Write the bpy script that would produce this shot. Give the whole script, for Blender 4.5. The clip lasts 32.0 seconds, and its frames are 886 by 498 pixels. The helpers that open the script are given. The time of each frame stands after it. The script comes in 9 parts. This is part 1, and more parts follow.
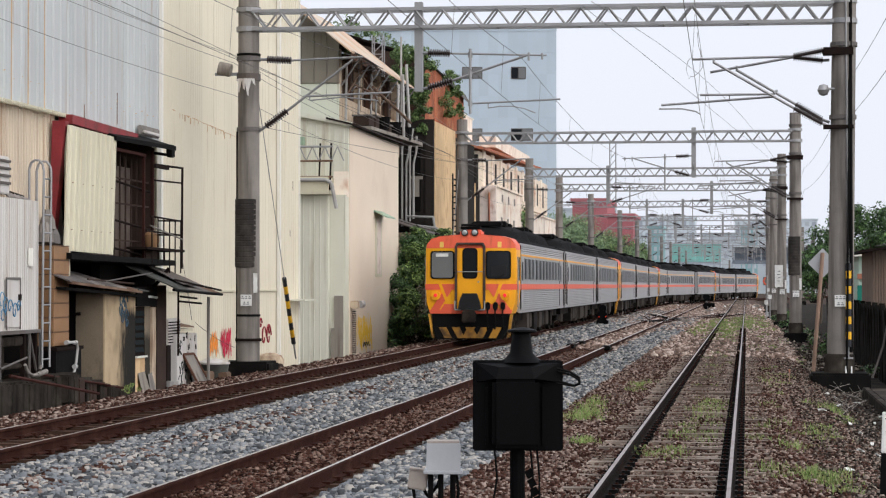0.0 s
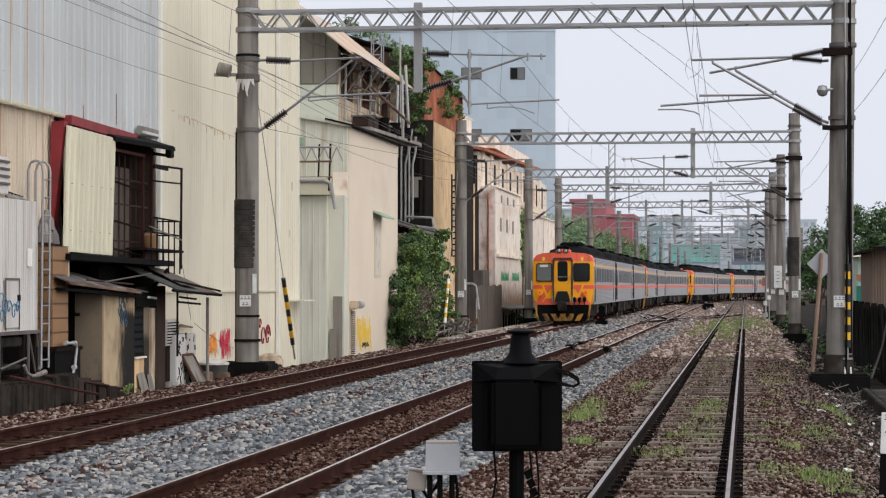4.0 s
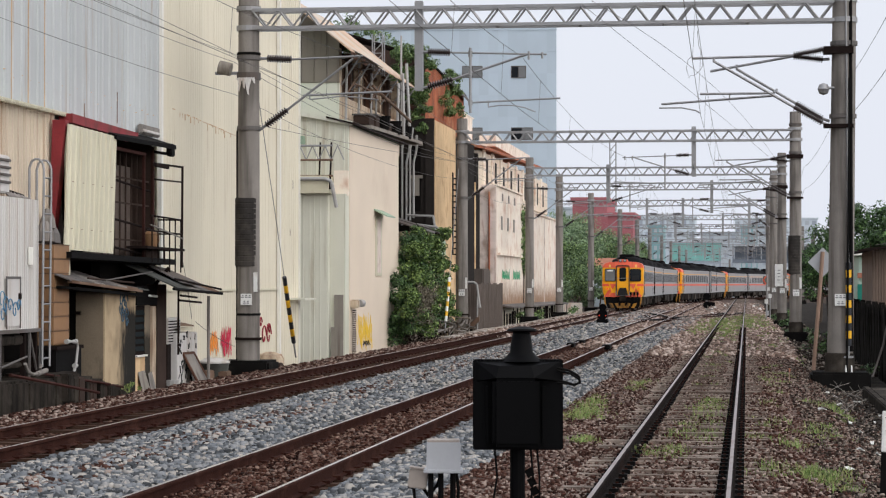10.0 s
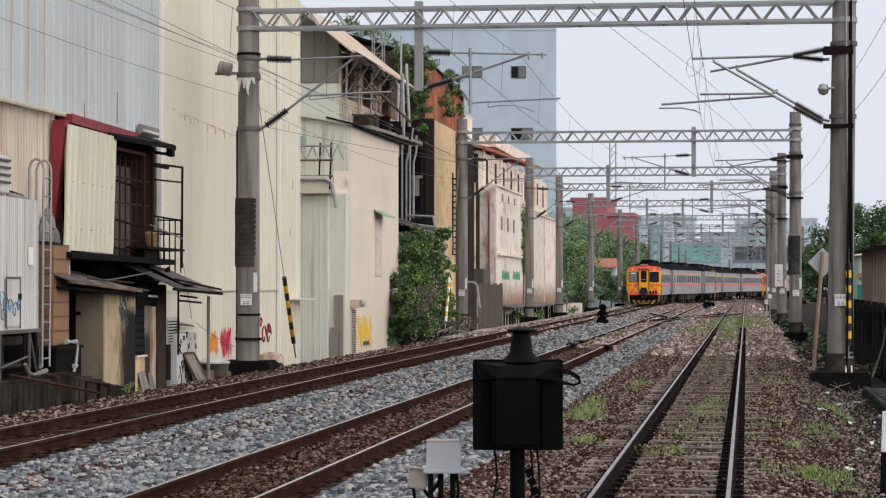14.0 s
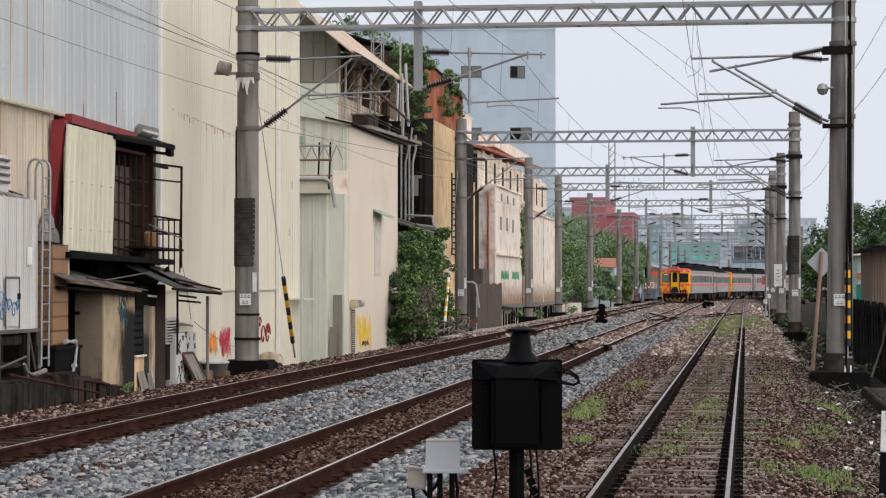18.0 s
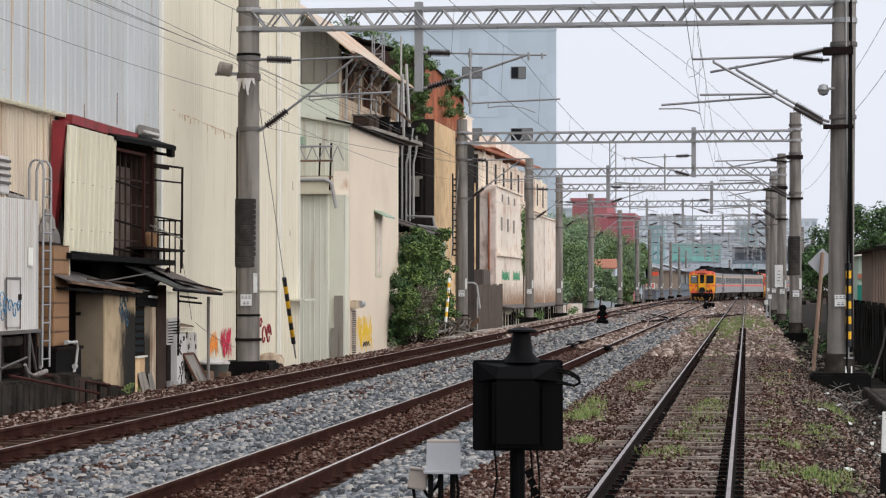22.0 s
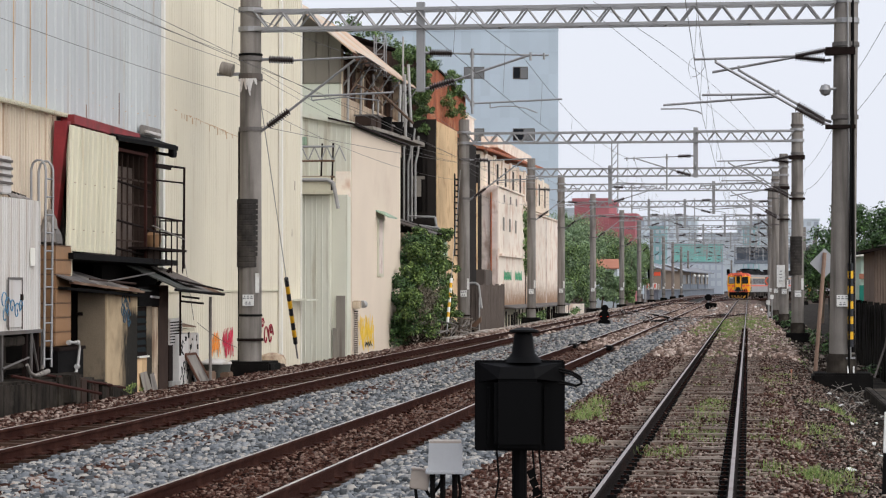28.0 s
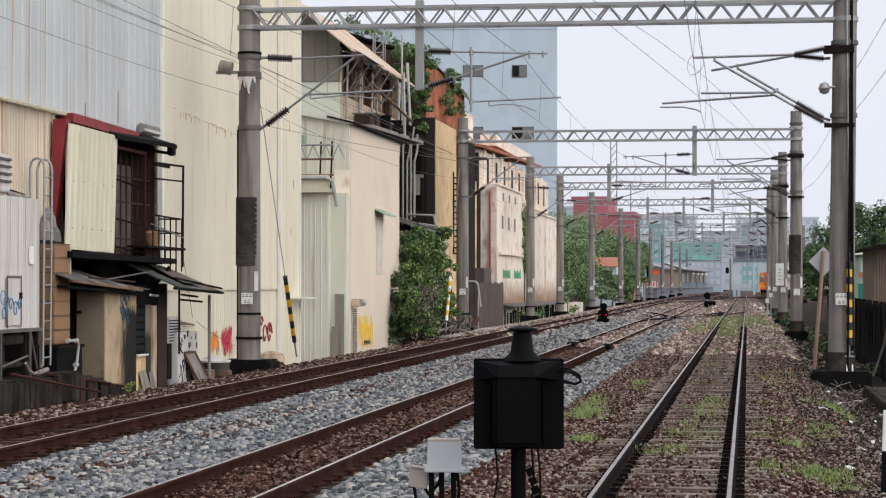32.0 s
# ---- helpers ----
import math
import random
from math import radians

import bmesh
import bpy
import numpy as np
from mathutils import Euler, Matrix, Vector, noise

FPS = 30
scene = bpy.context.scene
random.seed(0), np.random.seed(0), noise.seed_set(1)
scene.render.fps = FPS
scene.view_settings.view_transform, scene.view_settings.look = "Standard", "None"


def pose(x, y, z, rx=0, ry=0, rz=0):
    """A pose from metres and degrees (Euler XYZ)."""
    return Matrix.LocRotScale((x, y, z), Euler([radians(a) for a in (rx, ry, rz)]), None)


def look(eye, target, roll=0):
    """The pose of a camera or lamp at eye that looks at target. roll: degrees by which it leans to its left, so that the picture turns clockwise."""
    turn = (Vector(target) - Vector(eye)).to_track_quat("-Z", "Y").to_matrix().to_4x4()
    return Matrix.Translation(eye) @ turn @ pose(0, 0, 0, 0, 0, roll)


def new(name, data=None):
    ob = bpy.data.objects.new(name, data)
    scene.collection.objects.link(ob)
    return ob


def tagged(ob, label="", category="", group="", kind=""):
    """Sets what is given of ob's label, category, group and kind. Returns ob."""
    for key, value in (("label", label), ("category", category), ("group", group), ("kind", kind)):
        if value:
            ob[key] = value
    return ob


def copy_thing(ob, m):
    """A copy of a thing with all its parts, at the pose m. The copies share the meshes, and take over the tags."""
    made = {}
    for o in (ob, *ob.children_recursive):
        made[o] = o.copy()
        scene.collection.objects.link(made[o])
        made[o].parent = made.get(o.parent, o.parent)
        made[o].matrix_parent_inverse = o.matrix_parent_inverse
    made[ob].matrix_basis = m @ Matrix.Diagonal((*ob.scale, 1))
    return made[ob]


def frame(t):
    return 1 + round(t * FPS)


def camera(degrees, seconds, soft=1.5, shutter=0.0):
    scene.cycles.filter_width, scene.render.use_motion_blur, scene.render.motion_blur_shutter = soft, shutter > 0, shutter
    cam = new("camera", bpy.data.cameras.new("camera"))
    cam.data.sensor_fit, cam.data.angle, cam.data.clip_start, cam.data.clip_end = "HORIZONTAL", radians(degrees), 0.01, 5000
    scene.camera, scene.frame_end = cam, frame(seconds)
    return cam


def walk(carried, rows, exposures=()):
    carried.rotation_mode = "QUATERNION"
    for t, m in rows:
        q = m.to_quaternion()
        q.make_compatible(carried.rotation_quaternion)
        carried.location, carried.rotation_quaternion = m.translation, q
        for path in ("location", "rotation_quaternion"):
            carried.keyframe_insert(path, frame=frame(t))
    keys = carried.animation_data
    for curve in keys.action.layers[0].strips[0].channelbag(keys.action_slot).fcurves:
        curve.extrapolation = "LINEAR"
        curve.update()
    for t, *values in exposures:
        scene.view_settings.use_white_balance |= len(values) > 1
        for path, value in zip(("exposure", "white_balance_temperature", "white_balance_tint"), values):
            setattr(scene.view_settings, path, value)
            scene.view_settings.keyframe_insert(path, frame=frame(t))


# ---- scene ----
# ---------------------------------------------------------------- camera
cam = camera(21.65, 32.0, soft=1.2)
# slow sway of the tripod head: seconds, turn to the left, tilt up (degrees)
DRIFT = [(0, 0.0000, 0.0024), (1, 0.0000, 0.0301), (2, 0.0188, 0.0401), (3, -0.0170, 0.0227), (3.5, -0.0214, 0.0212),
         (5.5, -0.0190, 0.0024), (6, -0.0022, 0.0175), (7, -0.0192, 0.0175), (8, -0.0129, -0.0022), (9, -0.0113, -0.0214),
         (10, 0.0022, -0.0214), (11, 0.0049, -0.0190), (12, 0.0211, -0.0022), (13, 0.0022, -0.0099), (14, 0.0000, -0.0156),
         (14.5, 0.0000, -0.0204), (16.5, -0.0025, -0.0404), (17, -0.0185, -0.0245), (18, -0.0207, -0.0201), (19, -0.0207, -0.0220),
         (20, -0.0080, -0.0205), (21, -0.0200, -0.0205), (22, -0.0008, -0.0022), (23, 0.0202, 0.0), (24, 0.0267, -0.0015),
         (25, 0.0404, -0.0033), (25.5, 0.0426, -0.0157), (27.5, 0.0618, -0.0062), (28, 0.0478, 0.0015), (29, 0.0628, 0.0190),
         (30, 0.0262, -0.0029), (31, 0.0210, -0.0220), (32, 0.0210, -0.0404)]
walk(cam, [(t, pose(0, 0, 1.75, 90.894 + up, 0, 7.463 + left)) for t, left, up in DRIFT], exposures=[(0, 0.09), (1, 0.07), (2, 0.0), (3, -0.08), (6, 0.0), (8, 0.0), (10, -0.02), (11, -0.05), (12, -0.1), (14, -0.09), (17, -0.1), (18, -0.09), (19, -0.04), (21, 0.01), (24, 0.02), (32, 0.02)])

# ---------------------------------------------------------------- light: bright overcast sky, weak wide sun
SUN_UP, SUN_ROUND = 34.0, 122.0
world = bpy.data.worlds.new("overcast_sky")
scene.world = world
world.use_nodes = True
wn, wl = world.node_tree.nodes, world.node_tree.links
wn.clear()
sky = wn.new("ShaderNodeTexSky")
sky.sky_type, sky.sun_disc = "NISHITA", False
sky.sun_elevation, sky.sun_rotation = radians(SUN_UP), radians(SUN_ROUND)
sky.dust_density, sky.air_density = 6.0, 1.6
clear_sky = wn.new("ShaderNodeBackground")
clear_sky.inputs["Strength"].default_value = 0.08
cloud = wn.new("ShaderNodeBackground")
cloud.inputs["Color"].default_value = (0.80, 0.835, 0.93, 1)
cloud.inputs["Strength"].default_value = 1.15
blend_sky = wn.new("ShaderNodeMixShader")
blend_sky.inputs[0].default_value = 0.86
world_out = wn.new("ShaderNodeOutputWorld")
wl.new(sky.outputs[0], clear_sky.inputs["Color"])
wl.new(clear_sky.outputs[0], blend_sky.inputs[1])
wl.new(cloud.outputs[0], blend_sky.inputs[2])
wl.new(blend_sky.outputs[0], world_out.inputs[0])
sun = new("sun", bpy.data.lights.new("sun", "SUN"))
sun.data.energy, sun.data.angle, sun.data.color = 2.55, radians(100), (1.0, 0.972, 0.945)
sun.matrix_world = look((0, 0, 0), (-math.sin(radians(SUN_ROUND)) * math.cos(radians(SUN_UP)), -math.cos(radians(SUN_ROUND)) * math.cos(radians(SUN_UP)), -math.sin(radians(SUN_UP))))


# ---------------------------------------------------------------- materials
def mat(name, col, rough=0.75, metal=0.0, var=0.18, scale=2.0, fine=40.0, bump=0.15, dirt=None, dirty=0.0, streak=False,
        each=0.0, island=0.0, tint=None, glow=0.0, spec=0.25, fall=0.35, comb=5.0, blotch=None, patchy=0.0):
    """A surface with broad and fine variation, stains or streaks in another colour, and fine relief."""
    m = bpy.data.materials.new(name)
    m.use_nodes = True
    n, l = m.node_tree.nodes, m.node_tree.links
    bsdf = n["Principled BSDF"]
    co = n.new("ShaderNodeTexCoord").outputs["Object"]

    def noise_of(size, detail, stretch=None):
        at = co
        if stretch:
            mp = n.new("ShaderNodeMapping")
            mp.inputs["Scale"].default_value = stretch
            l.new(co, mp.inputs["Vector"])
            at = mp.outputs[0]
        t = n.new("ShaderNodeTexNoise")
        t.inputs["Scale"].default_value, t.inputs["Detail"].default_value = size, detail
        l.new(at, t.inputs["Vector"])
        return t.outputs["Fac"]

    def mixed(fac, a, b, how="MIX"):
        x = n.new("ShaderNodeMix")
        x.data_type, x.blend_type = "RGBA", how
        for src, sock in ((fac, x.inputs["Factor"]), (a, x.inputs["A"]), (b, x.inputs["B"])):
            if isinstance(src, bpy.types.NodeSocket):
                l.new(src, sock)
            else:
                sock.default_value = src if isinstance(src, float) else (*src, 1)
        return x.outputs["Result"]

    def ramp(src, lo, hi):
        r = n.new("ShaderNodeMapRange")
        r.inputs["From Min"].default_value, r.inputs["From Max"].default_value = lo, hi
        l.new(src, r.inputs["Value"])
        return r.outputs[0]

    broad, small = noise_of(scale, 4), noise_of(fine, 3)
    dark, light = tuple(c * (1 - var) for c in col), tuple(min(1, c * (1 + var)) for c in col)
    c = mixed(ramp(broad, 0.3, 0.7), dark, light)
    c = mixed(0.35, c, mixed(ramp(small, 0.25, 0.75), tuple(v * (1 - 1.3 * var) for v in col), tuple(min(1, v * (1 + 1.3 * var)) for v in col)))
    if tint:
        pick = n.new("ShaderNodeNewGeometry").outputs["Random Per Island"] if island else n.new("ShaderNodeObjectInfo").outputs["Random"]
        c = mixed(ramp(pick, 0.55, 0.9), c, tint)
    if each or island:
        pick = n.new("ShaderNodeNewGeometry").outputs["Random Per Island"] if island else n.new("ShaderNodeObjectInfo").outputs["Random"]
        amount = each or island
        v = ramp(pick, 0.0, 1.0)
        r = n.new("ShaderNodeMapRange")
        r.inputs["To Min"].default_value, r.inputs["To Max"].default_value = 1 - amount, 1 + amount
        l.new(v, r.inputs["Value"])
        hsv = n.new("ShaderNodeHueSaturation")
        l.new(c, hsv.inputs["Color"])
        l.new(r.outputs[0], hsv.inputs["Value"])
        c = hsv.outputs[0]
    if dirt:
        if streak:
            mask = ramp(noise_of(1.0, 5, (comb, comb, fall)), 0.62 - 0.25 * dirty, 0.85 - 0.2 * dirty)
        else:
            mask = ramp(noise_of(scale * 0.7, 6), 0.62 - 0.3 * dirty, 0.8 - 0.2 * dirty)
        c = mixed(mask, c, dirt)
    if blotch:
        c = mixed(ramp(noise_of(1.3, 8), 0.64 - 0.3 * patchy, 0.78 - 0.2 * patchy), c, blotch)
    l.new(c, bsdf.inputs["Base Color"])
    l.new(mixed(small, (rough * 0.8,) * 3, (min(1, rough * 1.15),) * 3), bsdf.inputs["Roughness"])
    bsdf.inputs["Metallic"].default_value = metal
    bsdf.inputs["Specular IOR Level"].default_value = min(spec, 0.05) if max(col) < 0.07 and rough > 0.5 else spec
    if bump:
        b = n.new("ShaderNodeBump")
        b.inputs["Strength"].default_value, b.inputs["Distance"].default_value = bump, 0.02
        l.new(small, b.inputs["Height"])
        l.new(b.outputs[0], bsdf.inputs["Normal"])
    if glow:
        l.new(c, bsdf.inputs["Emission Color"])
        bsdf.inputs["Emission Strength"].default_value = glow
    return m


def glass(name, col=(0.02, 0.025, 0.03), rough=0.08):
    m = mat(name, col, rough, 0.0, 0.1, 1.0, 20.0, 0.0, spec=0.8)
    return m


# ---------------------------------------------------------------- mesh helpers
class Shape:
    """Corners, faces and material slots of one mesh."""

    def __init__(self):
        self.v, self.f, self.m, self.weld = [], [], [], False

    def add(self, verts, faces, m=0):
        k = len(self.v)
        self.v += [tuple(p) for p in verts]
        self.f += [tuple(k + i for i in f) for f in faces]
        self.m += [m] * len(faces)
        return self

    def box(self, x0, x1, y0, y1, z0, z1, m=0, b=0.0):
        x0, x1, y0, y1, z0, z1 = min(x0, x1), max(x0, x1), min(y0, y1), max(y0, y1), min(z0, z1), max(z0, z1)
        if not b:
            self.add([(x, y, z) for x in (x0, x1) for y in (y0, y1) for z in (z0, z1)],
                     [(0, 1, 3, 2), (4, 6, 7, 5), (0, 4, 5, 1), (2, 3, 7, 6), (0, 2, 6, 4), (1, 5, 7, 3)], m)
            return self
        b = min(b, (x1 - x0) * 0.45, (y1 - y0) * 0.45, (z1 - z0) * 0.45)
        bm = bmesh.new()
        bmesh.ops.create_cube(bm, size=1.0)
        bmesh.ops.scale(bm, vec=(x1 - x0, y1 - y0, z1 - z0), verts=bm.verts)
        bmesh.ops.bevel(bm, geom=list(bm.edges), offset=b, segments=2, affect="EDGES")
        c = Vector(((x0 + x1) / 2, (y0 + y1) / 2, (z0 + z1) / 2))
        bm.verts.index_update()
        self.add([v.co + c for v in bm.verts], [[v.index for v in f.verts] for f in bm.faces], m)
        bm.free()
        return self

    def tube(self, p, q, r, n=8, m=0, r2=None, cap=True):
        p, q = Vector(p), Vector(q)
        d = (q - p).normalized()
        a = d.cross(Vector((0, 0, 1)) if abs(d.z) < 0.9 else Vector((1, 0, 0))).normalized()
        b = d.cross(a)
        r2 = r if r2 is None else r2
        vs = [c + (a * math.cos(t) + b * math.sin(t)) * s for c, s in ((p, r), (q, r2)) for t in (2 * math.pi * i / n for i in range(n))]
        fs = [(i, (i + 1) % n, n + (i + 1) % n, n + i) for i in range(n)]
        if cap:
            fs += [tuple(range(n))[::-1], tuple(range(n, 2 * n))]
        return self.add(vs, fs, m)

    def line(self, pts, r, n=6, m=0):
        for p, q in zip(pts, pts[1:]):
            self.tube(p, q, r, n, m)
        return self

    def turn(self, prof, at, n=20, m=0):
        """A turned form: (radius, height) pairs round a vertical axis at the point."""
        k = len(prof)
        vs = [(at[0] + r * math.cos(2 * math.pi * i / n), at[1] + r * math.sin(2 * math.pi * i / n), at[2] + z) for i in range(n) for r, z in prof]
        fs = [(i * k + j, ((i + 1) % n) * k + j, ((i + 1) % n) * k + j + 1, i * k + j + 1) for i in range(n) for j in range(k - 1)]
        fs += [tuple(i * k for i in range(n))[::-1], tuple(i * k + k - 1 for i in range(n))]
        return self.add(vs, fs, m)

    def prism(self, poly, axis, a, b, m=0):
        """A closed outline swept along an axis from a to b. x: outline (y, z); y: (x, z); z: (x, y)."""
        put = {"x": lambda p, t: (t, p[0], p[1]), "y": lambda p, t: (p[0], t, p[1]), "z": lambda p, t: (p[0], p[1], t)}[axis]
        n = len(poly)
        fs = [(i, (i + 1) % n, n + (i + 1) % n, n + i) for i in range(n)] + [tuple(range(n))[::-1], tuple(range(n, 2 * n))]
        return self.add([put(p, t) for t in (a, b) for p in poly], fs, m)

    def ribbed(self, axis, at, out, u0, u1, zb, zt, pitch=0.2, rib=0.03, depth=0.025, back=0.03, m=0):
        """A sheet with upright ribs in the plane axis = at; out is +1 or -1. zb and zt: heights or functions of u."""
        fb, ft = (zb if callable(zb) else lambda u: zb), (zt if callable(zt) else lambda u: zt)
        prof, u = [(u0, 0.0)], u0 + pitch * 0.5
        while u + rib < u1:
            prof += [(u - rib, 0.0), (u - rib * 0.45, depth), (u + rib * 0.45, depth), (u + rib, 0.0)]
            u += pitch
        prof.append((u1, 0.0))
        vs, n = [], len(prof)
        for z in (fb, ft):
            for off in (None, -back):
                for u, d in prof:
                    w = at + out * (d if off is None else off)
                    vs.append((w, u, z(u)) if axis == "x" else (u, w, z(u)))
        fs = []
        for i in range(n - 1):
            fs += [(i, i + 1, 2 * n + i + 1, 2 * n + i), (n + i + 1, n + i, 3 * n + i, 3 * n + i + 1), (i + 1, i, n + i, n + i + 1), (2 * n + i, 2 * n + i + 1, 3 * n + i + 1, 3 * n + i)]
        fs += [(0, 2 * n, 3 * n, n), (n - 1, 2 * n - 1, 4 * n - 1, 3 * n - 1)]
        return self.add(vs, fs, m)

    def mesh(self, name, materials, smooth=False):
        me = bpy.data.meshes.new(name)
        me.from_pydata(self.v, [], self.f)
        for mt in (materials if isinstance(materials, (list, tuple)) else [materials]):
            me.materials.append(mt)
        if any(self.m):
            me.polygons.foreach_set("material_index", self.m)
        bm = bmesh.new()
        bm.from_mesh(me)
        if self.weld:
            bmesh.ops.remove_doubles(bm, verts=bm.verts, dist=0.0002)
        bmesh.ops.recalc_face_normals(bm, faces=bm.faces)
        bm.to_mesh(me)
        bm.free()
        if smooth:
            me.polygons.foreach_set("use_smooth", [True] * len(me.polygons))
            me.set_sharp_from_angle(angle=radians(40))
        me.update()
        return me


def thing(name, label, category, group="", kind="", at=None):
    ob = new(name)
    ob.empty_display_size = 0.2
    if at is not None:
        ob.matrix_basis = at if isinstance(at, Matrix) else Matrix.Translation(at)
    return tagged(ob, label, category, group, kind)


def part(name, shape, materials, parent, label="", smooth=False):
    ob = new(name, shape.mesh(name, materials, smooth))
    ob.parent = parent
    return tagged(ob, label)


def solid(name, shape, materials, label, category, group="", kind="", smooth=False, at=None):
    ob = new(name, shape.mesh(name, materials, smooth))
    if at is not None:
        ob.matrix_basis = at if isinstance(at, Matrix) else Matrix.Translation(at)
    return tagged(ob, label, category, group, kind)


def ease(t):
    t = min(1.0, max(0.0, t))
    return t * t * (3 - 2 * t)


def quick(name, verts, faces, materials, slots=None):
    """A large mesh straight from arrays."""
    me = bpy.data.meshes.new(name)
    verts, faces = np.asarray(verts, np.float32), np.asarray(faces, np.int32)
    k = faces.shape[1]
    me.vertices.add(len(verts))
    me.vertices.foreach_set("co", verts.ravel())
    me.loops.add(faces.size)
    me.loops.foreach_set("vertex_index", faces.ravel())
    me.polygons.add(len(faces))
    me.polygons.foreach_set("loop_start", np.arange(0, faces.size, k, dtype=np.int32))
    for mt in materials:
        me.materials.append(mt)
    if slots is not None:
        me.polygons.foreach_set("material_index", np.asarray(slots, np.int32))
    me.update(calc_edges=True)
    me.validate()
    return me


# ---------------------------------------------------------------- the surfaces of this place
M_HUMUS = mat("dark_humus", (0.015, 0.012, 0.0095), 0.95, 0, 0.4, 1.5, 25, 0.6, (0.045, 0.038, 0.03), 0.4)
M_DIRT = mat("dirt", (0.062, 0.045, 0.036), 0.95, 0, 0.35, 1.2, 25, 0.6, (0.045, 0.034, 0.028), 0.5)
# bed colour darkened to paint the shade in gaps between the stones
M_SHADEBED = mat("shade_dark_ballast_bed", (0.03, 0.03, 0.031), 0.95, 0, 0.35, 5, 30, 0.8, (0.06, 0.045, 0.035), 0.35)
M_RUSTBED = mat("rusty_ballast_bed", (0.078, 0.044, 0.033), 0.95, 0, 0.5, 2.5, 30, 0.8, (0.040, 0.026, 0.02), 0.5, blotch=(0.13, 0.098, 0.08), patchy=0.35)
M_STONE = mat("grey_stones", (0.160, 0.172, 0.186), 0.9, 0, 0.25, 1.1, 30, 0.3, island=0.8, tint=(0.225, 0.21, 0.19))
M_BROWNSTONE = mat("rusty_stones", (0.074, 0.035, 0.026), 0.92, 0, 0.35, 0.6, 30, 0.3, island=0.8, tint=(0.19, 0.15, 0.128), spec=0.06)
M_FARSTONE = mat("pale_brown_gravel", (0.215, 0.145, 0.115), 0.92, 0, 0.3, 0.35, 30, 0.3, island=0.6, tint=(0.33, 0.27, 0.235))
M_LITTER = mat("dark_leaf_litter", (0.034, 0.025, 0.020), 0.95, 0, 0.4, 0.8, 30, 0.3, island=0.8, tint=(0.14, 0.118, 0.10))
M_DARKSTONE = mat("rust_dark_stones", (0.062, 0.027, 0.019), 0.95, 0, 0.3, 0.8, 30, 0.3, island=0.85, tint=(0.125, 0.085, 0.068))
M_RAIL = mat("rusty_rail_steel", (0.029, 0.0105, 0.0075), 0.9, 0.0, 0.3, 4, 60, 0.3, (0.062, 0.027, 0.019), 0.4, spec=0.08)
M_RAILTOP = mat("worn_rail_head", (0.60, 0.57, 0.555), 0.3, 0.88, 0.15, 3, 50, 0.02, (0.38, 0.28, 0.23), 0.25)
M_SIDINGTOP = mat("dull_siding_rail_head", (0.30, 0.25, 0.235), 0.42, 0.6, 0.15, 3, 50, 0.02, (0.20, 0.13, 0.105), 0.35)
M_WOOD = mat("weathered_sleeper", (0.056, 0.033, 0.024), 0.95, 0, 0.3, 4, 45, 0.4, each=0.3)
M_SLEEPER = mat("stained_concrete_sleeper", (0.29, 0.24, 0.20), 0.92, 0, 0.35, 2.2, 30, 0.5, (0.075, 0.048, 0.036), 0.72, each=0.4)
M_RAILDARK = mat("greasy_rail_side", (0.009, 0.0065, 0.0058), 0.95, 0.0, 0.3, 4, 60, 0.3, (0.02, 0.0105, 0.008), 0.4, spec=0.04)
M_FOOT = mat("tar_black_footing", (0.0085, 0.008, 0.0075), 0.95, 0, 0.4, 3, 30, 0.4, (0.03, 0.027, 0.024), 0.25)
# near-black for greasy iron; under the hut roof it paints shade
M_BLACK = mat("greasy_iron_and_shade", (0.006, 0.0055, 0.0055), 0.7, 0.0, 0.3, 4, 40, 0.2)
M_POLE = mat("weathered_concrete_pole", (0.225, 0.205, 0.187), 0.9, 0, 0.2, 2.2, 50, 0.2, (0.085, 0.074, 0.065), 0.62, streak=True)
M_GALV = mat("galvanised_steel", (0.31, 0.31, 0.315), 0.5, 0.55, 0.15, 3, 40, 0.08, (0.30, 0.29, 0.28), 0.3)
M_INSUL = mat("brown_glazed_porcelain", (0.034, 0.024, 0.022), 0.3, 0, 0.2, 5, 30, 0.0)
M_WIRE = mat("dull_copper_wire", (0.10, 0.09, 0.085), 0.6, 0.5, 0.1, 1, 10, 0)
M_WHITE = mat("white_enamel", (0.72, 0.72, 0.70), 0.5, 0, 0.08, 4, 40, 0.03, (0.45, 0.42, 0.38), 0.25)
M_INK = mat("black_lettering", (0.025, 0.025, 0.025), 0.7, 0, 0.1, 3, 30, 0)
M_CREAM = mat("cream_painted_sheet", (0.68, 0.625, 0.495), 0.6, 0.0, 0.05, 0.5, 30, 0.04, (0.50, 0.42, 0.30), 0.12, streak=True, each=0.04)
M_PALE = mat("pale_green_cream_sheet", (0.64, 0.635, 0.54), 0.55, 0.0, 0.08, 0.6, 30, 0.05, (0.40, 0.34, 0.24), 0.25, streak=True, each=0.05)
M_BLUEGREY = mat("blue_grey_sheet", (0.475, 0.495, 0.50), 0.5, 0.05, 0.07, 0.5, 30, 0.05, (0.36, 0.27, 0.19), 0.2, streak=True, each=0.05)
M_WHITESHEET = mat("chalky_white_sheet", (0.56, 0.54, 0.52), 0.65, 0.0, 0.1, 0.8, 30, 0.05, (0.34, 0.27, 0.21), 0.5, streak=True, each=0.05)
M_PLASTER = mat("cream_plaster", (0.71, 0.605, 0.49), 0.88, 0, 0.05, 0.5, 40, 0.08, (0.60, 0.49, 0.39), 0.1)
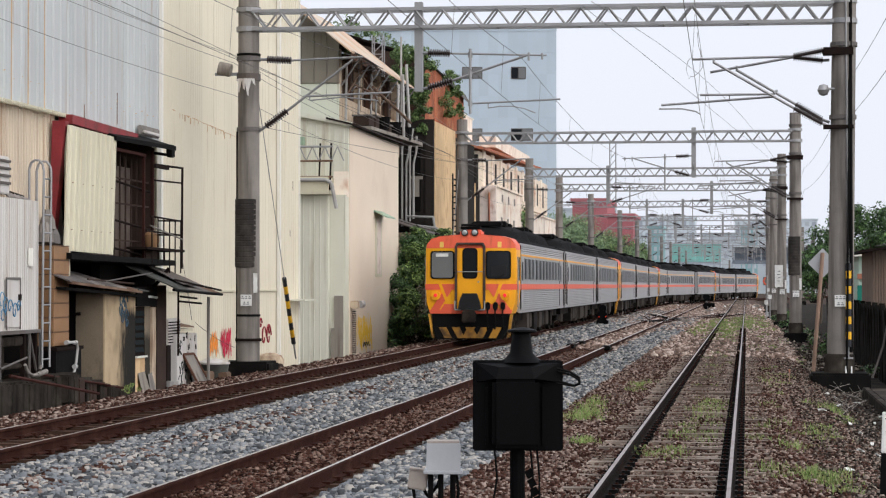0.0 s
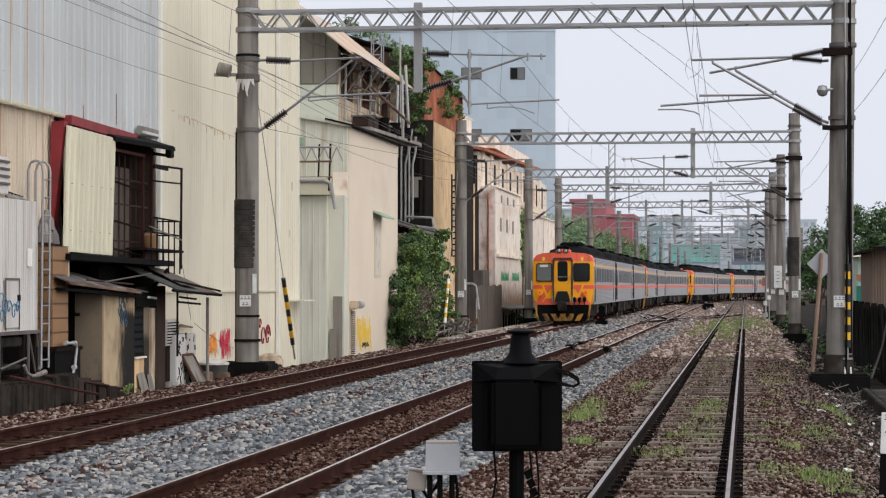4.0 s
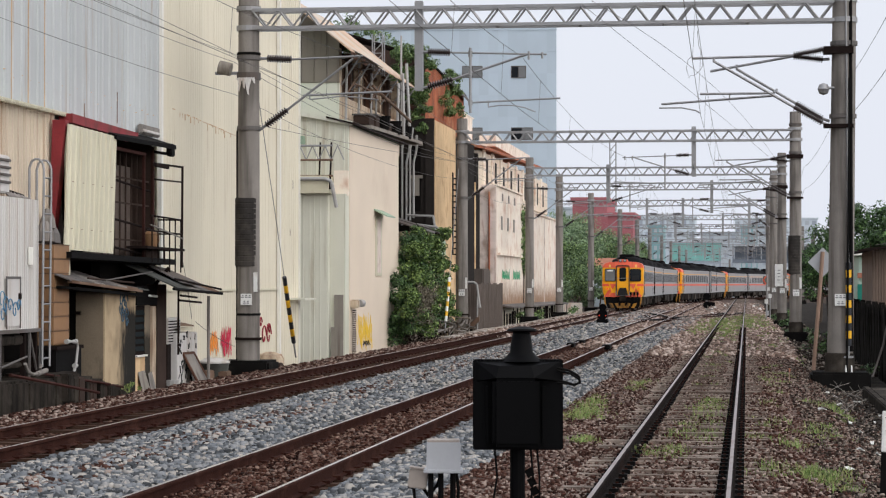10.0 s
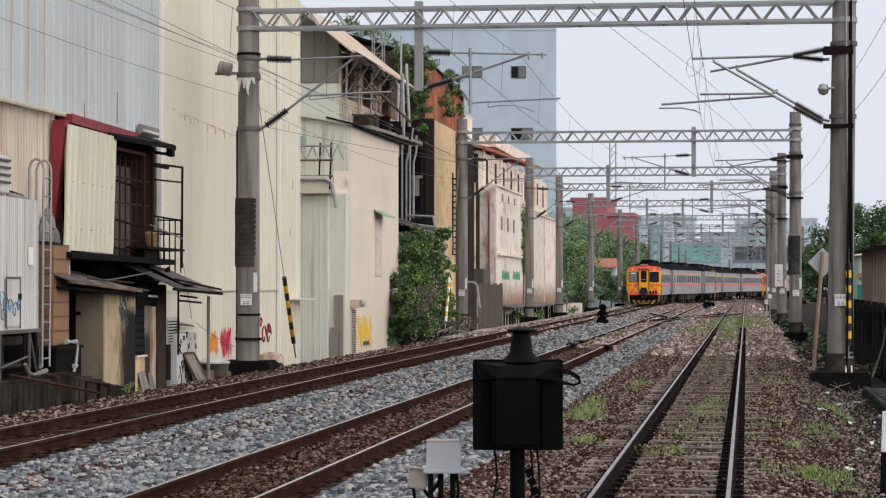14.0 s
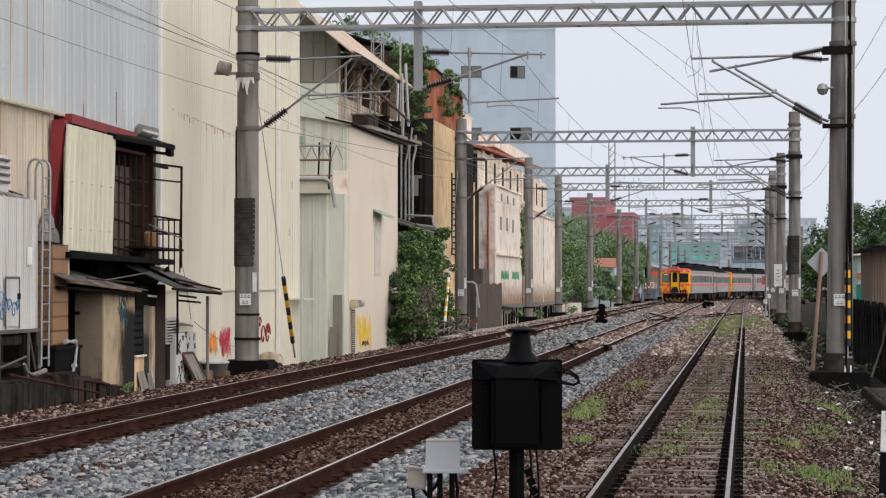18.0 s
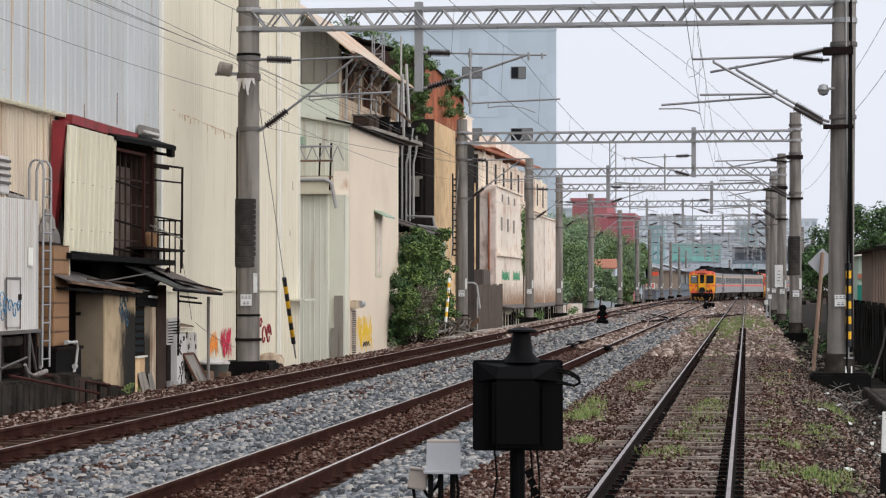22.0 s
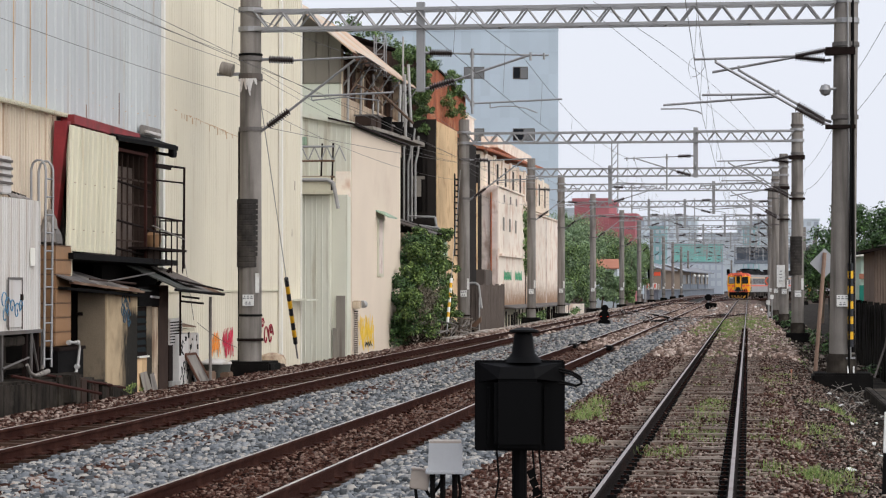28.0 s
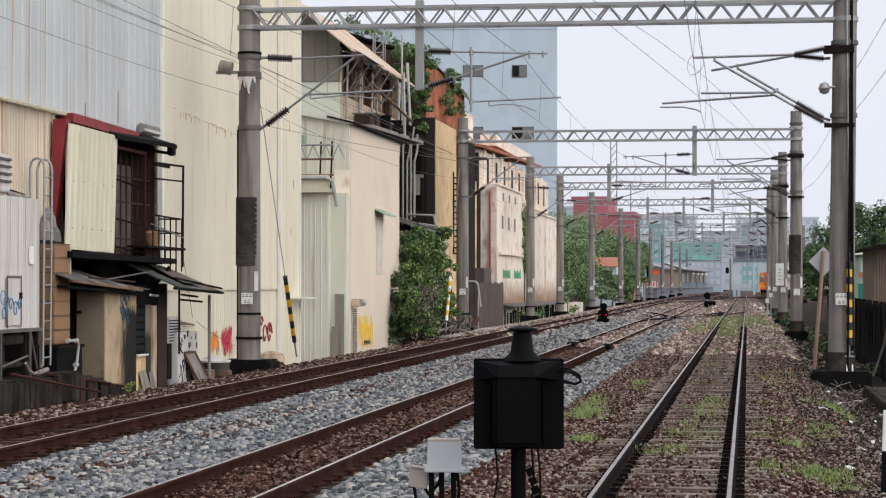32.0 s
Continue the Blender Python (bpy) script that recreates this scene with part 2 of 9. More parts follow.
M_REDPAINT = mat("dark_red_painted_steel", (0.24, 0.03, 0.035), 0.6, 0.0, 0.2, 3, 30, 0.1, (0.11, 0.03, 0.025), 0.35)
M_CONCRETE = mat("stained_concrete", (0.25, 0.225, 0.195), 0.92, 0, 0.15, 1.0, 35, 0.2, (0.12, 0.10, 0.085), 0.4, streak=True)
M_DARKCON = mat("soot_and_shade_concrete", (0.028, 0.024, 0.022), 0.95, 0, 0.3, 0.8, 30, 0.25, (0.025, 0.022, 0.02), 0.5, streak=True)
M_RUSTSHEET = mat("rusty_sheet", (0.20, 0.13, 0.09), 0.85, 0.1, 0.3, 1.5, 30, 0.2, (0.10, 0.05, 0.03), 0.5, each=0.15)
M_DARKIRON = mat("dark_rusty_iron", (0.015, 0.010, 0.009), 0.85, 0.0, 0.3, 3, 40, 0.15)
M_TIN = mat("grey_tin_roof", (0.13, 0.12, 0.115), 0.7, 0.3, 0.25, 1.5, 30, 0.15, (0.10, 0.075, 0.06), 0.45, each=0.15)
# ---------------------------------------------------------------- ground: one sheet with the track bed raised on it
TRACK_A, TRACK_B, TRACK_C = -8.64, -4.72, -0.72


def bed(x, y):
    """Height of the ground: the ballast bed lies 0.17 m under the rail heads, the land round it lower."""
    z = -0.19
    if x < -10.7:
        z -= 0.5 * ease((-10.7 - x) / 0.9)
    if x > 0.6:
        z -= 0.16 * ease((x - 0.6) / 1.6)
    if x > 1.15:
        z -= 0.2 * ease((x - 1.15) / 0.8)
    if x > 6:
        z -= 0.25 * ease((x - 6) / 6)
    z += 0.04 * ease((0.62 - abs(x - TRACK_B)) / 0.15)
    z -= 0.04 * ease((1.3 - abs(x - TRACK_A)) / 0.5) + 0.05 * ease((1.2 - abs(x - TRACK_B)) / 0.5)
    for c in (-6.66, -2.7):
        z += 0.05 * max(0.0, 1 - abs(x - c) / 1.0)
    z += 0.035 * noise.noise((x * 1.3, y * 0.7, 0.0)) + 0.02 * noise.noise((x * 4.0, y * 3.0, 2.0))
    return z


def make_ground():
    xs = [-3000, -900, -300, -120, -60, -35, -22, -16] + [-13.5 + 0.2 * i for i in range(96)] + [6.5, 8, 12, 20, 35, 60, 120, 300, 900, 3000]
    ys = [-600, -100, -20, 0, 6] + [9 + 0.45 * i for i in range(130)] + [68 + 2.0 * i for i in range(140)] + [360, 420, 520, 700, 1100, 2000, 4200]
    vs = [(x, y, bed(x, y)) for y in ys for x in xs]
    n = len(xs)
    fs, ms = [], []
    for j in range(len(ys) - 1):
        for i in range(n - 1):
            fs.append((j * n + i, j * n + i + 1, (j + 1) * n + i + 1, (j + 1) * n + i))
            x = (xs[i] + xs[i + 1]) / 2 + 0.18 * noise.noise((xs[i] * 2, ys[j] * 0.8, 5.0))
            if -7.55 < x < -5.6 or -3.85 < x < -2.85:
                ms.append(1)
            elif x > 1.9 and ys[j] < 300 or x > 1.55 and ys[j] < 110:
                ms.append(3)
            elif -11.2 < x < 1.0:
                ms.append(2)
            else:
                ms.append(0)
    ob = new("ground", quick("ground", vs, fs, [M_DIRT, M_SHADEBED, M_RUSTBED, M_HUMUS], ms))
    tagged(ob, "brown dirt and gravel ground with raised railway track bed", "ground", kind="structure")


def rail_shape(xs_of, ys):
    """One flat-bottomed rail along x = xs_of(y)."""
    prof = [(-0.062, -0.15), (0.062, -0.15), (0.062, -0.138), (0.012, -0.122), (0.009, -0.045), (0.031, -0.036), (0.031, -0.012), (0.019, 0.0),
            (-0.019, 0.0), (-0.031, -0.012), (-0.031, -0.036), (-0.009, -0.045), (-0.012, -0.122), (-0.062, -0.138)]
    k, s = len(prof), Shape()
    vs = [(xs_of(y) + a, y, b) for y in ys for a, b in prof]
    fs, ms = [], []
    for j in range(len(ys) - 1):
        for i in range(k):
            fs.append((j * k + i, j * k + (i + 1) % k, (j + 1) * k + (i + 1) % k, (j + 1) * k + i))
            ms.append(1 if i == 7 else 0)
    s.v, s.f, s.m = vs, fs + [tuple(range(k)), tuple(range((len(ys) - 1) * k, len(ys) * k))[::-1]], ms + [0, 0]
    return s


def track(name, label, centre, y0, y1, sleeper_mat, pitch, near, side_mat, step=4.0, group="railway tracks", lift=0.0, wide=2.0, fade=400):
    t = thing(name, label, "railway track", group, at=(0, 0, lift))
    ys = [y0 + step * i for i in range(int((y1 - y0) / step) + 1)]
    for side in (-0.566, 0.566):
        part("rail", rail_shape(lambda y: centre(y) + side, ys), [side_mat, M_SIDINGTOP if side_mat is M_RAILDARK else M_RAILTOP], t)
    one = Shape().box(-wide / 2, wide / 2, -0.11, 0.11, -0.30, -0.145, b=0.02).mesh("sleeper", sleeper_mat)
    y, rest, clips = y0 + 0.3, Shape(), Shape()
    while y < min(y1 - 0.3, fade):
        if y < near:
            ob = new("sleeper", one)
            ob.parent = t
            ob.matrix_basis = pose(centre(y) + random.uniform(-0.02, 0.02), y, random.uniform(-0.022, 0.01), 0, random.uniform(-0.7, 0.7), random.uniform(-1.2, 1.2))
            if sleeper_mat is M_WOOD:
                for side in (-0.566, 0.566):
                    for off in (-0.05, 0.05):
                        clips.box(centre(y) + side + off - 0.045, centre(y) + side + off + 0.045, y - 0.07, y + 0.07, -0.17, -0.115, m=2)
                y += pitch
                continue
            for side in (-0.566, 0.566):
                for off in (-0.085, 0.085):
                    clips.box(centre(y) + side + off - 0.04, centre(y) + side + off + 0.04, y - 0.045, y + 0.045, -0.16, -0.105)
                    clips.box(centre(y) + side + off - 0.015, centre(y) + side + off + 0.015, y - 0.012, y + 0.012, -0.11, -0.09, m=2)
        else:
            rest.box(centre(y) - wide / 2, centre(y) + wide / 2, y - 0.11, y + 0.11, -0.30, -0.145)
        y += pitch
    if rest.v:
        tagged(part("sleeper_run", rest, sleeper_mat, t), kind="stuff")
    if clips.v:
        tagged(part("clip_run", clips, [M_BLACK, M_GALV, M_RAIL], t), kind="stuff")
    return t


def bend(y):
    """The through tracks swing aside before the station."""
    return 3.4 * max(0.0, (y - 250) / 170) ** 1.6


def make_tracks():
    track("main_track", "rusty railway track on grey ballast under the train", lambda y: TRACK_A + bend(y), -24, 420, M_WOOD, 0.6, 90, M_RAIL, lift=-0.04)
    track("middle_track", "rusty railway track on stone ballast", lambda y: TRACK_B + bend(y), -24, 420, M_WOOD, 0.6, 90, M_RAIL, lift=-0.065)
    track("siding_track", "railway siding with concrete sleepers and weeds", lambda y: TRACK_C, -24, 330, M_SLEEPER, 0.54, 100, M_RAILDARK)
    gap = TRACK_B - TRACK_A
    # crossovers between the tracks
    for x0, dx, y0, y1 in ((TRACK_B, -gap, 124, 172), (TRACK_B, TRACK_C - TRACK_B, 112, 154), (TRACK_A, gap, 209, 252)):
        xo = track("crossover_track", "rusty crossover between two tracks", lambda y: x0 + dx * ease((y - y0) / (y1 - y0)), y0 + 4, y1 - 4, M_WOOD, 0.65, 0, M_RAIL, 2.0, "crossovers", -0.05, 2.2)
        for side in (-0.566, 0.566):
            for u in (0.2, 0.42, 0.62, 0.84):
                ya, yb = y0 + (y1 - y0) * u - 2.2, y0 + (y1 - y0) * u + 2.2
                xa, xb = (x0 + dx * ease((y - y0) / (y1 - y0)) + side * 0.86 for y in (ya, yb))
                part("check_rail", Shape().add([(x + a, y, z) for x, y in ((xa, ya), (xb, yb)) for a in (-0.07, 0.07) for z in (-0.16, 0.0)],
                                               [(0, 1, 3, 2), (4, 6, 7, 5), (0, 4, 5, 1), (2, 3, 7, 6), (0, 2, 6, 4), (1, 5, 7, 3)]), M_BLACK, xo, "dark greasy check rail")
    track("branch_track", "curving track that leaves to the station side", lambda y: train_x(y), 262, 420, M_WOOD, 0.65, 0, M_RAIL, 2.0, "crossovers", -0.055)


def stones(name, label, material, spots):
    """Broken stones scattered in stretches (x0, x1, y0, y1, count, size)."""
    rng = np.random.default_rng(len(name))
    cube = np.array([(x, y, z) for x in (-1, 1) for y in (-1, 1) for z in (-1, 1)], float)
    quads = np.array([(0, 1, 3, 2), (4, 6, 7, 5), (0, 4, 5, 1), (2, 3, 7, 6), (1, 5, 7, 3)])
    vs, fs, k = [], [], 0
    for x0, x1, y0, y1, n, size, *lift in spots:
        u = rng.random(n)
        y = (y0 ** -0.6 + u * (y1 ** -0.6 - y0 ** -0.6)) ** (-1 / 0.6)
        x = rng.uniform(x0, x1, n)
        s = size * rng.uniform(0.55, 1.3, n)
        c = cube[None] * rng.uniform(0.55, 1.0, (n, 8, 3)) * np.array([1, 1, 0.62]) * s[:, None, None] * rng.uniform(0.7, 1.25, (n, 1, 3))
        a, b = rng.uniform(0, 2 * np.pi, n), rng.uniform(-0.7, 0.7, n)
        ca, sa, cb, sb = np.cos(a)[:, None], np.sin(a)[:, None], np.cos(b)[:, None], np.sin(b)[:, None]
        cx, cy, cz = c[..., 0], c[..., 1] * cb - c[..., 2] * sb, c[..., 1] * sb + c[..., 2] * cb
        px, py = cx * ca - cy * sa, cx * sa + cy * ca
        z = np.array([bed(p, q) for p, q in zip(x, y)]) + rng.uniform(-0.015, 0.034, n) * (size / 0.03) + (lift[0] if lift else 0.0)
        vs.append(np.stack([px + x[:, None], py + y[:, None], cz + z[:, None]], -1).reshape(-1, 3))
        fs.append((quads[None] + (k + 8 * np.arange(n))[:, None, None]).reshape(-1, 4))
        k += 8 * n
    ob = new(name, quick(name, np.concatenate(vs), np.concatenate(fs), [material]))
    tagged(ob, label, "gravel", kind="stuff")


def make_stones():
    stones("grey_ballast", "loose grey crushed stone ballast between the tracks", M_STONE,
           [(-7.75, -5.55, 17, 95, 30000, 0.034), (-3.95, -2.75, 15, 80, 15000, 0.034), (-7.7, -5.6, 80, 170, 4500, 0.06), (-3.9, -2.6, 70, 130, 2500, 0.055)])
    stones("dark_ballast", "dark rust-stained small stones between the rails", M_DARKSTONE,
           [(-9.1, -8.15, 20, 80, 5000, 0.022), (-5.25, -4.2, 16, 80, 14000, 0.02), (-10.0, -9.25, 20, 80, 5000, 0.022)])
    stones("leaf_litter", "dark leaf litter and rubbish along the fence", M_LITTER,
           [(0.75, 2.5, 19, 60, 10000, 0.019), (1.4, 3.2, 58, 180, 5000, 0.05)])
    stones("rusty_ballast", "rust-brown stones and cinders on the track bed", M_BROWNSTONE,
           [(-11.3, -9.25, 24, 90, 17000, 0.026), (-2.75, -1.35, 15, 75, 21000, 0.018),
            (-1.22, -0.22, 15, 75, 9000, 0.017, 0.022), (-1.95, -1.33, 15, 70, 5000, 0.017, 0.026), (-0.1, 0.55, 15, 70, 5000, 0.017, 0.026), (0.3, 1.4, 18, 80, 12000, 0.016), (1.3, 2.1, 18, 70, 2500, 0.016), (-6.95, -6.3, 18, 80, 3000, 0.034), (-1.25, -0.2, 15, 60, 500, 0.016, 0.045), (-1.8, 0.35, 15, 60, 500, 0.015, 0.045)])
    stones("far_gravel", "pale brown gravel round the points", M_FARSTONE,
           [(-11, -7.8, 85, 260, 4500, 0.06), (-5.6, -3.8, 70, 260, 4500, 0.055), (-7.8, -5.5, 115, 260, 3500, 0.06), (-4.0, -2.6, 95, 260, 3500, 0.055), (-2.7, 1.6, 62, 240, 11000, 0.05)])


# ---------------------------------------------------------------- railcar train: the way it takes and the place of its last car
def train_x(y):
    """Across the tracks: from the main track over the middle one to the branch."""
    return TRACK_A + 3.71 * ease((y - 209) / 43) + 0.156 * 8.0 * math.log1p(math.exp((y - 280.5) / 8.0))


LAST_CAR = [(0, 72.4), (1, 82.0), (2, 91.4), (3, 100.9), (6, 128.3), (7, 137.0), (8, 145.6), (9, 154.4), (10, 163.2), (11, 171.8), (12, 180.5), (13, 189.2),
            (14, 197.6), (17, 221.3), (18, 228.9), (19, 236.6), (20, 244.2), (21, 251.8), (22, 259.4), (23, 266.8), (24, 274.1), (25, 281.4), (28, 303.0), (29, 310.1),
            (30, 317.2), (31, 324.2), (32, 331.2)]
M_STEELSIDE = mat("brushed_stainless_side", (0.40, 0.395, 0.40), 0.42, 0.35, 0.08, 1.0, 30, 0.03, (0.30, 0.27, 0.25), 0.25, streak=True)
M_YELLOW = mat("yellow_orange_car_paint", (0.86, 0.38, 0.012), 0.42, 0, 0.05, 2, 30, 0.02, (0.50, 0.22, 0.03), 0.18, streak=True)
M_ORANGE = mat("red_orange_car_paint", (0.76, 0.125, 0.065), 0.42, 0, 0.06, 2, 30, 0.02, (0.42, 0.09, 0.04), 0.18, streak=True)
M_ROOF = mat("sooty_roof", (0.008, 0.0075, 0.008), 0.9, 0, 0.3, 1.2, 25, 0.2)
M_UNDER = mat("grimy_underframe", (0.015, 0.013, 0.012), 0.85, 0.1, 0.4, 2, 25, 0.2, (0.06, 0.046, 0.036), 0.4)
M_UNDERBOX = mat("dusty_grey_equipment", (0.05, 0.042, 0.037), 0.8, 0, 0.35, 2, 25, 0.1, each=0.6)
M_CARGLASS = mat("dark_car_window", (0.012, 0.014, 0.017), 0.4, 0.0, 0.1, 1.0, 20.0, 0.0, spec=0.05)
M_GREYGLASS = mat("grey_car_window", (0.085, 0.09, 0.095), 0.35, 0.0, 0.1, 1.0, 20.0, 0.0, each=0.7, spec=0.25)
M_CABGLASS = mat("cab_window", (0.010, 0.012, 0.014), 0.2, 0.0, 0.1, 1.0, 20.0, 0.0, spec=0.15)
M_RUBBER = mat("black_rubber", (0.007, 0.0068, 0.0068), 0.75, 0, 0.2, 3, 30, 0.05)
M_DULLGLASS = mat("shaded_cab_window", (0.16, 0.165, 0.165), 0.35, 0, 0.06, 1, 20, 0)
M_TAILRED = mat("lit_red_tail_lamp", (0.9, 0.03, 0.04), 0.3, 0, 0.05, 3, 30, 0, glow=0.3)
M_LENS = mat("headlamp_glass", (0.42, 0.43, 0.43), 0.15, 0.5, 0.05, 3, 30, 0)
M_GANGFRAME = mat("worn_brown_gangway_rubber", (0.075, 0.054, 0.046), 0.7, 0, 0.3, 3, 30, 0.1, (0.03, 0.025, 0.022), 0.4)
M_GREYBOX = mat("dark_grey_gangway_plate", (0.022, 0.022, 0.024), 0.55, 0.1, 0.2, 2, 30, 0.05)
M_HAZARD = mat("hazard_yellow", (0.52, 0.25, 0.03), 0.6, 0, 0.25, 3, 30, 0.02, (0.08, 0.045, 0.02), 0.62)
M_PLATEYELLOW = mat("pale_yellow_plate", (0.78, 0.52, 0.12), 0.5, 0, 0.1, 3, 30, 0.02)

HALF, END, GUTTER = 1.45, 9.85, 3.12


def nose(x, z):
    """How far the cab front lies behind its foremost point."""
    return 0.16 * (x / HALF) ** 2 + 0.10 * max(0.0, (z - 2.2) / 1.2) ** 2


def clip_strip(poly, lo, hi, ax):
    for sgn, lim in ((1, lo), (-1, -hi)):
        out = []
        for p, q in zip(poly, poly[1:] + poly[:1]):
            a, b = sgn * p[ax] - lim, sgn * q[ax] - lim
            if a >= 0:
                out.append(p)
            if a * b < 0:
                t = a / (a - b)
                out.append((p[0] + (q[0] - p[0]) * t, p[1] + (q[1] - p[1]) * t))
        poly = out
        if len(poly) < 3:
            return []
    return poly


def on_front(s, poly, proud, m=0, deep=0.05, bow=True):
    """A plate with a convex outline (x, z) laid on the bowed cab front."""
    xs = [p[0] for p in poly]
    n = max(1, int((max(xs) - min(xs)) / 0.16)) if bow else 1
    w = (max(xs) - min(xs)) / n
    for i in range(n):
        c = clip_strip(poly, min(xs) + i * w, min(xs) + (i + 1) * w, 0) if n > 1 else poly
        if len(c) < 3:
            continue
        k = len(c)
        f = [(x, -END + nose(x, z) - proud, z) for x, z in c]
        b = [(x, -END + nose(x, z) - proud + deep, z) for x, z in c]
        s.weld = True
        s.add(f + b, [tuple(range(k)), tuple(range(k, 2 * k))[::-1]] + [(j, (j + 1) % k, k + (j + 1) % k, k + j) for j in range(k)], m)
    return s


def rounded(x0, x1, z0, z1, r, n=5):
    pts = []
    for cx, cz, a0 in ((x1 - r, z1 - r, 0), (x0 + r, z1 - r, 90), (x0 + r, z0 + r, 180), (x1 - r, z0 + r, 270)):
        pts += [(cx + r * math.cos(radians(a0 + 90 * i / n)), cz + r * math.sin(radians(a0 + 90 * i / n))) for i in range(n + 1)]
    return pts


def side_profile():
    """Half outline of the body from sill to gutter, ribbed below the stripe and above the windows."""
    p = [(1.36, 0.93)]
    z = 0.98
    while z < 1.60:
        p += [(1.405, z), (1.428, z + 0.014), (1.428, z + 0.036), (1.405, z + 0.05)]
        z += 0.068
    p += [(1.42, 1.64), (1.425, 2.80)]
    z = 2.84
    while z < 3.06:
        p += [(1.41, z), (1.425, z + 0.014), (1.42, z + 0.036), (1.40, z + 0.05)]
        z += 0.068
    return p + [(1.385, GUTTER)]


def make_car(cab):
    car = thing("railcar", "stainless steel diesel railcar with orange cab end" if cab else "stainless steel railcar with orange stripe and dark roof", "railcar", "railcars of the train")
    y0 = -END + (1.5 if cab else 0.25)
    half = side_profile()
    hull = half + [(-x, z) for x, z in reversed(half)]
    part("body", Shape().prism(hull, "y", y0, END - 0.25), M_STEELSIDE, car)
    arc = [(1.40, GUTTER - 0.01), (1.40, GUTTER + 0.04), (1.30, 3.21), (1.05, 3.32), (0.7, 3.385), (0.3, 3.415), (0, 3.42)]
    part("roof", Shape().prism(arc + [(-x, z) for x, z in reversed(arc[:-1])], "y", y0 - (0.02 if cab else 0), END - 0.25), M_ROOF, car, "soot-black roof")
    gut = Shape()
    for sx in (-1, 1):
        gut.box(sx * 1.385, sx * 1.43, y0, END - 0.25, GUTTER - 0.03, GUTTER + 0.03)
    part("gutter", gut, M_STEELSIDE, car)
    # soot-black air conditioner housings and vents on the roof
    for yc, ln, h in ((-3.5, 5.8, 0.44), (4.3, 5.6, 0.42)):
        s = Shape()
        prof = [(-1.1, 3.26), (-0.98, 3.40 + h * 0.55), (-0.55, 3.42 + h * 0.92), (0, 3.44 + h), (0.55, 3.42 + h * 0.92), (0.98, 3.40 + h * 0.55), (1.1, 3.26)]
        n, k = 16, len(prof)
        for i in range(n + 1):
            t = i / n
            f = 0.12 + 0.88 * min(1.0, max(0.0, min(t / 0.22, (1 - t) / 0.16))) * (0.9 + 0.1 * math.sin(7 * t + yc))
            s.v += [(x, yc - ln / 2 + ln * t, 3.26 + (z - 3.26) * f) for x, z in prof]
        fs = [(i * k + j, i * k + j + 1, (i + 1) * k + j + 1, (i + 1) * k + j) for i in range(n) for j in range(k - 1)]
        s.f = fs + [tuple(range(k))[::-1], tuple(range(n * k, n * k + k))]
        s.m = [0] * len(s.f)
        box_ob = part("roof_housing", s, M_ROOF, car, smooth=True)
        for k in range(3):
            yk = yc - ln * 0.3 + ln * 0.28 * k
            part("vent", Shape().box(-0.5, 0.5, yk, yk + 0.6, 3.40 + h * 0.85, 3.50 + h + 0.05 * (k % 2), b=0.04), M_ROOF, box_ob)
            part("pipe", Shape().tube((1.0, yk - 0.4, 3.36), (0.8, yk + 0.7, 3.5 + h * 0.3), 0.05, 6), M_ROOF, box_ob)
    # sides: windows, stripes, doors
    for sx in (-1, 1):
        part("stripe", Shape().box(sx * 1.39, sx * 1.437, y0, END - 0.25, 1.655, 1.835), M_ORANGE, car, "red-orange stripe")
        part("window_line", Shape().box(sx * 1.39, sx * 1.434, y0, END - 0.25, 2.735, 2.795), M_YELLOW, car, "thin yellow-orange line")
        part("sill_line", Shape().box(sx * 1.37, sx * 1.415, y0, END - 0.25, 0.90, 0.965), M_STEELSIDE, car)
        y = -6.9
        while y < 7.0:
            w = Shape().box(sx * 1.395, sx * 1.438, y, y + 1.18, 1.95, 2.70, b=0.012)
            frame_ob = part("side_window", w, M_STEELSIDE, car)
            part("pane", Shape().box(sx * 1.405, sx * 1.441, y + 0.05, y + 0.57, 1.99, 2.66), M_CARGLASS, frame_ob)
            part("pane", Shape().box(sx * 1.405, sx * 1.441, y + 0.61, y + 1.13, 1.99, 2.66), M_GREYGLASS, frame_ob)
            y += 1.36
        for yd in ((-8.0,) if cab else (-8.6,)) + (7.6,):
            d = part("side_door", Shape().box(sx * 1.385, sx * 1.436, yd, yd + 0.95, 1.0, 2.72, b=0.015), M_STEELSIDE, car)
            part("door_window", Shape().box(sx * 1.40, sx * 1.442, yd + 0.25, yd + 0.70, 1.95, 2.55), M_CARGLASS, d)
            part("door_gap", Shape().box(sx * 1.39, sx * 1.4375, yd - 0.05, yd - 0.012, 1.0, 2.74), M_RUBBER, d)
        part("drain_pipe", Shape().tube((sx * 1.445, y0 + 0.12, 1.05), (sx * 1.43, y0 + 0.12, 3.08), 0.026, 6), M_RUBBER, car)
        part("drain_pipe", Shape().tube((sx * 1.44, END - 0.33, 1.0), (sx * 1.42, END - 0.33, 3.1), 0.035, 6), M_RUBBER, car)
    # underframe and bogies
    under = Shape().box(-1.15, 1.15, -END + 1.2, END - 0.4, 0.62, 0.93)
    part("underframe", under, M_UNDER, car)
    rng = random.Random(7 if cab else 8)
    y = -4.6
